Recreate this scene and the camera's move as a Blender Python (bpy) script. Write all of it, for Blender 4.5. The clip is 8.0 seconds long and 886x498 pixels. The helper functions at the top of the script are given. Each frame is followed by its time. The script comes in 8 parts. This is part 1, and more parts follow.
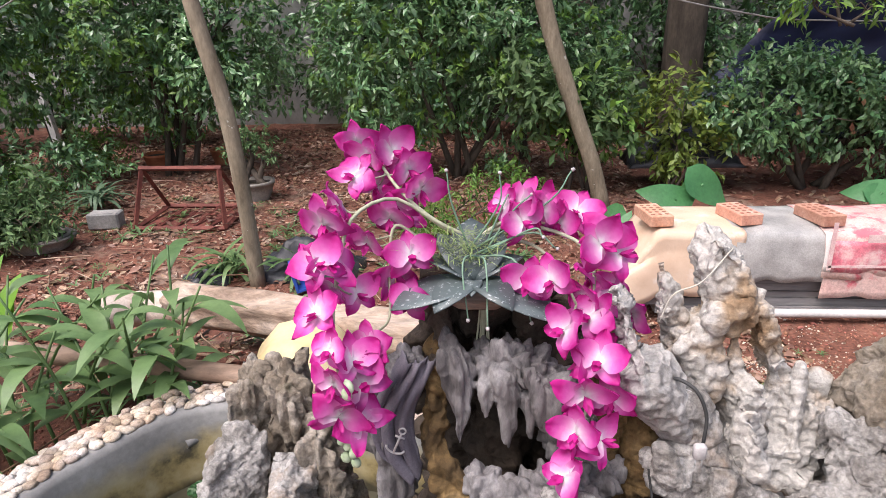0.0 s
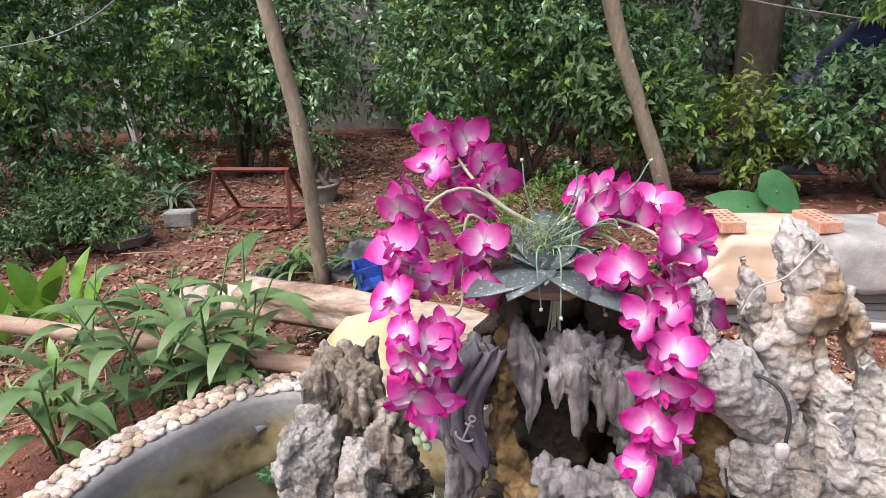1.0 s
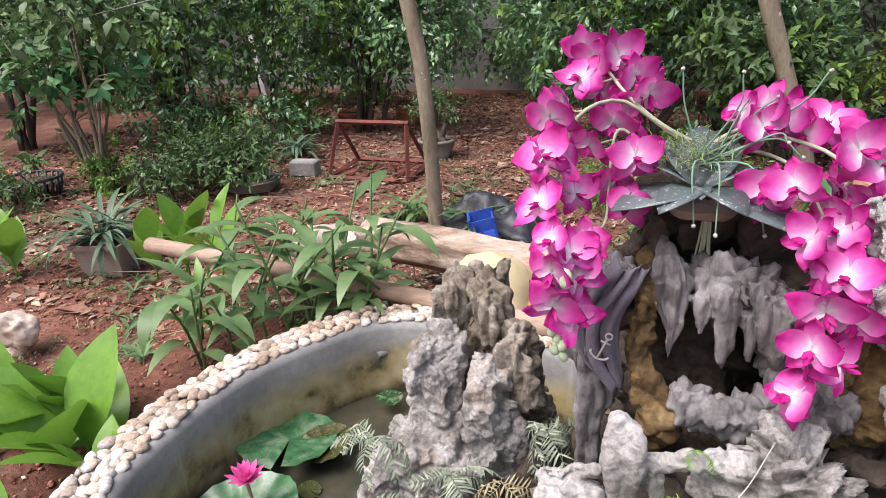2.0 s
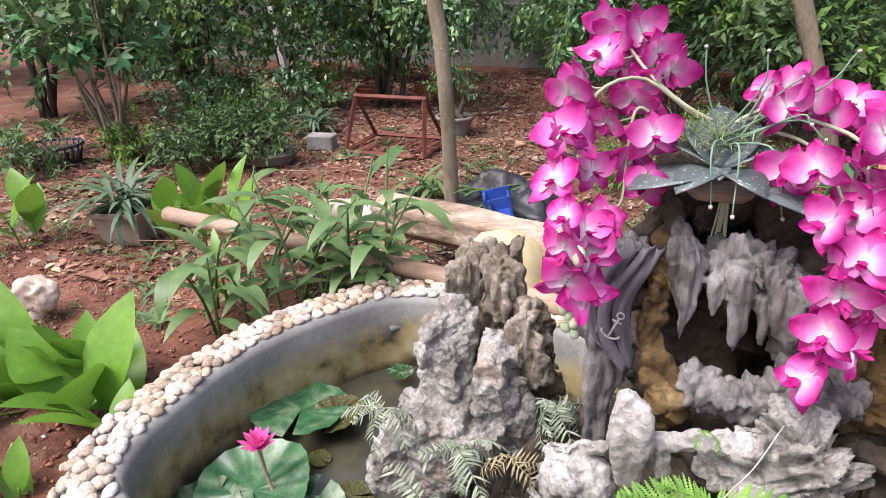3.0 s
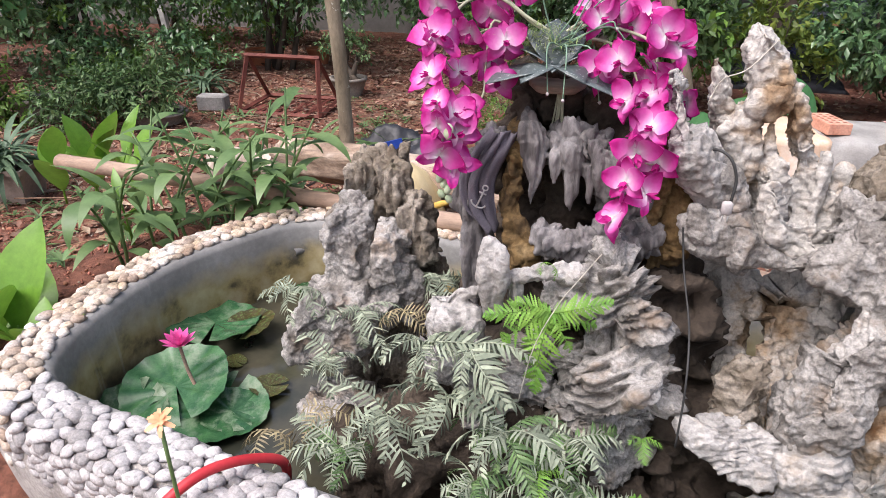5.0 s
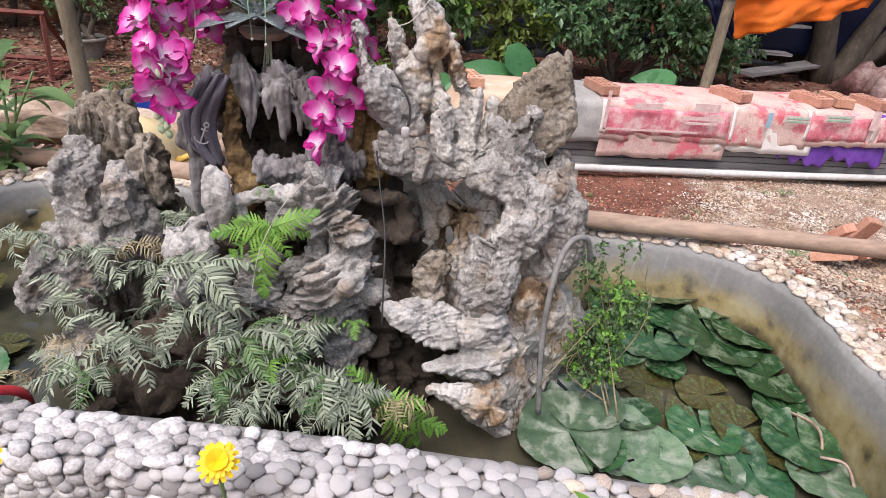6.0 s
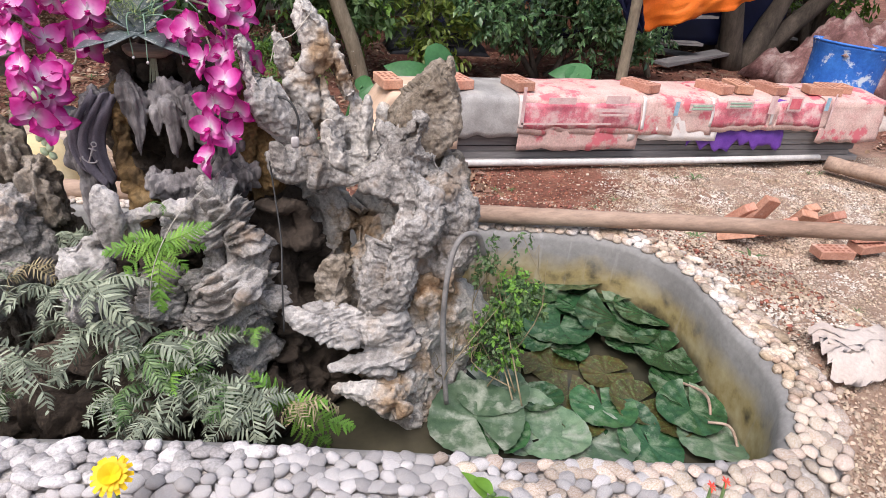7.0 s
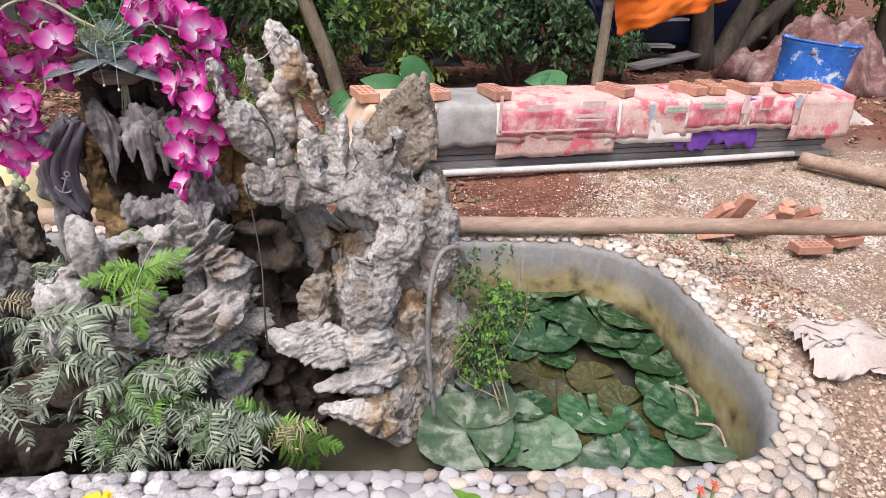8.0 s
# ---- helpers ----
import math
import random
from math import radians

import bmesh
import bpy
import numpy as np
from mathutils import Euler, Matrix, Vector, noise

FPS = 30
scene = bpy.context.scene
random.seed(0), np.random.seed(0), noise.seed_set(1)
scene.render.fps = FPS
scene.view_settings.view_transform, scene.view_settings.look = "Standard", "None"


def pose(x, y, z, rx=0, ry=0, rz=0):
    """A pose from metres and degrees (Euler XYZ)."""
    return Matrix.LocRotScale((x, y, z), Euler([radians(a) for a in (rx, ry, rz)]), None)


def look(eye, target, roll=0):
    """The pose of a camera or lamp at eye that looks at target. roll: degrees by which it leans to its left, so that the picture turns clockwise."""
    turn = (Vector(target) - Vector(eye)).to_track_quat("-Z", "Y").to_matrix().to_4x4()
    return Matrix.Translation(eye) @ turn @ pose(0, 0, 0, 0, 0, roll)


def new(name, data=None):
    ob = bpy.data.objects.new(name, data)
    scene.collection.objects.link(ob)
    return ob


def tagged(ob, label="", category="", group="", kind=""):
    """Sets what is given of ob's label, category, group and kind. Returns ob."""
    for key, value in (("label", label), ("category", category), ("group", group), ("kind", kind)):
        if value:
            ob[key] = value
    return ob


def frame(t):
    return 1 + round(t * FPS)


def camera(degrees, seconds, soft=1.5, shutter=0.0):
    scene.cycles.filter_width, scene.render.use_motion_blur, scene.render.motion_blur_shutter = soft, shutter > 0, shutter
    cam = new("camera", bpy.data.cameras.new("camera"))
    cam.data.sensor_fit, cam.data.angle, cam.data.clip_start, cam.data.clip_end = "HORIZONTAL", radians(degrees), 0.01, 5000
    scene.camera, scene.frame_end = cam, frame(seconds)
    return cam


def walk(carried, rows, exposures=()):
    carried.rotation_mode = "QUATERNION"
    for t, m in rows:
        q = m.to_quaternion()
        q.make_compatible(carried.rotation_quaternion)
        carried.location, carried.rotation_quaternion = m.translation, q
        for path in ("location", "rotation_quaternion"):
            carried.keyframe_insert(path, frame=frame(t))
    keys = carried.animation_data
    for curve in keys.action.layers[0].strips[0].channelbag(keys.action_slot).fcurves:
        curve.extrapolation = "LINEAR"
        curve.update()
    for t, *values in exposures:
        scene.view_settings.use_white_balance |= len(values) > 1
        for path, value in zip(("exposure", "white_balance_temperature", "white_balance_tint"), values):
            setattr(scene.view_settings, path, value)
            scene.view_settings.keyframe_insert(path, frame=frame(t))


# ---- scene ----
cam = camera(70.3, 8.0, soft=0.6)
PATH = [
    (0, (0.178, 0.14, 1.468), (0.027, 2.015, 0.79), -1.5),
    (0.5, (0.175, 0.135, 1.472), (-0.014, 2.014, 0.814), -1.7),
    (1, (0.157, 0.121, 1.448), (-0.176, 1.982, 0.795), -2.1),
    (1.5, (0.121, 0.088, 1.397), (-0.419, 1.891, 0.721), -2.5),
    (2, (0.11, 0.08, 1.374), (-0.539, 1.822, 0.637), -2.4),
    (3.5, (0.117, 0.07, 1.37), (-0.566, 1.766, 0.562), -1.3),
    (4, (0.148, 0.049, 1.369), (-0.53, 1.735, 0.534), -1.3),
    (4.2, (0.173, 0.029, 1.364), (-0.499, 1.708, 0.509), -1.3),
    (5.5, (0.231, -0.29, 1.299), (0.202, 1.503, 0.414), 3.0),
    (6, (0.34, -0.375, 1.327), (0.632, 1.372, 0.398), 5.6),
    (6.5, (0.422, -0.435, 1.349), (0.85, 1.285, 0.423), 5.2),
    (7, (0.434, -0.438, 1.363), (0.891, 1.278, 0.444), 4.5),
    (7.5, (0.423, -0.434, 1.367), (0.888, 1.283, 0.452), 4.1),
    (8, (0.442, -0.435, 1.375), (0.947, 1.282, 0.483), 2.7),
]
walk(cam, [(t, look(eye, target, roll)) for t, eye, target, roll in PATH],
     exposures=[(0, 0.90), (2, 0.97), (3.5, 1.12), (4.2, 1.10), (5.5, 0.72), (6.5, 0.60), (8, 0.63)])

# ---- overcast daylight ----
world = bpy.data.worlds.new("sky")
scene.world = world
world.use_nodes = True
wn = world.node_tree.nodes
sky = wn.new("ShaderNodeTexSky")
sky.sky_type = "NISHITA"
sky.sun_disc = False
sky.sun_elevation = radians(62)
sky.sun_rotation = radians(220)
sky.air_density, sky.dust_density, sky.ozone_density = 1.0, 6.0, 0.6
world.node_tree.links.new(sky.outputs[0], wn["Background"].inputs[0])
wn["Background"].inputs[1].default_value = 0.15
sun = new("sun", bpy.data.lights.new("sun", "SUN"))
sun.data.energy = 1.5
sun.data.angle = radians(35)
sun.data.color = (1.0, 1.0, 1.14)
sun.matrix_world = look((0, 0, 0), (0.30, 0.36, -0.88))


# ---- materials ----
def ramp_of(nt, fac, stops):
    r = nt.nodes.new("ShaderNodeValToRGB")
    els = r.color_ramp.elements
    while len(els) < len(stops):
        els.new(0.5)
    for e, (p, c) in zip(els, stops):
        e.position, e.color = p, (*c, 1)
    nt.links.new(fac, r.inputs[0])
    return r.outputs[0]


def noise_of(nt, scale, detail=6, rough=0.6, stretch=None):
    tc = nt.nodes.new("ShaderNodeTexCoord")
    src = tc.outputs["Object"]
    if stretch:
        mp = nt.nodes.new("ShaderNodeMapping")
        mp.inputs["Scale"].default_value = stretch
        nt.links.new(src, mp.inputs[0])
        src = mp.outputs[0]
    n = nt.nodes.new("ShaderNodeTexNoise")
    n.inputs["Scale"].default_value, n.inputs["Detail"].default_value = scale, detail
    n.inputs["Roughness"].default_value = rough
    nt.links.new(src, n.inputs["Vector"])
    return n.outputs["Fac"]


def mixed(nt, a, b, fac, mode="MIX"):
    m = nt.nodes.new("ShaderNodeMix")
    m.data_type, m.blend_type = "RGBA", mode
    for sock, v in ((m.inputs[6], a), (m.inputs[7], b), (m.inputs[0], fac)):
        if isinstance(v, (int, float)):
            sock.default_value = v
        elif isinstance(v, tuple):
            sock.default_value = (*v, 1)
        else:
            nt.links.new(v, sock)
    return m.outputs[2]


def surface(name, stops, scale=6.0, rough=0.85, grain=60.0, grain_amount=0.35, bump=0.4, bump_size=0.004,
            vary="", vary_amount=0.25, stretch=None, spec=0.3, translucent=0.0, stain=None, metal=0.0, coat=0.0, pits=0.0):
    """A weathered surface: broad colour variation, fine grain, relief, and change from piece to piece."""
    m = bpy.data.materials.new(name)
    m.use_nodes = True
    nt = m.node_tree
    bsdf = nt.nodes["Principled BSDF"]
    broad = noise_of(nt, scale, stretch=stretch)
    col = ramp_of(nt, broad, stops)
    fine = noise_of(nt, grain, 8, 0.7, stretch)
    lum = ramp_of(nt, fine, [(0.3, (1 - grain_amount,) * 3), (0.7, (1 + grain_amount * 0.6,) * 3)])
    col = mixed(nt, col, lum, 1.0, "MULTIPLY")
    if vary:
        if vary == "island":
            g = nt.nodes.new("ShaderNodeNewGeometry")
            rnd = g.outputs["Random Per Island"]
        else:
            g = nt.nodes.new("ShaderNodeObjectInfo")
            rnd = g.outputs["Random"]
        hs = nt.nodes.new("ShaderNodeHueSaturation")
        v = nt.nodes.new("ShaderNodeMapRange")
        v.inputs[3].default_value, v.inputs[4].default_value = 1 - vary_amount, 1 + vary_amount
        nt.links.new(rnd, v.inputs[0])
        nt.links.new(v.outputs[0], hs.inputs["Value"])
        mul = nt.nodes.new("ShaderNodeMath")
        mul.operation = "MULTIPLY"
        mul.inputs[1].default_value = 7.31
        fr = nt.nodes.new("ShaderNodeMath")
        fr.operation = "FRACT"
        nt.links.new(rnd, mul.inputs[0])
        nt.links.new(mul.outputs[0], fr.inputs[0])
        h = nt.nodes.new("ShaderNodeMapRange")
        h.inputs[3].default_value, h.inputs[4].default_value = 0.5 - vary_amount * 0.035, 0.5 + vary_amount * 0.035
        nt.links.new(fr.outputs[0], h.inputs[0])
        nt.links.new(h.outputs[0], hs.inputs["Hue"])
        nt.links.new(col, hs.inputs["Color"])
        col = hs.outputs[0]
    if stain:
        colour, s_scale, lo, hi = stain
        sf = noise_of(nt, s_scale, 5, 0.65)
        mask = ramp_of(nt, sf, [(lo, (0, 0, 0)), (hi, (1, 1, 1))])
        col = mixed(nt, col, colour, mask)
    nt.links.new(col, bsdf.inputs["Base Color"])
    bsdf.inputs["Roughness"].default_value = rough
    bsdf.inputs["Specular IOR Level"].default_value = spec
    bsdf.inputs["Metallic"].default_value = metal
    bsdf.inputs["Coat Weight"].default_value = coat
    if bump:
        b = nt.nodes.new("ShaderNodeBump")
        b.inputs["Strength"].default_value, b.inputs["Distance"].default_value = bump, bump_size
        nt.links.new(fine, b.inputs["Height"])
        if pits:
            tc = nt.nodes.new("ShaderNodeTexCoord")
            wn_ = nt.nodes.new("ShaderNodeTexNoise")
            wn_.inputs["Scale"].default_value = 14
            off = nt.nodes.new("ShaderNodeMixRGB")
            off.blend_type = "LINEAR_LIGHT"
            off.inputs[0].default_value = 0.035
            nt.links.new(tc.outputs["Object"], off.inputs[1])
            nt.links.new(wn_.outputs["Color"], off.inputs[2])
            nt.links.new(tc.outputs["Object"], wn_.inputs["Vector"])
            vo = nt.nodes.new("ShaderNodeTexVoronoi")
            vo.inputs["Scale"].default_value = 62
            nt.links.new(off.outputs[0], vo.inputs["Vector"])
            rid = nt.nodes.new("ShaderNodeTexNoise")
            rid.noise_type = "RIDGED_MULTIFRACTAL"
            rid.inputs["Scale"].default_value, rid.inputs["Detail"].default_value = 26, 7
            nt.links.new(off.outputs[0], rid.inputs["Vector"])
            b2 = nt.nodes.new("ShaderNodeBump")
            b2.inputs["Strength"].default_value, b2.inputs["Distance"].default_value = 0.7, 0.005 * pits
            nt.links.new(vo.outputs["Distance"], b2.inputs["Height"])
            nt.links.new(b.outputs[0], b2.inputs["Normal"])
            b3 = nt.nodes.new("ShaderNodeBump")
            b3.inputs["Strength"].default_value, b3.inputs["Distance"].default_value = 0.7, 0.008 * pits
            nt.links.new(rid.outputs["Fac"], b3.inputs["Height"])
            nt.links.new(b2.outputs[0], b3.inputs["Normal"])
            b = b3
        nt.links.new(b.outputs[0], bsdf.inputs["Normal"])
    if translucent:
        tr = nt.nodes.new("ShaderNodeBsdfTranslucent")
        nt.links.new(col, tr.inputs[0])
        mx = nt.nodes.new("ShaderNodeMixShader")
        mx.inputs[0].default_value = translucent
        out = nt.nodes["Material Output"]
        nt.links.new(bsdf.outputs[0], mx.inputs[1])
        nt.links.new(tr.outputs[0], mx.inputs[2])
        nt.links.new(mx.outputs[0], out.inputs[0])
    return m


def leafy(name, dark, light, rough=0.4, spec=0.45, translucent=0.22, amount=0.3, dust=None, vary="island"):
    return surface(name, [(0.3, dark), (0.75, light)], 3.0, rough, 40, 0.2, 0.15, 0.002, vary, amount, None, spec, translucent, dust)


M = {}
M["rock_grey"] = surface("rock_grey", [(0.3, (0.12, 0.105, 0.09)), (0.45, (0.30, 0.28, 0.26)), (0.65, (0.48, 0.458, 0.436))], 13, 0.92, 150, 0.6, 0.9, 0.006,
                         stain=((0.30, 0.215, 0.145), 6.0, 0.54, 0.70), pits=1.0)
M["rock_pale"] = surface("rock_pale", [(0.3, (0.24, 0.222, 0.207)), (0.5, (0.44, 0.42, 0.403)), (0.7, (0.58, 0.56, 0.545))], 14, 0.92, 120, 0.45, 0.9, 0.006, stain=((0.33, 0.265, 0.20), 7.0, 0.56, 0.72), pits=1.0)
M["rock_brown"] = surface("rock_brown", [(0.3, (0.13, 0.10, 0.07)), (0.5, (0.25, 0.21, 0.165)), (0.7, (0.42, 0.38, 0.335))], 12, 0.93, 130, 0.5, 0.9, 0.006,
                          stain=((0.10, 0.10, 0.05), 7.0, 0.6, 0.75), pits=1.0)
M["rock_rust"] = surface("rock_rust", [(0.3, (0.17, 0.085, 0.035)), (0.41, (0.36, 0.26, 0.17)), (0.52, (0.52, 0.49, 0.455))], 7, 0.92, 130, 0.45, 0.9, 0.006, pits=0.6)
M["root_grey"] = surface("root_grey", [(0.3, (0.085, 0.077, 0.077)), (0.5, (0.18, 0.167, 0.167)), (0.7, (0.32, 0.305, 0.305))], 12, 0.85, 100, 0.5, 0.8, 0.005, stretch=(1, 1, 0.3), pits=0.5)
M["root_brown"] = surface("root_brown", [(0.3, (0.06, 0.038, 0.018)), (0.55, (0.19, 0.12, 0.05)), (0.75, (0.28, 0.205, 0.11))], 14, 0.9, 110, 0.45, 0.9, 0.005, pits=1.0)
# colour lowered to carry the shade of the hollows; also serves as earth and timber
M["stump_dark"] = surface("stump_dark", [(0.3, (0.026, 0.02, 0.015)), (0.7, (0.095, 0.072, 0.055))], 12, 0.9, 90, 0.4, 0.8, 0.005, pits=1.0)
M["concrete"] = surface("concrete", [(0.3, (0.23, 0.23, 0.22)), (0.7, (0.36, 0.355, 0.345))], 5, 0.7, 70, 0.2, 0.25, 0.002, stain=((0.20, 0.19, 0.17), 9.0, 0.55, 0.7))
M["pebble"] = surface("pebble", [(0.35, (0.34, 0.32, 0.318)), (0.65, (0.56, 0.54, 0.54))], 14, 0.85, 160, 0.45, 0.6, 0.003, "object", 0.30)
M["pebble_joined"] = surface("pebble_joined", [(0.38, (0.36, 0.265, 0.19)), (0.5, (0.50, 0.41, 0.335)), (0.62, (0.57, 0.53, 0.50))], 10, 0.85, 160, 0.45, 0.5, 0.003, "island", 0.32)
M["pebble_pale"] = surface("pebble_pale", [(0.35, (0.34, 0.32, 0.318)), (0.65, (0.56, 0.54, 0.54))], 14, 0.85, 160, 0.45, 0.6, 0.003, "island", 0.30)
M["pebble_tan"] = surface("pebble_tan", [(0.38, (0.36, 0.265, 0.19)), (0.5, (0.50, 0.41, 0.335)), (0.62, (0.57, 0.53, 0.50))], 10, 0.85, 160, 0.45, 0.5, 0.003, "object", 0.32)
M["mortar"] = surface("mortar", [(0.3, (0.30, 0.275, 0.255)), (0.7, (0.48, 0.45, 0.43))], 20, 0.95, 160, 0.4, 0.8, 0.004)
M["gravel"] = surface("gravel", [(0.36, (0.34, 0.245, 0.17)), (0.5, (0.45, 0.36, 0.28)), (0.64, (0.54, 0.48, 0.42))], 4, 0.9, 100, 0.3, 0.3, 0.002, "island", 0.3)
M["litter"] = surface("litter", [(0.35, (0.12, 0.06, 0.04)), (0.5, (0.24, 0.14, 0.095)), (0.65, (0.40, 0.30, 0.23))], 4, 0.9, 60, 0.3, 0.2, 0.002, "island", 0.5)
M["hull"] = surface("hull", [(0.35, (0.24, 0.09, 0.06)), (0.65, (0.36, 0.16, 0.11))], 5, 0.9, 60, 0.3, 0.2, 0.002, "island", 0.4)
M["pole_wood"] = surface("pole_wood", [(0.3, (0.22, 0.14, 0.10)), (0.7, (0.42, 0.31, 0.24))], 5, 0.8, 60, 0.35, 0.5, 0.003, stretch=(0.25, 1, 1))
M["drift_wood"] = surface("drift_wood", [(0.3, (0.14, 0.085, 0.06)), (0.5, (0.36, 0.265, 0.20)), (0.75, (0.52, 0.435, 0.37))], 14, 0.85, 60, 0.5, 0.9, 0.008, stretch=(0.12, 0.6, 1))
M["bark"] = surface("bark", [(0.3, (0.14, 0.11, 0.075)), (0.7, (0.31, 0.26, 0.19))], 7, 0.9, 60, 0.35, 0.6, 0.004, stretch=(1, 1, 0.3), stain=((0.48, 0.46, 0.40), 16.0, 0.67, 0.7))
M["bark_dark"] = surface("bark_dark", [(0.3, (0.035, 0.028, 0.022)), (0.7, (0.12, 0.095, 0.075))], 7, 0.9, 50, 0.35, 0.6, 0.004, stretch=(1, 1, 0.3))
M["leaf_hedge"] = leafy("leaf_hedge", (0.055, 0.125, 0.052), (0.19, 0.33, 0.135), 0.30, 0.6, 0.16, 0.5)
M["leaf_bright"] = leafy("leaf_bright", (0.08, 0.17, 0.03), (0.20, 0.33, 0.06), 0.45, 0.4, 0.3, 0.35)
M["leaf_yellow"] = leafy("leaf_yellow", (0.09, 0.15, 0.03), (0.27, 0.33, 0.06), 0.45, 0.4, 0.3, 0.4)
M["leaf_dry"] = leafy("leaf_dry", (0.16, 0.07, 0.04), (0.30, 0.16, 0.10), 0.8, 0.2, 0.2, 0.3)
M["leaf_soft"] = leafy("leaf_soft", (0.06, 0.12, 0.04), (0.16, 0.25, 0.10), 0.5, 0.4, 0.25, 0.4)
M["leaf_ginger"] = leafy("leaf_ginger", (0.065, 0.14, 0.045), (0.21, 0.31, 0.13), 0.42, 0.4, 0.3, 0.35)
M["leaf_canna"] = leafy("leaf_canna", (0.10, 0.23, 0.03), (0.20, 0.38, 0.05), 0.38, 0.45, 0.3, 0.2)
M["leaf_taro"] = leafy("leaf_taro", (0.05, 0.16, 0.06), (0.10, 0.27, 0.10), 0.4, 0.4, 0.25, 0.2)
M["fern_green"] = leafy("fern_green", (0.10, 0.25, 0.035), (0.25, 0.44, 0.08), 0.5, 0.35, 0.3, 0.2)
M["fern_dusty"] = leafy("fern_dusty", (0.13, 0.16, 0.105), (0.36, 0.395, 0.31), 0.8, 0.2, 0.15, 0.5)
M["fern_dry"] = leafy("fern_dry", (0.22, 0.18, 0.10), (0.40, 0.34, 0.22), 0.85, 0.2, 0.15, 0.3)
M["grass_pot"] = leafy("grass_pot", (0.05, 0.10, 0.05), (0.14, 0.21, 0.13), 0.5, 0.4, 0.2, 0.35)
M["lily_pad"] = leafy("lily_pad", (0.012, 0.050, 0.020), (0.055, 0.135, 0.05), 0.22, 0.5, 0.05, 0.4, ((0.22, 0.27, 0.19), 1.7, 0.50, 0.76), "object")
M["lily_dusty"] = leafy("lily_dusty", (0.055, 0.11, 0.06), (0.16, 0.23, 0.14), 0.35, 0.45, 0.05, 0.35, ((0.30, 0.33, 0.27), 1.9, 0.48, 0.66), "object")
M["lily_old"] = leafy("lily_old", (0.03, 0.028, 0.01), (0.10, 0.075, 0.025), 0.3, 0.5, 0.1, 0.3, ((0.10, 0.16, 0.05), 9.0, 0.5, 0.65), "object")
M["plastic_leaf"] = leafy("plastic_leaf", (0.045, 0.060, 0.064), (0.10, 0.125, 0.125), 0.42, 0.45, 0.0, 0.25, ((0.46, 0.49, 0.50), 150.0, 0.58, 0.70), "object")
M["plastic_grass"] = leafy("plastic_grass", (0.10, 0.19, 0.13), (0.22, 0.34, 0.25), 0.5, 0.3, 0.1, 0.3)
M["plastic_moss"] = leafy("plastic_moss", (0.13, 0.19, 0.06), (0.27, 0.34, 0.14), 0.6, 0.3, 0.1, 0.3)
M["stem_plastic"] = surface("stem_plastic", [(0.3, (0.24, 0.25, 0.16)), (0.7, (0.44, 0.45, 0.34))], 8, 0.55, 60, 0.2, 0.2, 0.002)
M["bud"] = surface("bud", [(0.3, (0.30, 0.40, 0.22)), (0.7, (0.50, 0.58, 0.42))], 40, 0.5, 60, 0.15, 0, 0.002)
M["brick"] = surface("brick", [(0.3, (0.42, 0.19, 0.125)), (0.7, (0.56, 0.32, 0.235))], 9, 0.92, 90, 0.3, 0.6, 0.003, "object", 0.2, stain=((0.55, 0.47, 0.42), 9.0, 0.6, 0.75))
# darker brick colour that paints the shade inside the perforations
M["brick_hole"] = surface("brick_hole", [(0.3, (0.20, 0.075, 0.05)), (0.7, (0.28, 0.12, 0.08))], 9, 0.95, 60, 0.2, 0)
M["board_grey"] = surface("board_grey", [(0.3, (0.11, 0.10, 0.10)), (0.7, (0.27, 0.255, 0.25))], 5, 0.85, 60, 0.3, 0.5, 0.003, "object", 0.3, stretch=(0.1, 1, 1))
M["pipe_white"] = surface("pipe_white", [(0.3, (0.42, 0.40, 0.385)), (0.7, (0.60, 0.585, 0.57))], 5, 0.5, 40, 0.15, 0.1, 0.001)
M["sack_peach"] = surface("sack_peach", [(0.3, (0.50, 0.34, 0.24)), (0.7, (0.66, 0.50, 0.38))], 5, 0.7, 250, 0.15, 0.4, 0.002, stain=((0.72, 0.68, 0.64), 6.0, 0.55, 0.75))
M["sack_grey"] = surface("sack_grey", [(0.3, (0.22, 0.212, 0.205)), (0.7, (0.42, 0.405, 0.39))], 7, 0.5, 150, 0.25, 0.5, 0.003)
M["sack_red"] = surface("sack_red", [(0.3, (0.54, 0.10, 0.15)), (0.7, (0.64, 0.30, 0.32))], 11, 0.6, 90, 0.35, 0.6, 0.005, stain=((0.64, 0.47, 0.45), 11.0, 0.50, 0.66))
M["sack_pink"] = surface("sack_pink", [(0.3, (0.52, 0.32, 0.29)), (0.7, (0.66, 0.50, 0.45))], 9, 0.6, 90, 0.3, 0.5, 0.004, stain=((0.55, 0.14, 0.17), 5.0, 0.54, 0.60))
M["sack_white"] = surface("sack_white", [(0.3, (0.62, 0.57, 0.54)), (0.7, (0.80, 0.77, 0.75))], 5, 0.6, 200, 0.15, 0.4, 0.002)
M["print_white"] = surface("print_white", [(0.3, (0.56, 0.34, 0.34)), (0.7, (0.68, 0.54, 0.52))], 30, 0.7, 200, 0.2, 0)
M["print_red"] = surface("print_red", [(0.3, (0.58, 0.10, 0.14)), (0.7, (0.66, 0.20, 0.22))], 30, 0.7, 200, 0.2, 0)
M["print_blue"] = surface("print_blue", [(0.3, (0.20, 0.36, 0.48)), (0.7, (0.36, 0.50, 0.58))], 30, 0.7, 200, 0.2, 0)
M["print_green"] = surface("print_green", [(0.3, (0.25, 0.42, 0.30)), (0.7, (0.40, 0.52, 0.42))], 30, 0.7, 200, 0.2, 0)
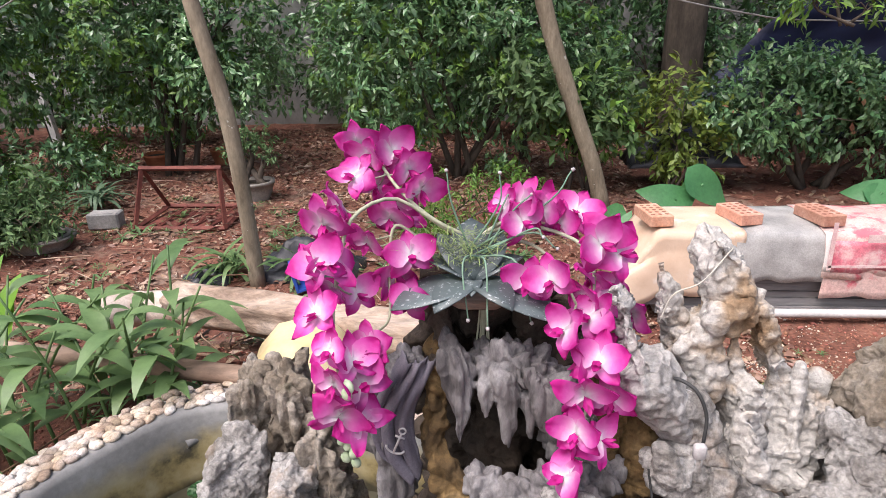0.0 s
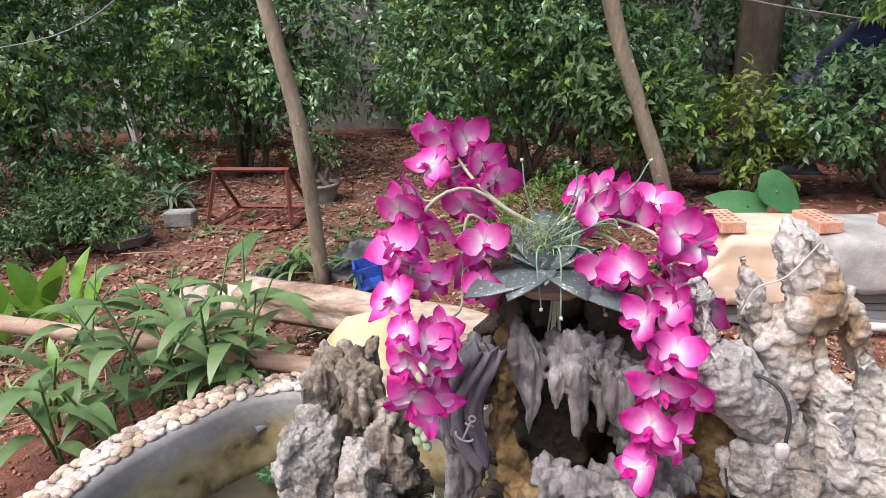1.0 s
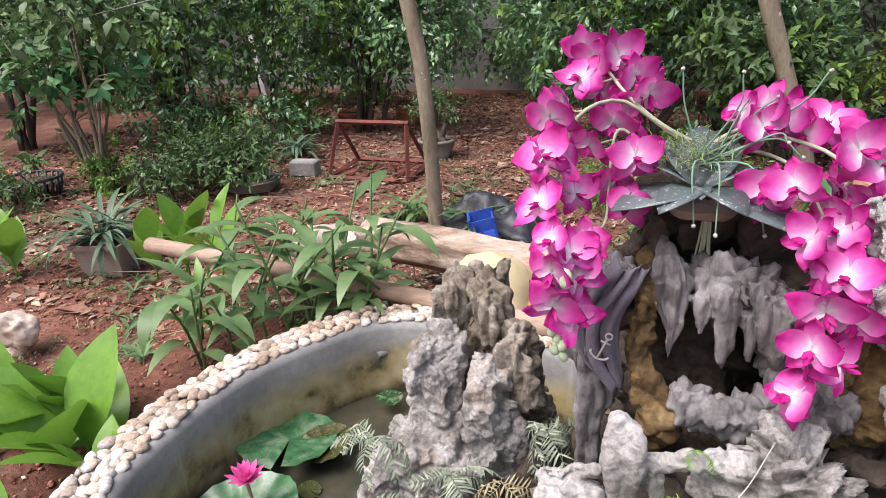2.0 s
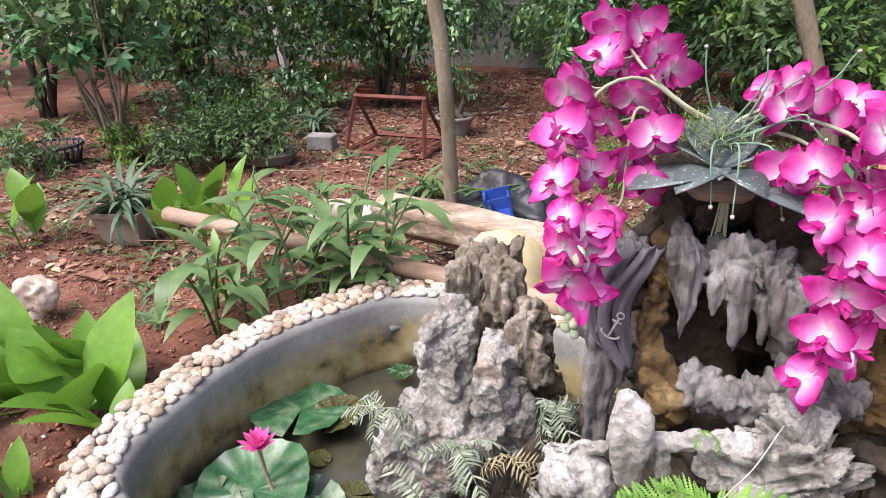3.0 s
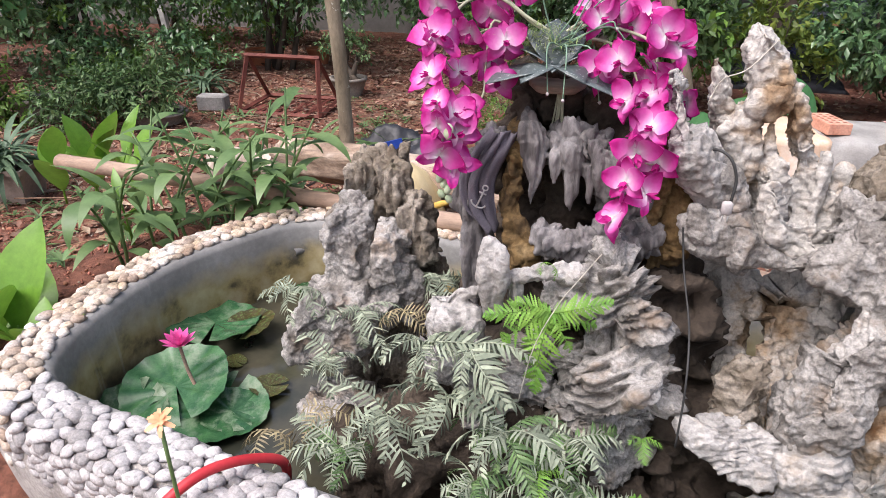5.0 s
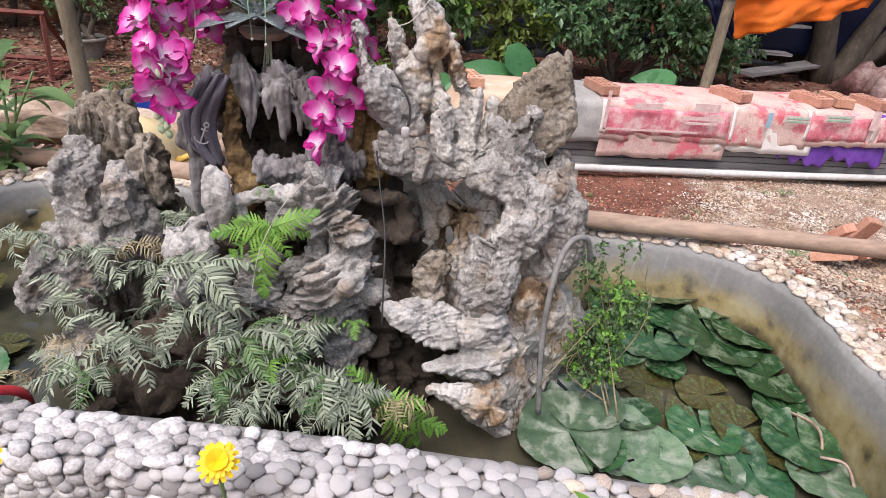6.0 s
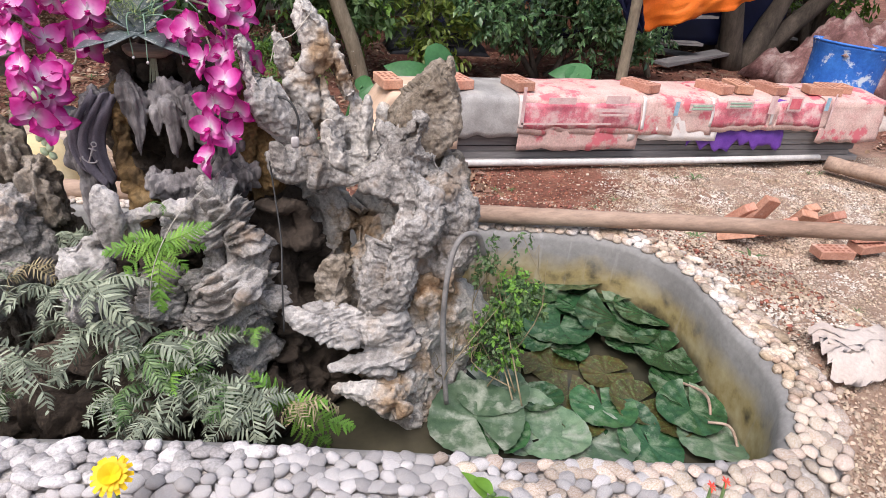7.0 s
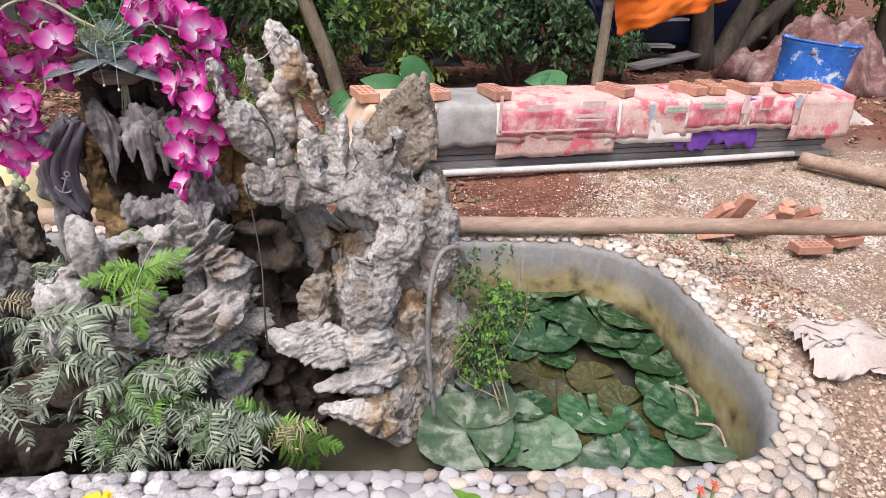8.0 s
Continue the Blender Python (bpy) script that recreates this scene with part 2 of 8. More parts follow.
M["plastic_purple"] = surface("plastic_purple", [(0.3, (0.10, 0.03, 0.26)), (0.7, (0.20, 0.08, 0.42))], 8, 0.4, 60, 0.2, 0.3, 0.003)
M["tarp_blue"] = surface("tarp_blue", [(0.3, (0.003, 0.005, 0.022)), (0.7, (0.007, 0.011, 0.045))], 2.5, 0.55, 60, 0.2, 0.3, 0.004)
M["tarp_orange"] = surface("tarp_orange", [(0.3, (0.75, 0.14, 0.01)), (0.7, (0.90, 0.24, 0.03))], 2.5, 0.5, 60, 0.12, 0.3, 0.004, translucent=0.3)
M["plastic_blue"] = surface("plastic_blue", [(0.3, (0.02, 0.10, 0.42)), (0.7, (0.05, 0.20, 0.62))], 5, 0.45, 40, 0.2, 0.2, 0.002, stain=((0.55, 0.62, 0.70), 9.0, 0.56, 0.64))
M["crate_blue"] = surface("crate_blue", [(0.3, (0.02, 0.05, 0.28)), (0.7, (0.04, 0.10, 0.40))], 8, 0.4, 40, 0.1, 0.1, 0.002)
M["plastic_black"] = surface("plastic_black", [(0.3, (0.015, 0.016, 0.02)), (0.7, (0.06, 0.06, 0.07))], 9, 0.35, 50, 0.3, 0.4, 0.004)
M["pot_clay"] = surface("pot_clay", [(0.3, (0.22, 0.165, 0.14)), (0.7, (0.36, 0.29, 0.25))], 5, 0.8, 60, 0.2, 0.3, 0.002)
M["pot_grey"] = surface("pot_grey", [(0.3, (0.17, 0.15, 0.13)), (0.7, (0.30, 0.27, 0.24))], 5, 0.9, 60, 0.3, 0.5, 0.003)
M["pot_red"] = surface("pot_red", [(0.3, (0.36, 0.11, 0.05)), (0.7, (0.46, 0.17, 0.09))], 5, 0.8, 60, 0.2, 0.3, 0.002)
M["rust_red"] = surface("rust_red", [(0.3, (0.10, 0.028, 0.022)), (0.7, (0.19, 0.06, 0.045))], 8, 0.75, 70, 0.3, 0.4, 0.002)
M["stone_block"] = surface("stone_block", [(0.3, (0.20, 0.19, 0.18)), (0.7, (0.38, 0.365, 0.35))], 6, 0.9, 60, 0.3, 0.6, 0.004)
M["cloth_grey"] = surface("cloth_grey", [(0.3, (0.085, 0.076, 0.095)), (0.7, (0.20, 0.178, 0.205))], 10, 0.95, 300, 0.25, 0.5, 0.001)
M["print_pale"] = surface("print_pale", [(0.3, (0.34, 0.32, 0.32)), (0.7, (0.52, 0.49, 0.48))], 30, 0.9, 200, 0.2, 0)
M["gourd"] = surface("gourd", [(0.3, (0.56, 0.42, 0.20)), (0.7, (0.66, 0.55, 0.35))], 5, 0.5, 60, 0.1, 0.1, 0.002, stain=((0.62, 0.38, 0.16), 6.0, 0.66, 0.72))
M["gourd_stem"] = surface("gourd_stem", [(0.3, (0.45, 0.28, 0.06)), (0.7, (0.66, 0.46, 0.12))], 20, 0.7, 60, 0.2, 0.3)
M["rubber_black"] = surface("rubber_black", [(0.3, (0.02, 0.02, 0.02)), (0.7, (0.05, 0.05, 0.05))], 12, 0.6, 60, 0.2, 0)
M["hose_grey"] = surface("hose_grey", [(0.3, (0.16, 0.155, 0.15)), (0.7, (0.30, 0.29, 0.28))], 12, 0.6, 60, 0.3, 0.1)
M["hose_red"] = surface("hose_red", [(0.3, (0.40, 0.02, 0.03)), (0.7, (0.52, 0.05, 0.06))], 12, 0.45, 60, 0.15, 0.1)
M["twine"] = surface("twine", [(0.3, (0.34, 0.32, 0.27)), (0.7, (0.52, 0.49, 0.43))], 40, 0.9, 60, 0.2, 0)
M["petal_yellow"] = leafy("petal_yellow", (0.80, 0.50, 0.005), (0.90, 0.66, 0.02), 0.5, 0.3, 0.25, 0.1)
M["petal_peach"] = leafy("petal_peach", (0.75, 0.36, 0.16), (0.85, 0.52, 0.34), 0.5, 0.3, 0.25, 0.2)
M["petal_lotus"] = leafy("petal_lotus", (0.66, 0.06, 0.30), (0.85, 0.22, 0.50), 0.45, 0.3, 0.25, 0.15)
M["petal_red"] = leafy("petal_red", (0.60, 0.05, 0.03), (0.75, 0.12, 0.06), 0.5, 0.3, 0.2, 0.2)
M["wall_far"] = surface("wall_far", [(0.3, (0.22, 0.215, 0.21)), (0.7, (0.38, 0.37, 0.36))], 0.8, 0.9, 10, 0.2, 0.3, 0.01)
M["sheet_dusty"] = surface("sheet_dusty", [(0.3, (0.38, 0.31, 0.27)), (0.7, (0.52, 0.46, 0.42))], 6, 0.8, 100, 0.2, 0.4, 0.003)
M["plaster_pale"] = surface("plaster_pale", [(0.3, (0.34, 0.25, 0.19)), (0.7, (0.60, 0.52, 0.46))], 8, 0.9, 80, 0.25, 0.4, 0.004)
M["citrus"] = surface("citrus", [(0.3, (0.10, 0.24, 0.03)), (0.7, (0.16, 0.32, 0.06))], 30, 0.4, 150, 0.2, 0.3, 0.001)
M["metal_pale"] = surface("metal_pale", [(0.3, (0.55, 0.55, 0.54)), (0.7, (0.70, 0.70, 0.69))], 12, 0.5, 60, 0.1, 0)


def soil():
    m = surface("soil", [(0.3, (0.11, 0.045, 0.032)), (0.5, (0.19, 0.078, 0.052)), (0.72, (0.27, 0.125, 0.085))], 3.2, 0.95, 38, 0.6, 0.9, 0.02,
                stain=((0.25, 0.17, 0.13), 2.3, 0.55, 0.70))
    # sandy fines under the gravel spread
    nt = m.node_tree
    bsdf = nt.nodes["Principled BSDF"]
    col = bsdf.inputs["Base Color"].links[0].from_socket
    tc = nt.nodes.new("ShaderNodeTexCoord")
    slope = nt.nodes.new("ShaderNodeVectorMath")
    slope.operation = "DOT_PRODUCT"
    slope.inputs[1].default_value = (0.9, -0.55, 0.0)
    nt.links.new(tc.outputs["Object"], slope.inputs[0])
    add = nt.nodes.new("ShaderNodeMath")
    add.operation = "MULTIPLY_ADD"
    nt.links.new(noise_of(nt, 2.2, 6), add.inputs[0])
    add.inputs[1].default_value = 1.6
    nt.links.new(slope.outputs["Value"], add.inputs[2])
    half = nt.nodes.new("ShaderNodeMath")
    half.operation = "MULTIPLY"
    half.inputs[1].default_value = 0.25
    nt.links.new(add.outputs[0], half.inputs[0])
    spread = ramp_of(nt, half.outputs[0], [(0.32, (0, 0, 0)), (0.50, (0.65, 0.65, 0.65))])
    away = nt.nodes.new("ShaderNodeVectorMath")
    away.operation = "DISTANCE"
    away.inputs[1].default_value = (3.2, 1.5, 0.0)
    nt.links.new(tc.outputs["Object"], away.inputs[0])
    far = nt.nodes.new("ShaderNodeMath")
    far.operation = "MULTIPLY_ADD"
    nt.links.new(noise_of(nt, 1.1, 6), far.inputs[0])
    far.inputs[1].default_value = 0.30
    near = nt.nodes.new("ShaderNodeMath")
    near.operation = "MULTIPLY"
    near.inputs[1].default_value = 0.2
    nt.links.new(away.outputs["Value"], near.inputs[0])
    nt.links.new(near.outputs[0], far.inputs[2])
    reach = ramp_of(nt, far.outputs[0], [(0.58, (1, 1, 1)), (0.74, (0, 0, 0))])
    spread = mixed(nt, spread, reach, 1.0, "MULTIPLY")
    sand = ramp_of(nt, noise_of(nt, 60, 6, 0.7), [(0.3, (0.25, 0.17, 0.12)), (0.7, (0.47, 0.38, 0.30))])
    nt.links.new(mixed(nt, col, sand, spread), bsdf.inputs["Base Color"])
    return m


M["soil"] = soil()


def petal_material():
    """Magenta petals that pale towards the heart, with fine veins."""
    m = bpy.data.materials.new("petal_magenta")
    m.use_nodes = True
    nt = m.node_tree
    bsdf = nt.nodes["Principled BSDF"]
    at = nt.nodes.new("ShaderNodeAttribute")
    at.attribute_name = "reach"
    n = noise_of(nt, 38, 4)
    add = nt.nodes.new("ShaderNodeMath")
    add.operation = "MULTIPLY_ADD"
    nt.links.new(n, add.inputs[0])
    add.inputs[1].default_value = 0.42
    nt.links.new(at.outputs["Fac"], add.inputs[2])
    col = ramp_of(nt, add.outputs[0], [(0.29, (0.78, 0.71, 0.75)), (0.40, (0.72, 0.43, 0.63)), (0.60, (0.67, 0.19, 0.48)), (0.82, (0.58, 0.075, 0.36)), (1.0, (0.46, 0.015, 0.22))])
    oi = nt.nodes.new("ShaderNodeObjectInfo")
    mr = nt.nodes.new("ShaderNodeMapRange")
    mr.inputs[3].default_value, mr.inputs[4].default_value = 0.85, 1.12
    nt.links.new(oi.outputs["Random"], mr.inputs[0])
    hs = nt.nodes.new("ShaderNodeHueSaturation")
    nt.links.new(mr.outputs[0], hs.inputs["Value"])
    nt.links.new(col, hs.inputs["Color"])
    nt.links.new(hs.outputs[0], bsdf.inputs["Base Color"])
    bsdf.inputs["Roughness"].default_value = 0.55
    bsdf.inputs["Specular IOR Level"].default_value = 0.3
    tr = nt.nodes.new("ShaderNodeBsdfTranslucent")
    nt.links.new(hs.outputs[0], tr.inputs[0])
    mx = nt.nodes.new("ShaderNodeMixShader")
    mx.inputs[0].default_value = 0.3
    nt.links.new(bsdf.outputs[0], mx.inputs[1])
    nt.links.new(tr.outputs[0], mx.inputs[2])
    nt.links.new(mx.outputs[0], nt.nodes["Material Output"].inputs[0])
    return m


M["petal"] = petal_material()


def water_material():
    m = bpy.data.materials.new("pond_water")
    m.use_nodes = True
    nt = m.node_tree
    b = nt.nodes["Principled BSDF"]
    b.inputs["Base Color"].default_value = (0.05, 0.05, 0.035, 1)
    b.inputs["Roughness"].default_value = 0.06
    b.inputs["Specular IOR Level"].default_value = 0.5
    bp = nt.nodes.new("ShaderNodeBump")
    bp.inputs["Strength"].default_value, bp.inputs["Distance"].default_value = 0.08, 0.004
    nt.links.new(noise_of(nt, 9, 3), bp.inputs["Height"])
    nt.links.new(bp.outputs[0], b.inputs["Normal"])
    nt.links.new(ramp_of(nt, noise_of(nt, 6, 5), [(0.35, (0.028, 0.03, 0.022)), (0.7, (0.085, 0.075, 0.05))]), b.inputs["Base Color"])
    return m


M["water"] = water_material()


def pond_wall_material():
    """Cement render with an algae tide band above the water and drip streaks."""
    m = surface("pond_wall", [(0.3, (0.16, 0.155, 0.15)), (0.7, (0.27, 0.265, 0.257))], 4, 0.65, 60, 0.2, 0.2, 0.002)
    nt = m.node_tree
    bsdf = nt.nodes["Principled BSDF"]
    col = bsdf.inputs["Base Color"].links[0].from_socket
    tc = nt.nodes.new("ShaderNodeTexCoord")
    sp = nt.nodes.new("ShaderNodeSeparateXYZ")
    nt.links.new(tc.outputs["Object"], sp.inputs[0])
    ma = nt.nodes.new("ShaderNodeMath")
    ma.operation = "MULTIPLY_ADD"
    nt.links.new(noise_of(nt, 7, 6), ma.inputs[0])
    ma.inputs[1].default_value = -0.12
    nt.links.new(sp.outputs[2], ma.inputs[2])
    band = ramp_of(nt, ma.outputs[0], [(0.17, (1, 1, 1)), (0.35, (0.9, 0.9, 0.9)), (0.415, (0, 0, 0))])
    algae = ramp_of(nt, noise_of(nt, 12, 6), [(0.32, (0.06, 0.048, 0.022)), (0.47, (0.30, 0.235, 0.10)), (0.66, (0.42, 0.36, 0.21))])
    col = mixed(nt, col, algae, band)
    low = nt.nodes.new("ShaderNodeMath")
    low.operation = "MULTIPLY_ADD"
    nt.links.new(noise_of(nt, 3.2, 5), low.inputs[0])
    low.inputs[1].default_value = -0.26
    nt.links.new(sp.outputs[2], low.inputs[2])
    slime = ramp_of(nt, low.outputs[0], [(0.19, (0.9, 0.9, 0.9)), (0.235, (0, 0, 0))])
    col = mixed(nt, col, (0.025, 0.023, 0.016), slime)
    streak = ramp_of(nt, noise_of(nt, 5, 4, 0.6, (4, 4, 0.4)), [(0.6, (0, 0, 0)), (0.75, (0.5, 0.5, 0.5))])
    col = mixed(nt, col, (0.42, 0.42, 0.41), streak)
    nt.links.new(col, bsdf.inputs["Base Color"])
    return m


M["pond_wall"] = pond_wall_material()
M["scrap"] = surface("scrap", [(0.3, (0.09, 0.04, 0.035)), (0.5, (0.18, 0.09, 0.085)), (0.7, (0.36, 0.27, 0.25))], 6, 0.8, 40, 0.4, 0.7, 0.01)


# ---- builders ----
def mesh_of(name, verts, faces, mat, smooth=True):
    me = bpy.data.meshes.new(name)
    me.from_pydata(np.asarray(verts, float).tolist(), [], [tuple(f) for f in (faces.tolist() if isinstance(faces, np.ndarray) else faces)])
    if mat:
        me.materials.append(M[mat])
    if smooth:
        me.polygons.foreach_set("use_smooth", [True] * len(me.polygons))
    me.update()
    return me


def piece(name, verts, faces, mat, parent=None, label="", smooth=True):
    ob = new(name, mesh_of(name, verts, faces, mat, smooth))
    if parent:
        ob.parent = parent
    if label:
        ob["label"] = label
    return ob


def root(name, label, category, at=(0, 0, 0), group="", kind=""):
    ob = new(name)
    ob.location = at
    ob.empty_display_size = 0.05
    return tagged(ob, label, category, group, kind)


def tube(points, radii, sides=8, close=True, wobble=0.0, rng=None):
    """A swept round along a chain of points."""
    p = np.asarray(points, float)
    r = np.broadcast_to(np.asarray(radii, float), (len(p),))
    tan = np.gradient(p, axis=0)
    tan /= np.linalg.norm(tan, axis=1)[:, None] + 1e-9
    ref = np.array((0.0, 0.0, 1.0)) if abs(tan[0][2]) < 0.9 else np.array((1.0, 0.0, 0.0))
    verts = []
    u = np.cross(tan[0], ref)
    for i in range(len(p)):
        u = u - tan[i] * np.dot(u, tan[i])
        u /= np.linalg.norm(u) + 1e-9
        w = np.cross(tan[i], u)
        for k in range(sides):
            a = 2 * math.pi * k / sides
            rr = r[i] * (1 + (rng.uniform(-wobble, wobble) if rng else 0))
            verts.append(p[i] + rr * (math.cos(a) * u + math.sin(a) * w))
    faces = []
    for i in range(len(p) - 1):
        for k in range(sides):
            a, b = i * sides + k, i * sides + (k + 1) % sides
            faces.append((a, b, b + sides, a + sides))
    if close:
        faces.append(tuple(range(sides))[::-1])
        faces.append(tuple(range((len(p) - 1) * sides, len(p) * sides)))
    return np.array(verts), faces


def smooth_path(knots, n):
    """Catmull-Rom through the knots."""
    k = np.asarray(knots, float)
    k = np.vstack([2 * k[0] - k[1], k, 2 * k[-1] - k[-2]])
    out = []
    for s in np.linspace(0, len(k) - 3 - 1e-6, n):
        i = int(s)
        t = s - i
        a, b, c, d = k[i:i + 4]
        out.append(0.5 * (2 * b + (c - a) * t + (2 * a - 5 * b + 4 * c - d) * t * t + (3 * b - a - 3 * c + d) * t ** 3))
    return np.array(out)


def join(chunks):
    vs, fs, o = [], [], 0
    for v, f in chunks:
        vs.append(np.asarray(v, float))
        fs += [tuple(i + o for i in face) for face in f]
        o += len(v)
    return np.vstack(vs), fs


def box(x0, x1, y0, y1, z0, z1, jit=0.0, rng=None):
    v = np.array([(x, y, z) for z in (z0, z1) for y in (y0, y1) for x in (x0, x1)], float)
    if rng:
        v += np.array([[rng.uniform(-jit, jit) for _ in range(3)] for _ in range(8)])
    return v, [(0, 2, 3, 1), (4, 5, 7, 6), (0, 1, 5, 4), (2, 6, 7, 3), (0, 4, 6, 2), (1, 3, 7, 5)]


def bevel_box(sx, sy, sz, b):
    """A box with chamfered edges, centred, 44 triangles."""
    bm = bmesh.new()
    bmesh.ops.create_cube(bm, size=1)
    bmesh.ops.scale(bm, vec=(sx, sy, sz), verts=bm.verts)
    bmesh.ops.bevel(bm, geom=bm.edges[:], offset=b, segments=1, affect="EDGES")
    v = np.array([x.co[:] for x in bm.verts])
    bm.verts.index_update()
    f = [tuple(y.index for y in x.verts) for x in bm.faces]
    bm.free()
    return v, f


def turn(rx=0, ry=0, rz=0):
    return np.array(Euler((rx, ry, rz)).to_matrix())


def lathe(profile, sides=24, power=None):
    v = [(r * math.cos(2 * math.pi * k / sides), r * math.sin(2 * math.pi * k / sides), z) for r, z in profile for k in range(sides)]
    f = [(i * sides + k, i * sides + (k + 1) % sides, (i + 1) * sides + (k + 1) % sides, (i + 1) * sides + k) for i in range(len(profile) - 1) for k in range(sides)]
    return np.array(v), f


def blade(length, width, bend=0.6, segs=5, fold=0.25, shape=(0.0, 0.55, 0.95, 1.0, 0.6, 0.0), twist=0.0):
    """A leaf along +y, drooping by bend radians, with a midrib fold."""
    verts, faces = [], []
    y = z = 0.0
    for i in range(segs + 1):
        s = i / segs
        w = width / 2 * np.interp(s, np.linspace(0, 1, len(shape)), shape)
        a = -bend * s
        if i:
            y += length / segs * math.cos(a)
            z += length / segs * math.sin(a)
        tw = twist * s
        verts += [(-w * math.cos(tw), y, z + w * fold - w * math.sin(tw)), (0, y, z), (w * math.cos(tw), y, z + w * fold + w * math.sin(tw))]
    for i in range(segs):
        a = 3 * i
        faces += [(a, a + 1, a + 4, a + 3), (a + 1, a + 2, a + 5, a + 4)]
    return np.array(verts), faces


def scattered(template, spots, rots, sizes):
    """Copies of one small shape, joined."""
    tv, tf = template
    tv = np.asarray(tv, float)
    n = len(spots)
    v = np.einsum("nij,kj->nki", np.asarray(rots), tv) * np.asarray(sizes)[:, None, None] + np.asarray(spots)[:, None, :]
    f = np.concatenate([np.asarray(tf)[None] + (np.arange(n) * len(tv))[:, None, None]]).reshape(-1, len(tf[0]))
    return v.reshape(-1, 3), f


def rand_rots(rng, n, up=0.5):
    """Turns for leaves: any heading, drooping, faces mostly up and outwards."""
    h = rng.uniform(0, 2 * np.pi, n)
    p = rng.normal(-0.35, 0.5, n)
    r = rng.normal(0, 0.6, n)
    return np.array([turn(a, b, c) for a, b, c in zip(p, r, h)])


# karst stone: limbs are fused, then worn by noise
def stone(name, limbs, style, mat, label, voxel=0.005, seed=0, depth=1.0, parent=None, category="rock"):
    rng = random.Random(seed)
    chunks, balls = [], []
    for limb in limbs:
        if limb[0] == "wedge":  # an angular slab: its outline in x and z, and its front and back
            _, y0, y1, edge = limb
            mx, mz = np.mean(edge, axis=0)
            bm = bmesh.new()
            for x, z in edge:
                bm.verts.new((x, y1, z))
                bm.verts.new((mx + (x - mx) * rng.uniform(0.55, 0.9), y0 + rng.uniform(0, 0.3) * (y1 - y0), mz + (z - mz) * rng.uniform(0.55, 0.9)))
            bmesh.ops.convex_hull(bm, input=bm.verts[:])
            bm.verts.index_update()
            chunks.append((np.array([x.co[:] for x in bm.verts]), [tuple(y.index for y in x.verts) for x in bm.faces]))
            bm.free()
            balls += [(x, (y0 + y1) / 2, z, 0.034) for x, z in edge] + [(mx, (y0 + y1) / 2, mz, 0.04)]
            continue
        k = np.asarray(limb, float)
        length = np.sum(np.linalg.norm(np.diff(k[:, :3], axis=0), axis=1))
        steps = max(6, int(length / 0.010))
        q = smooth_path(k, steps)
        q[:, 3] = np.maximum(q[:, 3], 0.003)
        # rounded ends beyond the first and last knots
        a, b = q[0].copy(), q[-1].copy()
        a[:3] += (q[0, :3] - q[1, :3]) / np.linalg.norm(q[0, :3] - q[1, :3]) * q[0, 3] * 0.6
        b[:3] += (q[-1, :3] - q[-2, :3]) / np.linalg.norm(q[-1, :3] - q[-2, :3]) * q[-1, 3] * 0.6
        a[3] *= 0.45
        b[3] *= 0.45
        q = np.vstack([a, q, b])
        n_side, sides = rng.randint(4, 6), 24
        ways = sorted(rng.uniform(0, 2 * math.pi) for _ in range(n_side))
        ways = [w * 0.45 + 0.55 * 2 * math.pi * i / n_side for i, w in enumerate(ways)]
        reach = [rng.uniform(0.74, 1.0) for _ in ways]
        if style in ("layered", "fluted", "craggy"):
            reach = [0.5 + 0.5 * x for x in reach]
        phase, flat = rng.uniform(0, 6), rng.uniform(0.72, 1.0)
        v, f = tube(q[:, :3], 1.0, sides)
        v = v.reshape(len(q), sides, 3)
        for i in range(len(q)):
            swell = 1.05 + 0.10 * noise.noise(Vector((i * 0.13 + phase, seed, 1.5)))
            for c in range(sides):
                t = 2 * math.pi * c / sides + 0.35 * math.sin(i * 0.10 + phase)
                r = min([d / max(0.30, math.cos(t - w)) for d, w in zip(reach, ways)] + [1.22])
                r *= swell * (1 + 0.08 * noise.noise(Vector((c * 0.5, i * 0.07 + phase, seed))))
                off = (v[i, c] - q[i, :3]) * r * q[i, 3]
                off[1] *= flat
                v[i, c] = q[i, :3] + off
        chunks.append((v.reshape(-1, 3), f))
        balls += [tuple(x) for x in q[1:-1:2]]
    bm = bmesh.new()
    allv, allf = join(chunks)
    bv = [bm.verts.new(x) for x in allv]
    for face in allf:
        bm.faces.new([bv[i] for i in face])
    bmesh.ops.recalc_face_normals(bm, faces=bm.faces[:])
    me = bpy.data.meshes.new(name)
    bm.to_mesh(me)
    bm.free()
    tmp = new("tmp", me)
    mod = tmp.modifiers.new("fuse", "REMESH")
    mod.mode, mod.voxel_size = "VOXEL", voxel
    dg = bpy.context.evaluated_depsgraph_get()
    done = bpy.data.meshes.new_from_object(tmp.evaluated_get(dg))
    bpy.data.objects.remove(tmp)
    n = len(done.vertices)
    co = np.empty(n * 3)
    no = np.empty(n * 3)
    done.vertices.foreach_get("co", co)
    done.vertices.foreach_get("normal", no)
    co, no = co.reshape(-1, 3), no.reshape(-1, 3)
    balls = np.array(balls)
    thick = np.concatenate([balls[((c[:, None, :] - balls[None, :, :3]) ** 2).sum(-1).argmin(1), 3] for c in np.array_split(co, max(1, n // 4000))])
    amount = np.clip(thick / 0.040, 0.35, 1.25) * depth
    off = Vector((seed * 3.7, seed * 1.3, seed * 2.1))
    disp = np.empty(n)
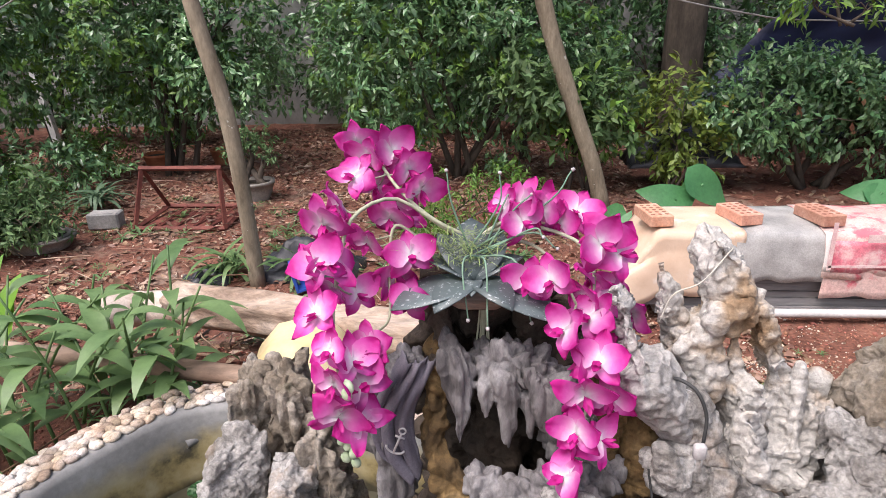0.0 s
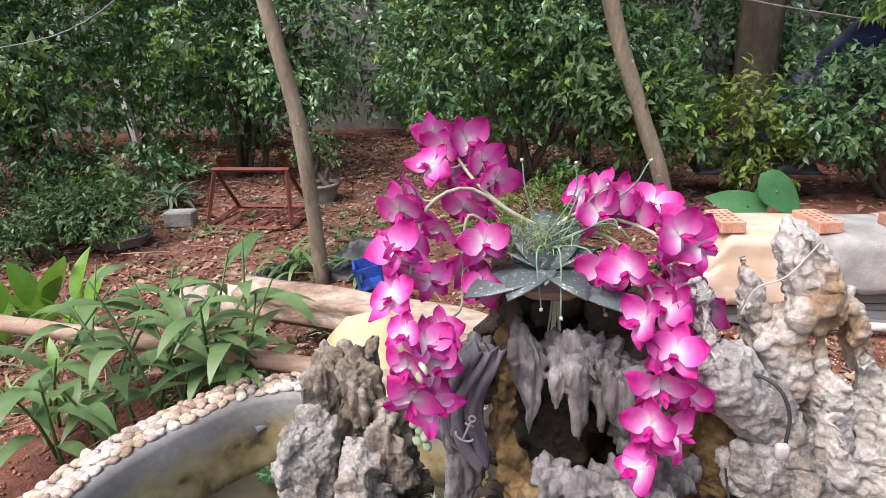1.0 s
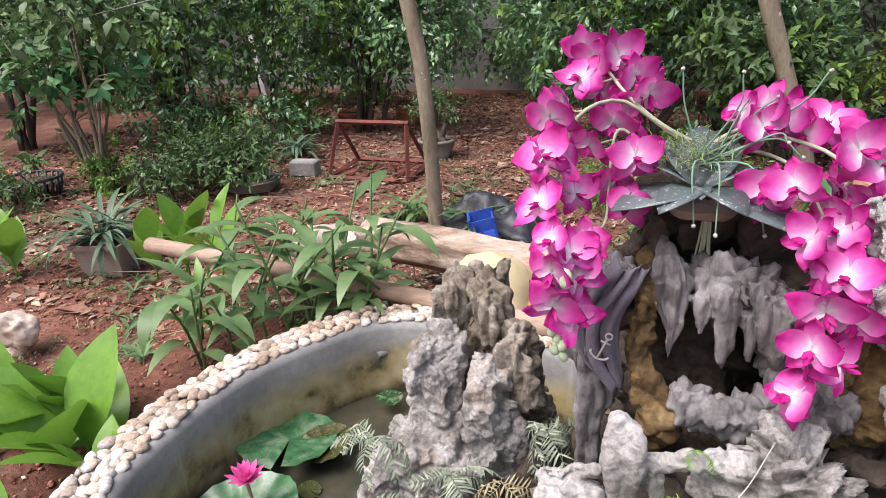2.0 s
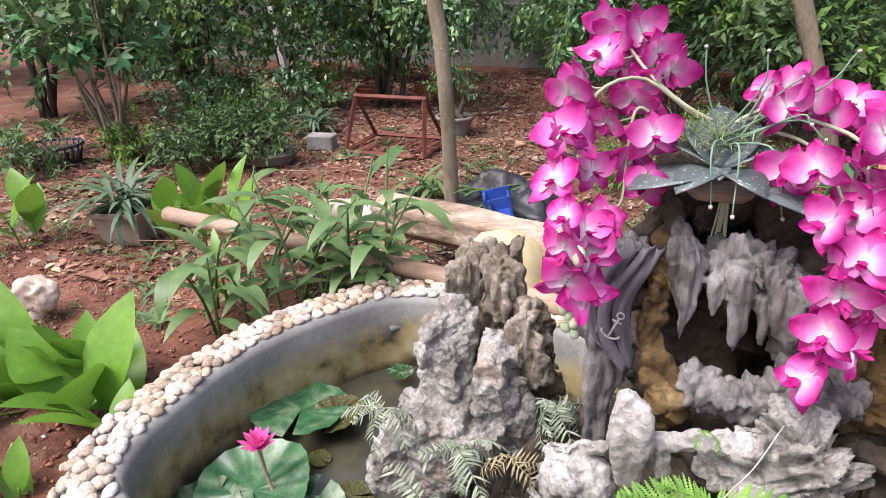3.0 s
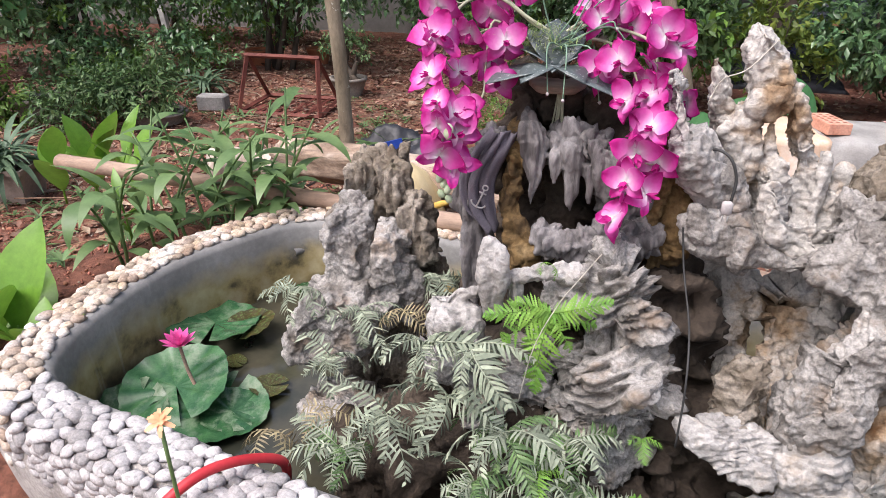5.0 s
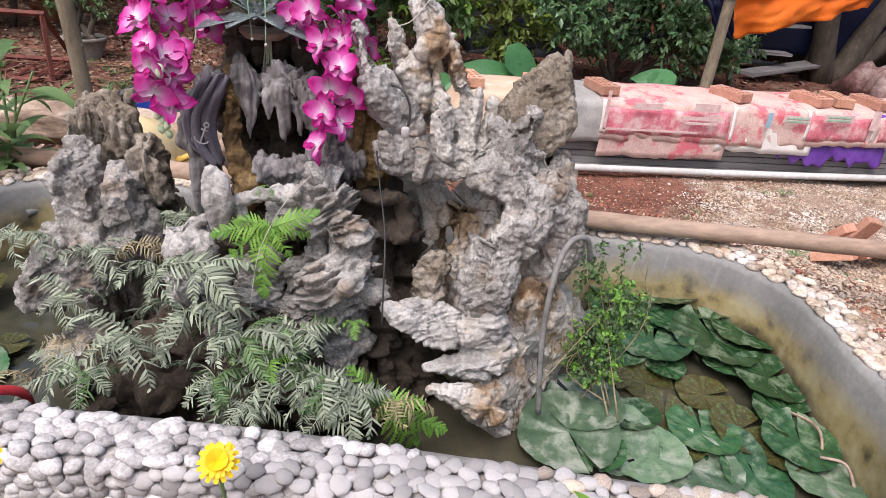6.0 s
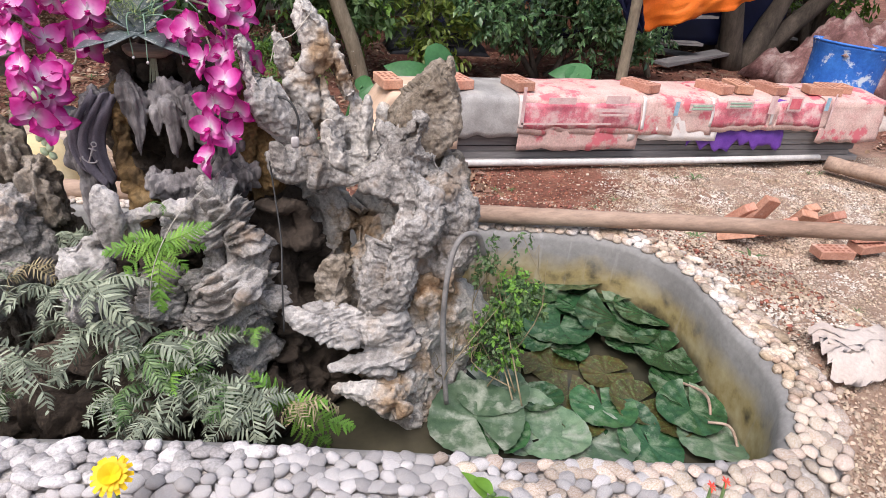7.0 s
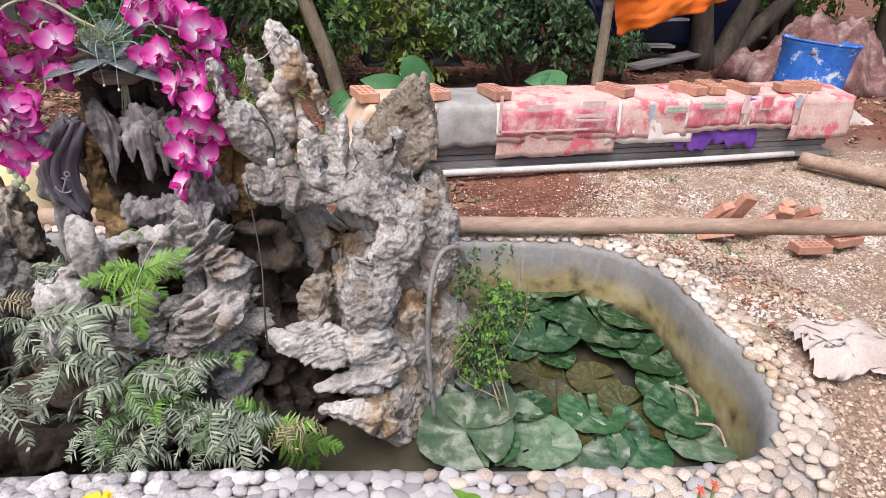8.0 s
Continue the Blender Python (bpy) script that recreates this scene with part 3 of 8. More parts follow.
    for i in range(n):
        p = Vector(co[i]) + off
        fine = 0.0
        if style == "craggy":
            w = p + 0.03 * noise.noise_vector(p * 8)
            v = noise.voronoi(w * 15)[0]
            u = noise.voronoi(w * 38)[0]
            ridge = 1 - abs(noise.noise(w * 12))
            d = 0.030 * (ridge - 0.8) * 2.2 + 0.046 * (v[0] - 0.36) - 0.030 * max(0.0, noise.noise(p * 15 + Vector((5, 1, 2))) - 0.2) * 4
            fine = 0.026 * (u[0] - 0.36) + 0.009 * noise.noise(p * 45) + 0.006 * noise.noise(p * 90) - 0.012 * max(0.0, 1 - abs(noise.noise(w * 30)) * 6)
        elif style == "broken":  # knife-edged crests, fracture planes and solution holes
            w = p + 0.012 * noise.noise_vector(p * 9)
            crest = 1 - abs(noise.noise(Vector((w.x * 13, w.y * 13, w.z * 6))))
            d = 0.040 * (crest - 0.84)
            for k, much in ((10.0, 1.15), (24.0, 0.7)):
                s = Vector((w.x * k, w.y * k, w.z * k * 0.62))
                dist, pts = noise.voronoi(s)
                d += much * (s - pts[0]).dot(noise.noise_vector(pts[0] * 5.3)) / k
                d -= 0.045 / k * max(0.0, 1 - (dist[1] - dist[0]) * 9)
            hole, hp = noise.voronoi(w * 14 + Vector((2, 7, 4)))
            if noise.cell(hp[0] * 9.7) > 0.62:
                d -= 0.036 * max(0.0, min(1.0, (0.36 - hole[0]) / 0.14))
            pit = noise.voronoi(p * 62)[0][0]
            fine = 0.012 * (min(pit, 0.45) - 0.36) + 0.007 * noise.noise(p * 60) + 0.006 * noise.noise(p * 125)
        elif style == "layered":
            q = p.z + 0.25 * p.y - 0.35 * p.x + 0.05 * noise.noise(p * 7)
            s = noise.noise(Vector((p.x * 9, p.y * 9, q * 34)))
            s2 = 1 - abs(noise.noise(Vector((p.x * 16, p.y * 16, q * 85))))
            s3 = noise.noise(Vector((p.x * 40, p.y * 40, q * 150)))
            d = 0.022 * s + 0.032 * (s2 - 0.84) + 0.011 * s3 + 0.030 * noise.noise(p * 9) + 0.012 * noise.noise(p * 22)
            d -= 0.024 * max(0.0, 1 - abs(noise.noise(p * 9)) * 8)
            fine = 0.007 * noise.noise(p * 70) + 0.005 * noise.noise(p * 130)
        elif style == "fluted":
            q = Vector((p.x * 46, p.y * 46, p.z * 3.2 + 0.5 * noise.noise(p * 5)))
            d = 0.046 * (abs(noise.noise(q)) - 0.2) + 0.020 * (abs(noise.noise(q * 2.6)) - 0.2) + 0.012 * noise.noise(Vector((p.x * 14, p.y * 14, p.z * 6))) + 0.012 * noise.noise(Vector((p.x * 75, p.y * 75, p.z * 35)))
        else:  # lumpy
            w = p + 0.025 * noise.noise_vector(p * 11)
            v = noise.voronoi(w * 22)[0]
            u = noise.voronoi(w * 48)[0]
            d = 0.024 * (0.42 - v[0]) + 0.024 * noise.noise(p * 9) + 0.022 * (u[0] - 0.36) + 0.008 * noise.noise(p * 80) - 0.022 * max(0.0, 1 - abs(noise.noise(w * 15)) * 5)
        disp[i] = d * amount[i] + fine * min(1.0, 0.45 + amount[i]) * 0.8
    co = co + no * disp[:, None]
    done.vertices.foreach_set("co", co.ravel())
    done.materials.clear()
    done.materials.append(M[mat])
    done.polygons.foreach_set("use_smooth", [True] * len(done.polygons))
    done.name = name
    done.update()
    ob = new(name, done)
    if parent:
        ob.parent = parent
        if label:
            ob["label"] = label
    else:
        tagged(ob, label, category)
    return ob


# ---- the pond ----
RIM_Z, WATER_Z = 0.53, 0.305
INNER = [(1.363, 1.116), (1.475, 0.97), (1.49, 0.82), (1.471, 0.675), (1.44, 0.47), (1.363, 0.337), (1.245, 0.262), (0.911, 0.312), (0.613, 0.379),
         (0.23, 0.466), (-0.191, 0.539), (-0.422, 0.595), (-0.62, 0.635), (-0.765, 0.68), (-0.82, 0.752), (-0.842, 0.889), (-0.823, 1.127),
         (-0.732, 1.334), (-0.60, 1.49), (-0.35, 1.51), (0.2, 1.395), (0.8, 1.26), (1.15, 1.19)]


def closed_curve(knots, per=6):
    k = np.asarray(knots, float)
    out = []
    n = len(k)
    for i in range(n):
        a, b, c, d = k[i - 1], k[i], k[(i + 1) % n], k[(i + 2) % n]
        for t in np.arange(per) / per:
            out.append(0.5 * (2 * b + (c - a) * t + (2 * a - 5 * b + 4 * c - d) * t * t + (3 * b - a - 3 * c + d) * t ** 3))
    return np.array(out)


RING = closed_curve(INNER)
tangent = np.roll(RING, -1, 0) - np.roll(RING, 1, 0)
tangent /= np.linalg.norm(tangent, axis=1)[:, None]
OUT = np.stack([-tangent[:, 1], tangent[:, 0]], 1)
centre = RING.mean(0)
if np.sum((RING - centre) * OUT) < 0:
    OUT = -OUT
RIM_W = 0.12


def ring_strip(levels):
    """Bands round the pond: each level is (offset outwards, height)."""
    n = len(RING)
    verts, faces = [], []
    for off, z in levels:
        verts += [(*(RING[i] + OUT[i] * off), z) for i in range(n)]
    for l in range(len(levels) - 1):
        for i in range(n):
            a, b = l * n + i, l * n + (i + 1) % n
            faces.append((a, b, b + n, a + n))
    return verts, faces


pond = root("pond", "raised oval cement pond with a pebble-set rim", "pond", kind="structure")
piece("pond_wall", *ring_strip([(0.0, 0.0), (0.0, 0.2), (0.0, 0.40), (0.002, RIM_Z - 0.02), (0.012, RIM_Z - 0.004), (0.03, RIM_Z), (0.035, RIM_Z - 0.012)]), "pond_wall", pond,
      "grey cement inner wall with an algae tide band")
rim = piece("rim", *ring_strip([(0.03, RIM_Z - 0.014), (0.06, RIM_Z - 0.004), (RIM_W - 0.02, RIM_Z - 0.006), (RIM_W, RIM_Z - 0.03), (RIM_W + 0.012, RIM_Z - 0.12), (RIM_W, 0.3), (RIM_W, -0.05)]), "mortar", pond,
            "mortar bed of the rim")
bed = [(*(p), 0.06) for p in RING]
piece("pond_floor", bed, [tuple(range(len(bed)))], "mortar", pond, smooth=False)
wv = [(*(p + o * 0.004), WATER_Z) for p, o in zip(RING, OUT)]
water = piece("pond_water", wv, [tuple(range(len(wv)))], "water", smooth=False)
tagged(water, "still murky brown pond water between the lily leaves", "water", kind="structure")
hv, hf = tube([(-0.59, 1.52, 0.437), (-0.625, 1.475, 0.435)], [0.012, 0.012], 12, False)
# closed black plug inside the pipe, painting the shade of its bore
hv2, hf2 = tube([(-0.585, 1.53, 0.437), (-0.62, 1.48, 0.435)], [0.008, 0.008], 12, True)
outlet = piece("overflow_pipe", hv, hf, "hose_grey")
tagged(outlet, "short grey plastic overflow pipe set in the pond wall", "pipe")
piece("bore", hv2, hf2, "rubber_black", outlet)

# ---- ground: one sheet, banked up round the pond ----
RING_D, OUT_D = RING[::3], OUT[::3]


def heights(x, y):
    """Ground height at arrays of places."""
    x, y = np.asarray(x, float), np.asarray(y, float)
    p = np.stack([x, y], -1)
    diff = p[..., None, :] - RING_D
    dist = np.sqrt((diff ** 2).sum(-1))
    near = dist.argmin(-1)
    d = np.take_along_axis(dist, near[..., None], -1)[..., 0]
    side = (np.take_along_axis(diff, near[..., None, None], -2)[..., 0, :] * OUT_D[near]).sum(-1)
    s = np.clip((d - 0.5) / 1.0, 0, 1)
    bank = 0.38 * (1 - s * s * (3 - 2 * s)) * np.clip((y - 0.15) / 0.5, 0, 1)
    z = np.where((side > 0) & (d > 0.06), bank, 0)
    return z + 0.02 * np.sin(1.7 * x + 0.5) * np.sin(1.3 * y) + 0.008 * np.sin(9 * x + 3 * y) * np.sin(7 * y - 2 * x)


def ground_z(x, y):
    return float(heights(np.array([x]), np.array([y]))[0])


def build_ground():
    near = np.arange(-6, 7.01, 0.06)
    far = np.array([8, 10, 13, 18, 26, 45, 90, 200, 500.0])
    xs = np.concatenate([-far[::-1], near, far])
    ys = np.concatenate([-far[::-1], np.arange(-6, 10.01, 0.06), far + 3])
    gx, gy = np.meshgrid(xs, ys)
    gz = np.concatenate([heights(a, b) for a, b in zip(np.array_split(gx, 40), np.array_split(gy, 40))])
    rough = np.random.default_rng(3).normal(0, 0.004, gz.shape)
    verts = np.stack([gx, gy, gz + rough], -1).reshape(-1, 3)
    w = len(xs)
    i, j = np.meshgrid(np.arange(w - 1), np.arange(len(ys) - 1))
    a = (j * w + i).ravel()
    g = piece("ground", verts, np.stack([a, a + 1, a + w + 1, a + w], 1), "soil")
    tagged(g, "red garden soil strewn with dry leaves and gravel", "ground", kind="structure")
    return g


ground = build_ground()

# ---- rockwork in the pond ----
stone("twin_peak_rock", [
    ("wedge", 0.900, 1.000, [(-0.297, 0.798), (-0.258, 0.849), (-0.226, 0.848), (-0.199, 0.828), (-0.188, 0.725), (-0.205, 0.606), (-0.297, 0.608), (-0.304, 0.724)]),
    ("wedge", 0.880, 0.980, [(-0.176, 0.809), (-0.146, 0.815), (-0.112, 0.784), (-0.097, 0.646), (-0.164, 0.625), (-0.177, 0.715)]),
    ("wedge", 0.820, 0.950, [(-0.36, 0.603), (-0.316, 0.666), (-0.26, 0.717), (-0.175, 0.678), (-0.084, 0.696), (-0.092, 0.602), (-0.201, 0.501), (-0.371, 0.467), (-0.392, 0.539)]),
    [(-0.31, 0.9, 0.36, 0.08), (-0.1, 0.9, 0.33, 0.1)],
], "broken", "rock_grey", "pitted grey karst rock standing in the pond", voxel=0.004, seed=1, depth=0.6)
stone("notched_rock", [
    ("wedge", 1.025, 1.100, [(-0.272, 0.879), (-0.251, 0.901), (-0.223, 0.907), (-0.213, 0.876), (-0.211, 0.768), (-0.278, 0.755)]),
    ("wedge", 1.005, 1.100, [(-0.216, 0.897), (-0.202, 0.921), (-0.161, 0.924), (-0.142, 0.902), (-0.136, 0.799), (-0.151, 0.734), (-0.197, 0.75)]),
    ("wedge", 0.960, 1.040, [(-0.136, 0.825), (-0.112, 0.854), (-0.093, 0.849), (-0.071, 0.802), (-0.055, 0.711), (-0.108, 0.68), (-0.13, 0.731)]),
    [(-0.23, 1.06, 0.70, 0.05), (-0.22, 1.05, 0.40, 0.07)],
    [(-0.13, 1.04, 0.68, 0.05), (-0.12, 1.03, 0.40, 0.07)],
], "fluted", "rock_brown", "brown fluted rock with a notch between two peaks", voxel=0.0036, seed=2, depth=0.9)
stone("pale_boulder", [
    [(0.01, 0.80, 0.705, 0.050), (0.021, 0.80, 0.674, 0.050), (0.03, 0.82, 0.60, 0.06)],
    [(-0.021, 0.82, 0.718, 0.020), (0.056, 0.80, 0.762, 0.012)],
], "broken", "rock_pale", "rounded pale grey boulder among the ferns", seed=3, depth=0.7)
stone("claw_rock", [
    [(0.078, 0.763, 0.876, 0.013), (0.091, 0.763, 0.847, 0.021), (0.091, 0.765, 0.789, 0.017), (0.088, 0.77, 0.74, 0.014)],
    [(0.124, 0.77, 0.812, 0.011), (0.171, 0.77, 0.827, 0.010), (0.228, 0.78, 0.826, 0.017)],
    [(0.095, 0.765, 0.80, 0.012), (0.124, 0.77, 0.812, 0.011), (0.13, 0.78, 0.76, 0.012)],
], "fluted", "rock_pale", "slim pale upright stone with a small arch", voxel=0.004, seed=4, depth=0.7)
stone("layered_rock", [
    [(0.259, 0.85, 0.825, 0.044), (0.292, 0.79, 0.800, 0.060), (0.317, 0.77, 0.755, 0.062)],
    [(0.20, 0.80, 0.78, 0.03), (0.25, 0.79, 0.78, 0.05)],
    [(0.258, 0.78, 0.672, 0.055), (0.343, 0.74, 0.677, 0.060), (0.305, 0.73, 0.617, 0.062), (0.244, 0.73, 0.560, 0.056)],
    [(0.171, 0.80, 0.618, 0.055), (0.127, 0.80, 0.560, 0.055)],
    [(0.35, 0.76, 0.6, 0.05), (0.25, 0.80, 0.45, 0.1), (0.1, 0.82, 0.42, 0.1)],
], "layered", "rock_grey", "rounded grey rock with thin weathered layers", voxel=0.0038, seed=5)
stone("grey_root_stump", [
    [(0.063, 0.95, 1.005, 0.020), (0.036, 0.94, 0.959, 0.024), (0.019, 0.93, 0.890, 0.028), (0.038, 0.92, 0.822, 0.026), (0.028, 0.92, 0.757, 0.017), (0.03, 0.93, 0.65, 0.020)],
    [(0.114, 0.940, 1.047, 0.010), (0.127, 0.920, 1.024, 0.019), (0.135, 0.910, 0.970, 0.017), (0.135, 0.900, 0.922, 0.008), (0.134, 0.900, 0.892, 0.003)],
    ("wedge", 0.905, 0.965, [(0.152, 1.005), (0.165, 1.024), (0.215, 1.034), (0.232, 1.002), (0.232, 0.972), (0.200, 0.973), (0.162, 0.969)]),
    ("wedge", 0.885, 0.960, [(0.214, 1.036), (0.257, 1.018), (0.300, 0.976), (0.348, 0.900), (0.312, 0.845), (0.270, 0.865), (0.241, 0.931), (0.225, 0.980)]),
    [(0.171, 0.915, 0.987, 0.012), (0.175, 0.910, 0.959, 0.007), (0.175, 0.905, 0.937, 0.002)],
    [(0.198, 0.910, 0.997, 0.016), (0.204, 0.905, 0.958, 0.012), (0.206, 0.900, 0.918, 0.008), (0.205, 0.900, 0.889, 0.002)],
    [(0.185, 0.915, 0.986, 0.006), (0.189, 0.910, 0.966, 0.002)],
    [(0.230, 0.905, 0.972, 0.010), (0.233, 0.900, 0.932, 0.006), (0.235, 0.900, 0.906, 0.002)],
    [(0.156, 0.88, 0.850, 0.025), (0.192, 0.86, 0.838, 0.024), (0.268, 0.86, 0.852, 0.030), (0.336, 0.90, 0.850, 0.036)],
], "fluted", "root_grey", "weathered grey root stump with hanging drips", voxel=0.0032, seed=6, depth=0.95)
stone("brown_bark_ridge", [
    [(0.100, 0.97, 1.023, 0.012), (0.096, 0.93, 0.954, 0.016), (0.096, 0.92, 0.874, 0.018), (0.126, 0.885, 0.815, 0.022), (0.12, 0.90, 0.75, 0.02)],
], "craggy", "root_brown", "ochre bark ridge on the old stump", voxel=0.004, seed=7, depth=0.5)
# solid core; its dark colour paints the shade of the stump's hollow
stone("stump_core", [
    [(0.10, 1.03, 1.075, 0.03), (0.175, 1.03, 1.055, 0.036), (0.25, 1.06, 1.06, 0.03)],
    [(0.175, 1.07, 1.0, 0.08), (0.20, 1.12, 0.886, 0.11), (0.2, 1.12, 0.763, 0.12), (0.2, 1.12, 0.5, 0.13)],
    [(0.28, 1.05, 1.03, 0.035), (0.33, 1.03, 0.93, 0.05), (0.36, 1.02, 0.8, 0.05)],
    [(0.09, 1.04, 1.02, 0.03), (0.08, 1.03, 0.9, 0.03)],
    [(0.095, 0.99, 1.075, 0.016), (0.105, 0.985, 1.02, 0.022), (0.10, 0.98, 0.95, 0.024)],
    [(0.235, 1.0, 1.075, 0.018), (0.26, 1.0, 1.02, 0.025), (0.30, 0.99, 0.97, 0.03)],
], "craggy", "stump_dark", "tree stump carrying the flowers, its hollow's shade put into the dark colour", voxel=0.008, seed=8, category="stump")
stone("spire_rock", [
    ("wedge", 0.912, 0.968, [(0.444, 1.171), (0.462, 1.211), (0.482, 1.203), (0.511, 1.160), (0.523, 1.125), (0.518, 1.077), (0.473, 1.092)]),
    ("wedge", 0.905, 0.960, [(0.470, 1.109), (0.514, 1.127), (0.536, 1.108), (0.528, 1.079), (0.503, 1.060), (0.470, 1.070)]),
    ("wedge", 0.910, 0.975, [(0.416, 1.063), (0.471, 1.085), (0.508, 1.043), (0.513, 0.983), (0.494, 0.930), (0.451, 0.950), (0.425, 1.022)]),
    ("wedge", 0.930, 0.960, [(0.408, 1.157), (0.405, 1.087), (0.416, 1.050), (0.445, 1.060), (0.436, 1.122), (0.421, 1.122)]),
    ("wedge", 0.900, 0.945, [(0.528, 1.118), (0.538, 1.110), (0.578, 1.048), (0.581, 1.010), (0.550, 1.000), (0.530, 1.042)]),
    ("wedge", 0.880, 0.950, [(0.493, 1.014), (0.532, 1.022), (0.562, 0.959), (0.551, 0.880), (0.516, 0.880), (0.495, 0.942)]),
    [(0.565, 0.930, 1.030, 0.014), (0.574, 0.930, 0.985, 0.020), (0.582, 0.920, 0.920, 0.028), (0.575, 0.910, 0.870, 0.03)],
    [(0.505, 0.920, 1.058, 0.005), (0.509, 0.920, 1.035, 0.010), (0.520, 0.915, 0.990, 0.014)],
    [(0.603, 0.930, 1.013, 0.006), (0.596, 0.920, 0.960, 0.018), (0.585, 0.910, 0.885, 0.028)],
    [(0.638, 0.950, 0.990, 0.011), (0.644, 0.940, 0.938, 0.026), (0.624, 0.920, 0.879, 0.036)],
    [(0.487, 0.910, 0.900, 0.034), (0.540, 0.900, 0.870, 0.036), (0.600, 0.900, 0.870, 0.036)],
], "broken", "rock_rust", "tall craggy limestone with several slender spires", voxel=0.003, seed=9, depth=0.46)
stone("leaning_spur", [
    ("wedge", 0.865, 0.915, [(0.338, 1.145), (0.357, 1.126), (0.374, 1.067), (0.375, 1.027), (0.353, 1.034), (0.340, 1.089)]),
    ("wedge", 0.845, 0.905, [(0.347, 1.066), (0.370, 1.075), (0.413, 1.013), (0.440, 0.967), (0.439, 0.922), (0.402, 0.952), (0.355, 1.013)]),
], "broken", "rock_pale", "leaning pale limestone spur crusted with cement", voxel=0.003, seed=10, depth=0.42)
stone("rust_cone_rock", [
    ("wedge", 0.838, 0.875, [(0.510, 0.985), (0.504, 0.949), (0.514, 0.880), (0.537, 0.862), (0.552, 0.875), (0.531, 0.942)]),
], "broken", "rock_rust", "small upright rusty rock cone", voxel=0.003, seed=31, depth=0.32)
stone("grey_flank_rock", [
    ("wedge", 0.870, 0.930, [(0.419, 1.008), (0.451, 0.997), (0.487, 0.950), (0.487, 0.880), (0.450, 0.870), (0.432, 0.945)]),
    [(0.393, 0.870, 0.900, 0.018), (0.430, 0.860, 0.888, 0.026), (0.480, 0.855, 0.880, 0.028), (0.553, 0.845, 0.856, 0.012)],
    [(0.440, 0.875, 0.900, 0.030), (0.500, 0.885, 0.870, 0.040)],
    [(0.402, 0.850, 0.935, 0.008), (0.412, 0.845, 0.910, 0.014), (0.425, 0.85, 0.885, 0.018)],
], "broken", "rock_grey", "grey rock flank crusted with cement below the spires", voxel=0.003, seed=32, depth=0.6)
stone("brown_hollow_rock", [
    ("wedge", 0.890, 0.960, [(0.344, 1.050), (0.369, 0.975), (0.417, 0.898), (0.425, 0.800), (0.345, 0.770), (0.320, 0.880), (0.330, 1.000)]),
], "broken", "root_brown", "dark ochre-brown rock in the hollow under the spur", voxel=0.004, seed=33, depth=0.5)
stone("slab_rock", [
    ("wedge", 0.845, 0.935, [(0.743, 1.100), (0.785, 1.104), (0.818, 0.989), (0.816, 0.943), (0.760, 0.890), (0.700, 0.885), (0.642, 0.955), (0.642, 0.990), (0.697, 1.045)]),
    ("wedge", 0.885, 0.950, [(0.765, 0.905), (0.800, 0.890), (0.848, 0.850), (0.856, 0.774), (0.820, 0.690), (0.765, 0.700)]),
], "broken", "rock_brown", "grey-brown wedge of slate-like rock", voxel=0.0035, seed=23, depth=0.4)
stone("knobbed_rock", [
    [(0.692, 0.85, 1.008, 0.00912), (0.700, 0.84, 0.972, 0.02964), (0.679, 0.84, 0.927, 0.0399), (0.731, 0.84, 0.908, 0.03648)],
    [(0.632, 0.88, 0.955, 0.02622), (0.647, 0.88, 0.911, 0.03762)],
    [(0.551, 0.84, 0.850, 0.01368), (0.596, 0.82, 0.873, 0.0228), (0.649, 0.80, 0.886, 0.02508), (0.697, 0.79, 0.846, 0.03876)],
    [(0.697, 0.79, 0.846, 0.04104), (0.684, 0.77, 0.785, 0.0456), (0.640, 0.76, 0.727, 0.04788), (0.626, 0.74, 0.663, 0.057), (0.618, 0.73, 0.625, 0.0456)],
    [(0.778, 0.86, 0.880, 0.02964), (0.789, 0.84, 0.806, 0.04788), (0.790, 0.80, 0.740, 0.04788), (0.798, 0.77, 0.708, 0.03876), (0.759, 0.78, 0.660, 0.05358)],
    [(0.74, 0.82, 0.86, 0.057), (0.74, 0.82, 0.76, 0.0627), (0.70, 0.80, 0.70, 0.057), (0.69, 0.78, 0.60, 0.0627)],
    [(0.64, 0.80, 0.62, 0.0342), (0.665, 0.77, 0.56, 0.0456)],
    ("wedge", 0.815, 0.880, [(0.691, 1.017), (0.709, 0.969), (0.744, 0.892), (0.706, 0.839), (0.641, 0.880), (0.651, 0.956)]),
    ("wedge", 0.765, 0.850, [(0.552, 0.859), (0.634, 0.914), (0.733, 0.888), (0.737, 0.828), (0.688, 0.789), (0.637, 0.831), (0.576, 0.839)]),
    ("wedge", 0.695, 0.800, [(0.571, 0.659), (0.632, 0.693), (0.692, 0.651), (0.677, 0.585), (0.637, 0.535), (0.572, 0.571)]),
], "broken", "rock_grey", "big knobbed grey limestone with holes", voxel=0.0034, seed=12, depth=0.6)
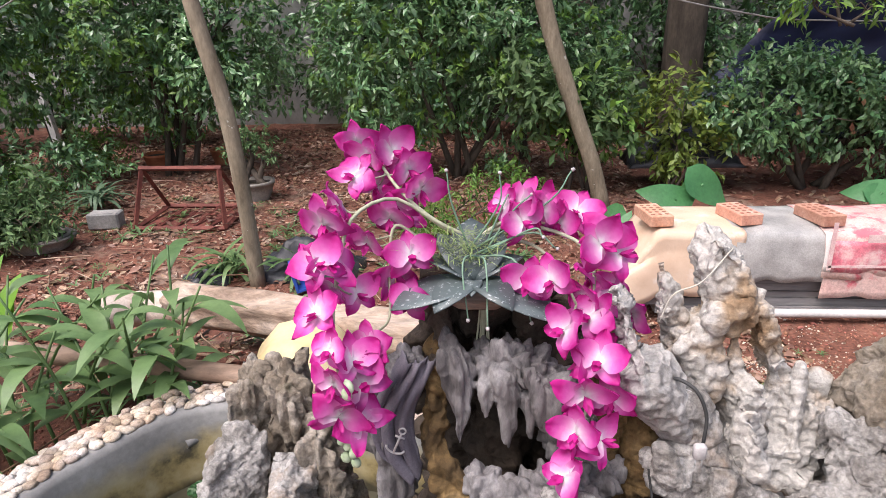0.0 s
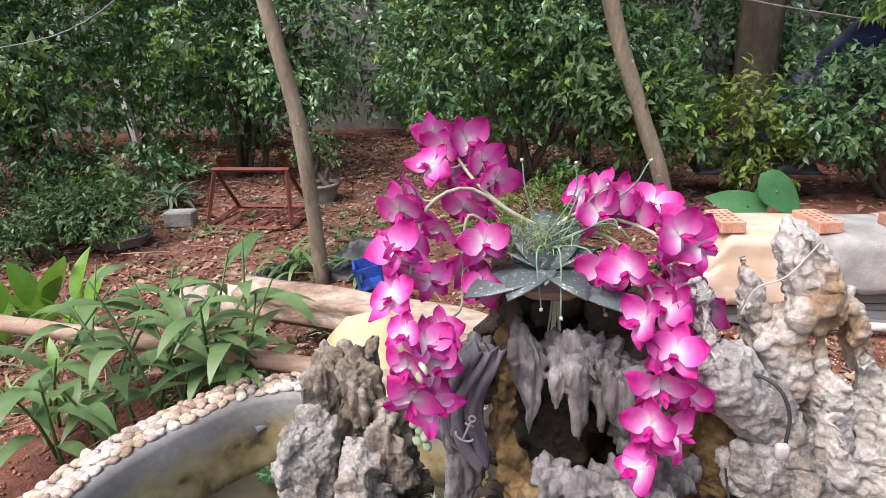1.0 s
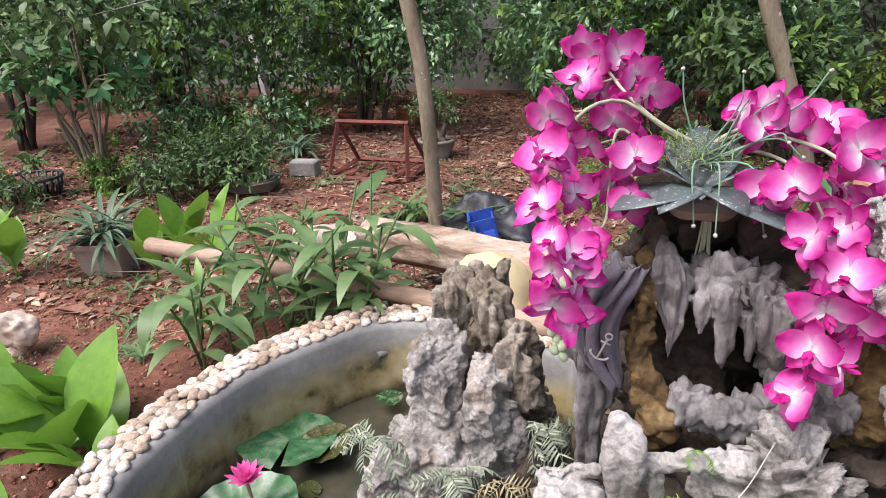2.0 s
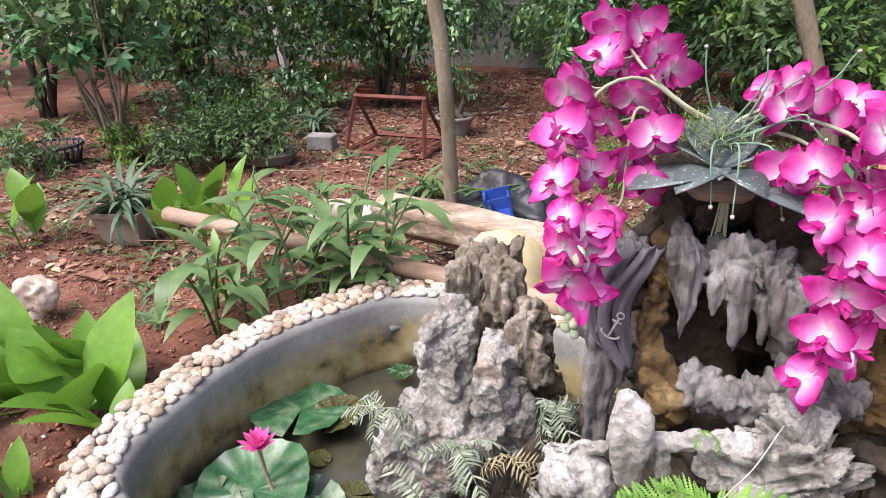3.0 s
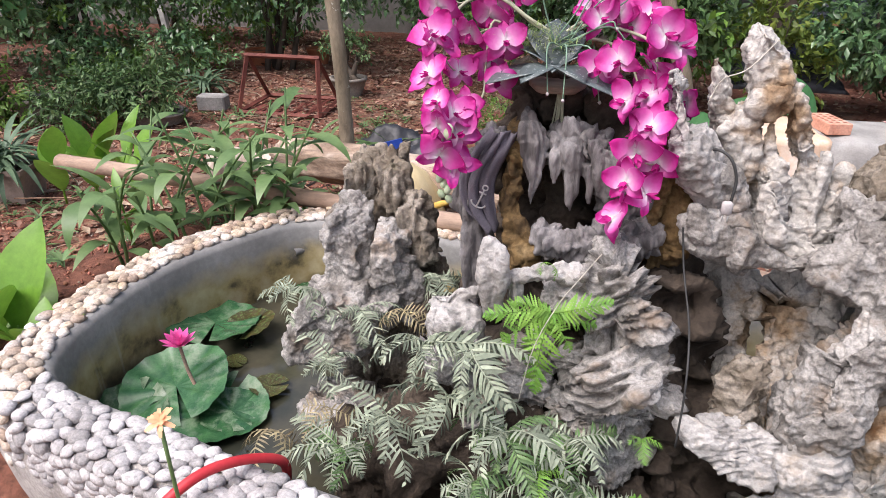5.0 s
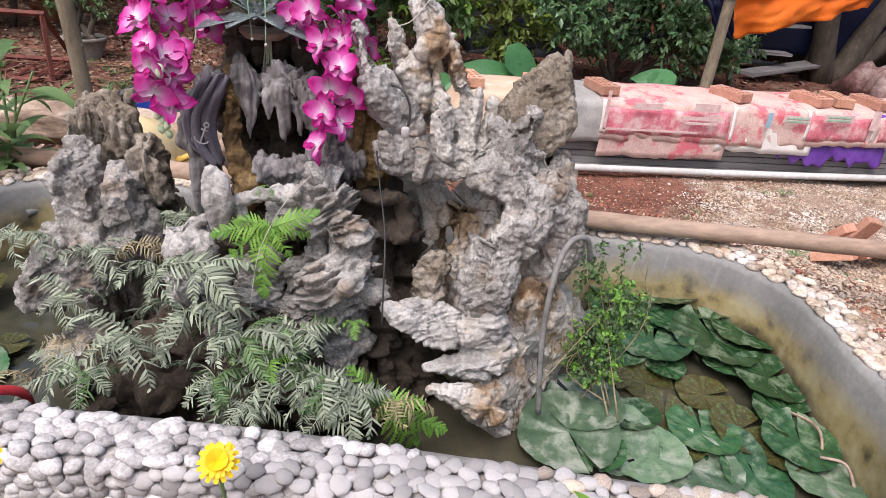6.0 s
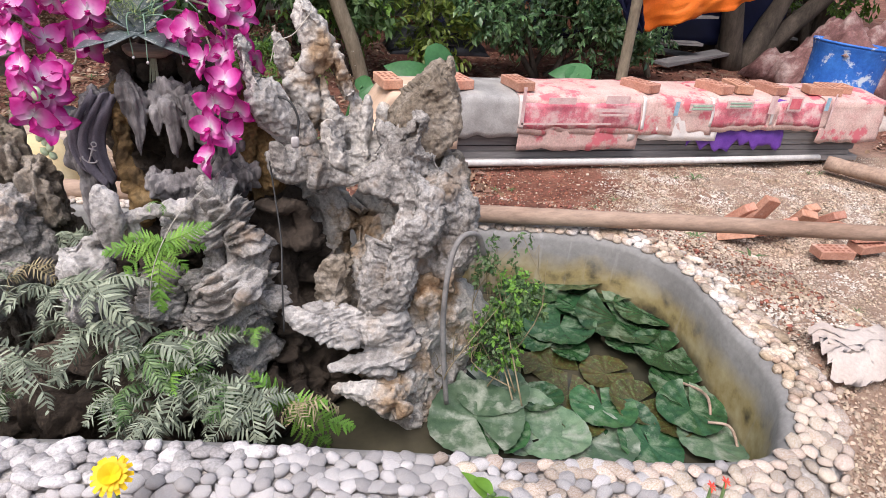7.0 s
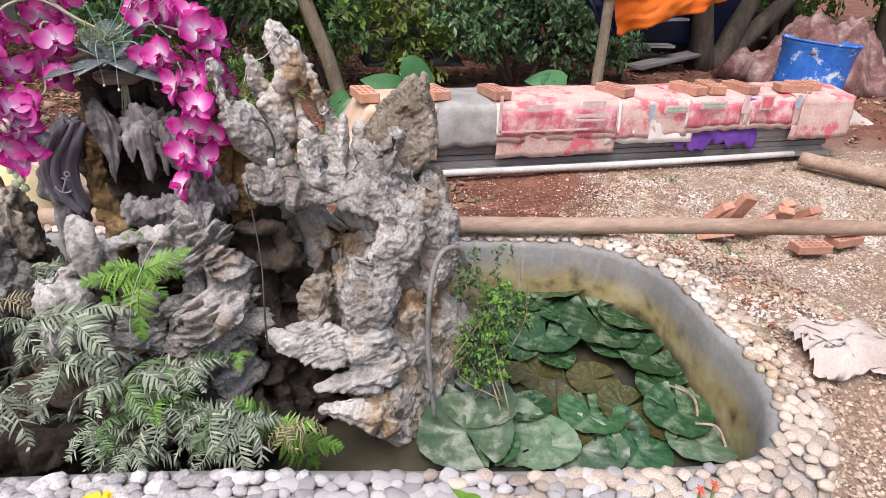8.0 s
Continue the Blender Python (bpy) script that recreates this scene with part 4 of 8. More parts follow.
stone("rock_base", [
    [(0.729, 0.77, 0.619, 0.068), (0.721, 0.76, 0.523, 0.070), (0.697, 0.75, 0.40, 0.075), (0.7, 0.75, 0.25, 0.09)],
    [(0.605, 0.95, 0.742, 0.048), (0.627, 0.92, 0.649, 0.054), (0.641, 0.90, 0.546, 0.077), (0.62, 0.9, 0.35, 0.1)],
    [(0.66, 0.93, 0.84, 0.03), (0.67, 0.9, 0.72, 0.05)],
    [(0.50, 1.0, 0.86, 0.05), (0.52, 1.0, 0.70, 0.06), (0.50, 0.98, 0.5, 0.09), (0.48, 0.95, 0.3, 0.1)],
    [(0.76, 0.80, 0.60, 0.06), (0.78, 0.80, 0.48, 0.07), (0.76, 0.78, 0.3, 0.08)],
], "broken", "rock_rust", "ochre and grey rock foot standing in the pond", voxel=0.005, seed=13, depth=0.65)
stone("ball_rock", [
    [(0.524, 0.78, 0.689, 0.028), (0.518, 0.78, 0.643, 0.034), (0.512, 0.77, 0.596, 0.036), (0.53, 0.79, 0.53, 0.04)],
], "layered", "rock_brown", "small round-headed rock with layered sides", voxel=0.004, seed=14, depth=0.6)
stone("ledge_rock", [
    [(0.412, 0.70, 0.623, 0.015), (0.454, 0.68, 0.602, 0.024), (0.509, 0.67, 0.575, 0.027), (0.552, 0.66, 0.560, 0.016)],
    [(0.45, 0.72, 0.60, 0.02), (0.52, 0.72, 0.57, 0.035), (0.58, 0.72, 0.56, 0.03)],
    [(0.498, 0.64, 0.512, 0.011), (0.559, 0.65, 0.508, 0.022), (0.628, 0.67, 0.503, 0.038), (0.665, 0.70, 0.523, 0.040)],
    [(0.58, 0.68, 0.55, 0.03), (0.63, 0.70, 0.57, 0.05)],
], "layered", "rock_pale", "sloping pale ledge with a snout of rock", voxel=0.0035, seed=15, depth=0.5)
stone("tipped_rock", [
    [(0.499, 0.60, 0.494, 0.011), (0.553, 0.60, 0.478, 0.026), (0.62, 0.60, 0.456, 0.030), (0.647, 0.60, 0.423, 0.015)],
    [(0.60, 0.64, 0.45, 0.03), (0.66, 0.68, 0.42, 0.045), (0.67, 0.7, 0.30, 0.05)],
], "broken", "rock_rust", "rough rust-pink rock tip over the water", voxel=0.0035, seed=16, depth=0.7)
# filler rock whose dark colour stands in for the shade inside the hollows
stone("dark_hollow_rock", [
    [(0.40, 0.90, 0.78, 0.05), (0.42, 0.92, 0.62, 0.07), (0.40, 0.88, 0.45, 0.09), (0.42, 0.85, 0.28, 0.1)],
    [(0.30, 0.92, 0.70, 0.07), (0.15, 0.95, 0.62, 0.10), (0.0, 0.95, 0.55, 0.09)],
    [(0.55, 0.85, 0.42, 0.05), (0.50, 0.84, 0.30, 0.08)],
], "craggy", "stump_dark", "dark wet rock deep in the hollows, their shade put into its colour", voxel=0.008, seed=18)
# filler rocks, coloured dark for the shade between the fern fronds
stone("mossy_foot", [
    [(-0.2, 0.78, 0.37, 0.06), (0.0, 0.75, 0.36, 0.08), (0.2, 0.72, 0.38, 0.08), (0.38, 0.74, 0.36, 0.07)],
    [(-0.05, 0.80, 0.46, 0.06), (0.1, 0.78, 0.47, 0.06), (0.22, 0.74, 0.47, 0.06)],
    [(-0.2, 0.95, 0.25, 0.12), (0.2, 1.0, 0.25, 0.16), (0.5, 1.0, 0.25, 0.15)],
], "craggy", "stump_dark", "low filler rocks under the ferns, shade put into their dark colour", voxel=0.008, seed=17)

# ---- the pole across the back of the rim ----
rngp = random.Random(5)
pk = smooth_path([(-1.83, 1.905, 0.50), (-0.78, 1.70, 0.535), (0.2, 1.47, 0.565), (0.96, 1.262, 0.575), (1.68, 1.13, 0.575), (2.75, 0.965, 0.55)], 60)
pv, pf = tube(pk, np.linspace(0.031, 0.025, 60), 14, True, 0.05, rngp)
pole = piece("wooden_pole", pv, pf, "pole_wood")
tagged(pole, "long bare wooden pole laid across the pond rim", "pole")

# ---- board stack under sacks ----
rs = random.Random(11)
stack = root("board_stack", "stack of grey weathered boards under old sacks", "boards", (0, 0, 0))
z = 0.03
for layer in range(10):
    h = rs.uniform(0.034, 0.05)
    for row in range(2):
        x0, x1 = 1.0 + 0.03 * layer + rs.uniform(-0.1, 0.12), 4.38 + rs.uniform(-0.15, 0.1)
        y0 = 3.16 + row * 0.2 + rs.uniform(-0.025, 0.02)
        v, f = box(0, x1 - x0, 0, 0.19, 0, h - 0.004, 0.003, rs)
        b = piece("board", v + np.array((x0, y0, z)), f, "board_grey", stack, smooth=False)
    z += h
STACK_TOP = z
pv, pf = tube(smooth_path([(1.2, 3.09, 0.065), (2.8, 3.10, 0.06), (4.12, 3.15, 0.055)], 14), 0.022, 14)
tagged(piece("white_pipe", pv, pf, "pipe_white"), "long white plastic pipe along the foot of the boards", "pipe")


def sack(x0, x1, drop, mat, label, seed, back=0.45, lift=0.0, taper=0.0, front=3.13, ragged=0.02, panel=None, hem=False):
    """A sack draped over the top and front of the boards."""
    r = random.Random(seed)
    nx, prof = 26, []
    for s in np.linspace(0, 1, 22):
        L = s * (back + drop)
        if L < back:
            y, zz = front + back - L, STACK_TOP + 0.012 + 0.008 * math.sin(9 * L)
        else:
            y, zz = front - 0.006, STACK_TOP + 0.012 - (L - back)
        prof.append((y, zz))
    verts = []
    for j, (y, zz) in enumerate(prof):
        for i in range(nx):
            u = i / (nx - 1)
            x = x0 + (x1 - x0) * u
            p = Vector((x * 5 + seed, y * 5, zz * 5))
            rag = ragged * (noise.noise(Vector((x * 12, seed, 0))) + (0.6 * noise.noise(Vector((x * 5, seed, 3))) if ragged > 0.03 else 0)) * (j / 21) ** 2
            hang = max(0, j - 14) / 7
            dz = 0.012 * noise.noise(p) + rag - taper * max(0, 0.3 - u) / 0.3 * 0.3 * (1 if j < 15 else 0.4)
            dy = -abs(0.014 * noise.noise(p * 1.7)) * (0.4 + hang) - 0.02 * hang * abs(noise.noise(Vector((x * 4, seed, 2))))
            corner = 0.015 * math.exp(-((j - 14) / 2.0) ** 2)
            verts.append((x + 0.006 * noise.noise(p * 2), y + dy + corner, zz + dz + lift - corner * 0.6))
    faces = [(j * nx + i, j * nx + i + 1, (j + 1) * nx + i + 1, (j + 1) * nx + i) for j in range(21) for i in range(nx - 1)]
    ob = piece("sack", verts, faces, mat)
    so = ob.modifiers.new("thick", "SOLIDIFY")
    so.thickness = 0.003
    tagged(ob, label, "sack", "sacks on the board stack")
    grid = np.array(verts).reshape(22, nx, 3)

    def patch_of(name, j0, j1, i0, i1, m, proud):
        g = grid[j0:j1 + 1, i0:i1 + 1] + np.array((0, -proud, proud * 0.6))
        h, w = g.shape[:2]
        f = [(j * w + i, j * w + i + 1, (j + 1) * w + i + 1, (j + 1) * w + i) for j in range(h - 1) for i in range(w - 1)]
        pc = piece(name, g.reshape(-1, 3), f, m, ob)
        th = pc.modifiers.new("thick", "SOLIDIFY")
        th.thickness = 0.0015

    if panel:
        for i0, i1, j0, j1, m in panel:
            patch_of("printed_panel", j0, j1, i0, i1, m, 0.0035)
    if hem:
        patch_of("hem", 13, 20, 0, 1, "sack_white", 0.005)
    return ob


sack(0.84, 1.42, 0.33, "sack_peach", "faded peach woven sack over the end of the boards", 3, taper=0.8)
sack(1.38, 1.82, 0.25, "sack_grey", "crumpled translucent grey plastic sack", 5, lift=0.003)
sack(1.80, 2.62, 0.33, "sack_pink", "torn pale sack hanging below the red one", 6, lift=-0.004)
red = sack(1.79, 2.64, 0.235, "sack_pink", "red printed sack with a white border", 7, lift=0.008, panel=[(1, 24, 15, 20, "sack_red")], hem=True)
pink_a = sack(2.62, 3.15, 0.24, "sack_pink", "faded pink and white printed sack", 8, lift=0.004, hem=True)
pink_b = sack(3.12, 3.62, 0.22, "sack_pink", "faded pink printed sack with a pale panel", 9, lift=0.008, panel=[(1, 22, 15, 20, "sack_red")], hem=True)
red_b = sack(3.58, 4.05, 0.21, "sack_pink", "sun-bleached red printed sack", 10, lift=0.004, panel=[(3, 22, 15, 20, "sack_red")], hem=True)
purple = sack(3.0, 3.75, 0.30, "plastic_purple", "purple plastic film hanging under the sacks", 14, back=0.1, lift=-0.02, front=3.147, ragged=0.16)
sack(4.0, 4.52, 0.30, "sack_pink", "pale pink sack over the far end of the boards", 12, lift=0.006)
sack(2.55, 3.2, 0.27, "sack_white", "pale sack under the printed ones", 13, lift=-0.006)


def bar(x, z0, w, h, mat, owner, tilt=0.0):
    proud = 0.004 if mat in ("print_green", "print_red") else 0.0
    v, f = box(-w / 2, w / 2, -0.0015, 0.0015, -h / 2, h / 2)
    v = v @ turn(0, tilt, 0).T + np.array((x, 3.088 - proud, z0))
    return piece("print_bar", v, f, mat, owner, smooth=False)


for x, z0, w, h, mt in [(2.42, 0.41, 0.16, 0.05, "print_white"), (2.40, 0.345, 0.24, 0.022, "print_white"), (2.41, 0.315, 0.20, 0.014, "print_white"), (2.05, 0.40, 0.18, 0.04, "print_white"),
                        (1.803, 0.36, 0.02, 0.24, "print_white"), (2.1, 0.258, 0.6, 0.012, "print_white")]:
    bar(x, z0 + 0.055, w, h, mt, red)
for x, z0, w, h, mt, owner in [(2.84, 0.36, 0.03, 0.09, "print_blue", pink_a), (3.02, 0.37, 0.18, 0.05, "print_white", pink_a), (3.02, 0.38, 0.14, 0.01, "print_green", pink_a), (3.02, 0.36, 0.15, 0.01, "print_green", pink_a),
                               (3.30, 0.39, 0.20, 0.05, "print_white", pink_b), (3.30, 0.40, 0.16, 0.01, "print_green", pink_b), (3.30, 0.38, 0.16, 0.01, "print_green", pink_b), (3.55, 0.39, 0.05, 0.12, "print_white", pink_b),
                               (3.72, 0.40, 0.11, 0.10, "print_white", red_b), (3.72, 0.40, 0.08, 0.07, "print_red", red_b), (3.98, 0.40, 0.03, 0.09, "print_blue", red_b), (4.03, 0.38, 0.012, 0.18, "print_white", red_b)]:
    bar(x, z0 + 0.055, w, h, mt, owner)


def brick_mesh(holes=True):
    v, f = bevel_box(0.118, 0.235, 0.056, 0.004)
    return v, f


BV, BF = brick_mesh()
brick_me = mesh_of("brick", BV, BF, "brick", False)
# no real holes: dark discs just proud of the solid brick's top
hole_me = mesh_of("brick_holes", *join([tube([(x, y, 0.0), (x, y, 0.0288)], 0.011, 8) for x in (-0.035, 0, 0.035) for y in (-0.08, -0.04, 0, 0.04, 0.08)]), "brick_hole", False)


def brick(at, rx=0, ry=0, rz=0, label="red perforated clay brick", group="bricks", size=1.0):
    ob = new("brick", brick_me)
    ob.matrix_world = pose(*at, rx, ry, rz) @ Matrix.Scale(size, 4)
    tagged(ob, label, "brick", group)
    h = new("brick_holes", hole_me)
    h.parent = ob
    h["label"] = "darker round discs on the brick, painted as its shaded holes"
    return ob


for x, rz, y in [(1.01, 8, 3.30), (1.44, 12, 3.32), (1.825, 10, 3.30), (2.67, 24, 3.30), (3.225, 15, 3.30), (3.42, -8, 3.32), (3.65, 12, 3.30), (4.06, 78, 3.26), (4.20, 84, 3.32)]:
    brick((x, y, STACK_TOP + 0.052), 0, 0, rz, "red perforated brick weighing down the sacks", "bricks on the sacks")
for x, y, zz, rx, ry, rz in [(2.66, 2.05, 0.06, 25, 10, 35), (2.80, 2.08, 0.06, 35, 0, 15), (2.94, 2.10, 0.06, 20, 25, 10), (2.72, 2.16, 0.13, 50, 0, 20), (2.88, 2.18, 0.14, 70, 15, 5),
                             (3.02, 2.06, 0.12, 55, 10, -12), (3.12, 2.14, 0.10, 65, 0, 12), (2.86, 2.02, 0.12, 20, 30, 80), (3.2, 2.06, 0.07, 30, 20, 20), (3.3, 2.16, 0.07, 40, 0, 10),
                             (3.02, 1.80, 0.07, 0, 0, 82), (3.27, 1.84, 0.07, 0, 0, 97), (3.25, 1.86, 0.135, 0, 6, 88)]:
    brick((x, y, zz * 0.78 + ground_z(x, y) * 0.2), -rx, ry, rz, "loose red perforated brick on the gravel", "tipped brick heap", 0.78)
pv, pf = tube(smooth_path([(4.05, 3.0, 0.07), (4.3, 2.6, 0.07), (4.5, 2.2, 0.06)], 14), np.linspace(0.05, 0.06, 14), 12, True, 0.06, rs)
tagged(piece("ground_log", pv, pf, "pole_wood"), "short bare log lying on the gravel", "log")


# ---- trees and shrubs ----
LEAF4 = blade(1.0, 0.42, 0.5, 2, 0.3, (0.0, 1.0, 0.0))


def foliage(rng, blobs, n, size, jitter=0.35):
    """Leaf spots in the outer shells of several uneven clumps."""
    w = np.array([b[3] * b[4] + b[4] * b[5] + b[3] * b[5] for b in blobs])
    per = 9 if n > 700 else 4
    m = n // per + 1
    tries = int(m * 1.7)
    pick = rng.choice(len(blobs), tries, p=w / w.sum())
    d = rng.normal(size=(tries, 3))
    d /= np.linalg.norm(d, axis=1)[:, None]
    r = 1 - np.abs(rng.normal(0, jitter, tries)).clip(0, 0.95)
    b = np.array(blobs)[pick]
    spots = b[:, :3] + d * b[:, 3:6] * r[:, None] * (1 + 0.30 * np.sin(d[:, :1] * 7 + pick[:, None]) * np.cos(d[:, 2:] * 6))
    k = 5.5 / max(0.6, float(np.max(b[:, 3:6])))
    lumps = np.sin(k * spots[:, 0] + 1) * np.sin(k * 1.2 * spots[:, 1] + 2) + np.sin(k * 1.1 * spots[:, 2] + k * 0.6 * spots[:, 0])
    keep = np.argsort(-(lumps + rng.normal(0, 0.9, tries)))[:m]
    twig, td = np.repeat(spots[keep], per, 0)[:n], np.repeat(d[keep], per, 0)[:n]
    along = td + np.repeat(rng.normal(0, 0.5, (m, 3)), per, 0)[:n]
    along /= np.linalg.norm(along, axis=1)[:, None]
    d = td
    spots = twig + along * size * rng.uniform(-0.6, 1.1, n)[:, None] + rng.normal(0, 0.22, (n, 3)) * size
    out = along + rng.normal(0, 0.75, (n, 3)) + np.array((0, 0, -0.2))
    out /= np.linalg.norm(out, axis=1)[:, None]
    rots = np.empty((n, 3, 3))
    up = np.array((0, 0, 1.0)) + rng.normal(0, 0.55, (n, 3)) + 0.5 * d
    x = np.cross(out, up)
    x /= np.linalg.norm(x, axis=1)[:, None] + 1e-9
    zz = np.cross(x, out)
    rots[:, :, 0], rots[:, :, 1], rots[:, :, 2] = x, out, zz
    return spots, rots, size * rng.uniform(0.6, 1.3, n)


def shrub(name, at, blobs, n, size, mat, label, category="tree", seed=0, stems=5, trunk_r=0.035, bark="bark_dark", group="", extra=None, width=0.42):
    rng = np.random.default_rng(seed)
    pr = random.Random(seed)
    t = root(name, label, category, at, group)
    blobs = [(bx, by, bz, rx, ry, rz) for bx, by, bz, rx, ry, rz in blobs]
    for i in range(stems):
        b = blobs[i % len(blobs)]
        foot = (pr.uniform(-0.12, 0.12), pr.uniform(-0.1, 0.1), -0.02)
        tip = (b[0] + pr.uniform(-0.3, 0.3) * b[3], b[1] + pr.uniform(-0.3, 0.3) * b[4], b[2] + 0.3 * b[5])
        mid = tuple(foot[k] * 0.45 + tip[k] * 0.55 + pr.uniform(-0.1, 0.1) * (k < 2) for k in range(3))
        p = smooth_path([foot, mid, tip], 9)
        v, f = tube(p, np.linspace(trunk_r, trunk_r * 0.25, 9), 7, True, 0.08, pr)
        piece("trunk" if i == 0 else "limb", v, f, bark, t)
        for k in range(3):
            s = p[4 + k]
            e = s + np.array((pr.uniform(-1, 1) * b[3] * 0.7, pr.uniform(-1, 1) * b[4] * 0.7, pr.uniform(0.1, 0.6) * b[5]))
            v, f = tube(smooth_path([s, (s + e) / 2 + np.array((0, 0, 0.05)), e], 5), np.linspace(trunk_r * 0.4, trunk_r * 0.12, 5), 5)
            piece("branch", v, f, bark, t)
    leaf = blade(1.0, width, 0.5, 2, 0.25, (0.1, 1.0, 0.0))
    sp, ro, si = foliage(rng, blobs, n, size)
    v, f = scattered(leaf, sp, ro, si)
    piece("crown", v, f, mat, t, smooth=True)
    if extra:
        em, en = extra
        sp, ro, si = foliage(rng, blobs[:max(1, len(blobs) // 2)], en, size, 0.15)
        v, f = scattered(leaf, sp, ro, si)
        piece("young_leaves", v, f, em, t)
    return t


HEDGE = "glossy dark green evergreen shrub at the garden's edge"
shrub("hedge_tree", (-3.1, 6.5, 0), [(-0.3, 0, 1.5, 1.0, 0.9, 1.0), (0.6, -0.1, 1.35, 0.85, 0.8, 0.9), (0, 0.2, 2.5, 1.1, 1.0, 0.9)], 18000, 0.078, "leaf_hedge", HEDGE, seed=1, group="hedge trees", extra=("leaf_bright", 3400))
shrub("hedge_tree", (-4.9, 5.6, 0), [(0, 0, 1.5, 1.0, 0.9, 1.1), (-0.6, -0.3, 1.9, 0.9, 0.9, 0.9), (0.3, 0.2, 2.6, 1.1, 1.0, 0.9)], 18000, 0.078, "leaf_hedge", HEDGE, seed=2, group="hedge trees", extra=("leaf_bright", 2600))
shrub("hedge_tree", (-0.1, 6.3, 0), [(-0.6, 0, 1.3, 0.85, 0.8, 0.95), (0.35, -0.1, 1.3, 0.9, 0.8, 1.0), (0.9, 0, 1.2, 0.6, 0.6, 0.8), (0, 0.2, 2.4, 1.2, 1.0, 0.9)], 24000, 0.078, "leaf_hedge", HEDGE, seed=3, group="hedge trees", extra=("leaf_bright", 3000))
shrub("hedge_tree", (3.0, 5.9, 0), [(-0.5, 0, 0.72, 0.6, 0.55, 0.42), (0.45, -0.1, 0.62, 0.75, 0.6, 0.42), (0.05, 0.1, 0.9, 0.65, 0.6, 0.32), (1.0, 0, 0.5, 0.4, 0.4, 0.3)], 14000, 0.078, "leaf_hedge", HEDGE, seed=4, group="hedge trees", extra=("leaf_dry", 150))
shrub("hedge_tree", (-6.6, 5.0, 0), [(0, 0, 1.5, 1.1, 1.0, 1.2), (0.2, 0.2, 2.7, 1.2, 1.0, 1.0)], 7000, 0.11, "leaf_hedge", HEDGE, seed=5, group="hedge trees")
shrub("hedge_tree", (0.95, 5.6, 0), [(0, 0, 0.75, 0.45, 0.4, 0.4), (-0.35, 0, 0.95, 0.4, 0.4, 0.4)], 2600, 0.10, "leaf_soft", "lighter green shrub in front of the hedge", seed=6, stems=3, trunk_r=0.02, extra=("leaf_bright", 400))
shrub("yellow_shrub", (1.75, 5.7, 0), [(0, 0, 0.65, 0.4, 0.35, 0.5), (0.15, 0, 0.35, 0.35, 0.3, 0.3)], 1500, 0.08, "leaf_yellow", "small shrub with yellow-green leaves", "shrub", seed=7, stems=4, trunk_r=0.015)

for i, (x, y) in enumerate([(-7.6, 7.6), (-5.6, 8.2), (-3.9, 8.4), (-0.9, 8.6), (0.9, 8.8), (4.6, 8.9), (-1.75, 9.3), (2.4, 8.7)]):
    shrub("hedge_tree", (x, y, 0), [(-0.3, 0, 0.9, 0.9, 0.7, 0.8), (0.5, 0, 1.2, 0.9, 0.7, 1.0), (0, 0.2, 2.3, 1.1, 0.9, 1.0)], 6500, 0.11, "leaf_hedge", HEDGE, seed=40 + i, group="hedge trees", stems=3)
# tall wood behind; its high crowns, mostly unseen, are added to block sky light
for i, (x, y, s) in enumerate([(-9, 11, 1.2), (-6, 12, 1.3), (-3, 11.5, 1.2), (0.5, 12, 1.3), (3.5, 11, 1.2), (6.5, 11.5, 1.3), (9.5, 10, 1.3), (12.5, 8, 1.3), (-11, 6.5, 1.2), (-12, 1, 1.2)]):
    shrub("wood_tree", (x, y, 0), [(0, 0, 2.2 * s, 1.9 * s, 1.6 * s, 1.7 * s), (0.7, 0, 3.8 * s, 1.8 * s, 1.6 * s, 1.5 * s), (-0.8, 0.2, 1.0 * s, 1.3 * s, 1.0 * s, 0.9 * s)],
          6500, 0.2, "leaf_hedge" if i % 3 else "leaf_soft", "tall leafy tree in the wood behind the garden, added partly to block sky light", seed=20 + i, stems=3, trunk_r=0.12, group="wood trees", extra=("leaf_bright", 800))


def bare_trunk(name, knots, r0, r1, mat, label, seed=0):
    p = smooth_path(knots, 16)
    v, f = tube(p, np.linspace(r0, r1, 16), 12, True, 0.04, random.Random(seed))
    t = root(name, label, "tree", knots[0])
    piece("trunk", v - np.array(knots[0]), f, mat, t)
    pr, top = random.Random(seed + 50), p[-1] - np.array(knots[0])
    for k in range(4):
        e = top + np.array((pr.uniform(-0.9, 0.9), pr.uniform(-0.7, 0.7), pr.uniform(0.3, 1.0)))
        v, f = tube(smooth_path([top - np.array((0, 0, 0.1 * k)), (top + e) / 2 + np.array((0, 0, 0.1)), e], 6), np.linspace(r1 * 0.6, r1 * 0.15, 6), 6)
        piece("limb", v, f, mat, t)
    sp, ro, si = foliage(np.random.default_rng(seed + 50), [(top[0], top[1], top[2] + 0.6, 1.1, 0.9, 0.6)], 1600, 0.13)
    piece("crown", *scattered(LEAF4, sp, ro, si), "leaf_hedge", t)
    return t


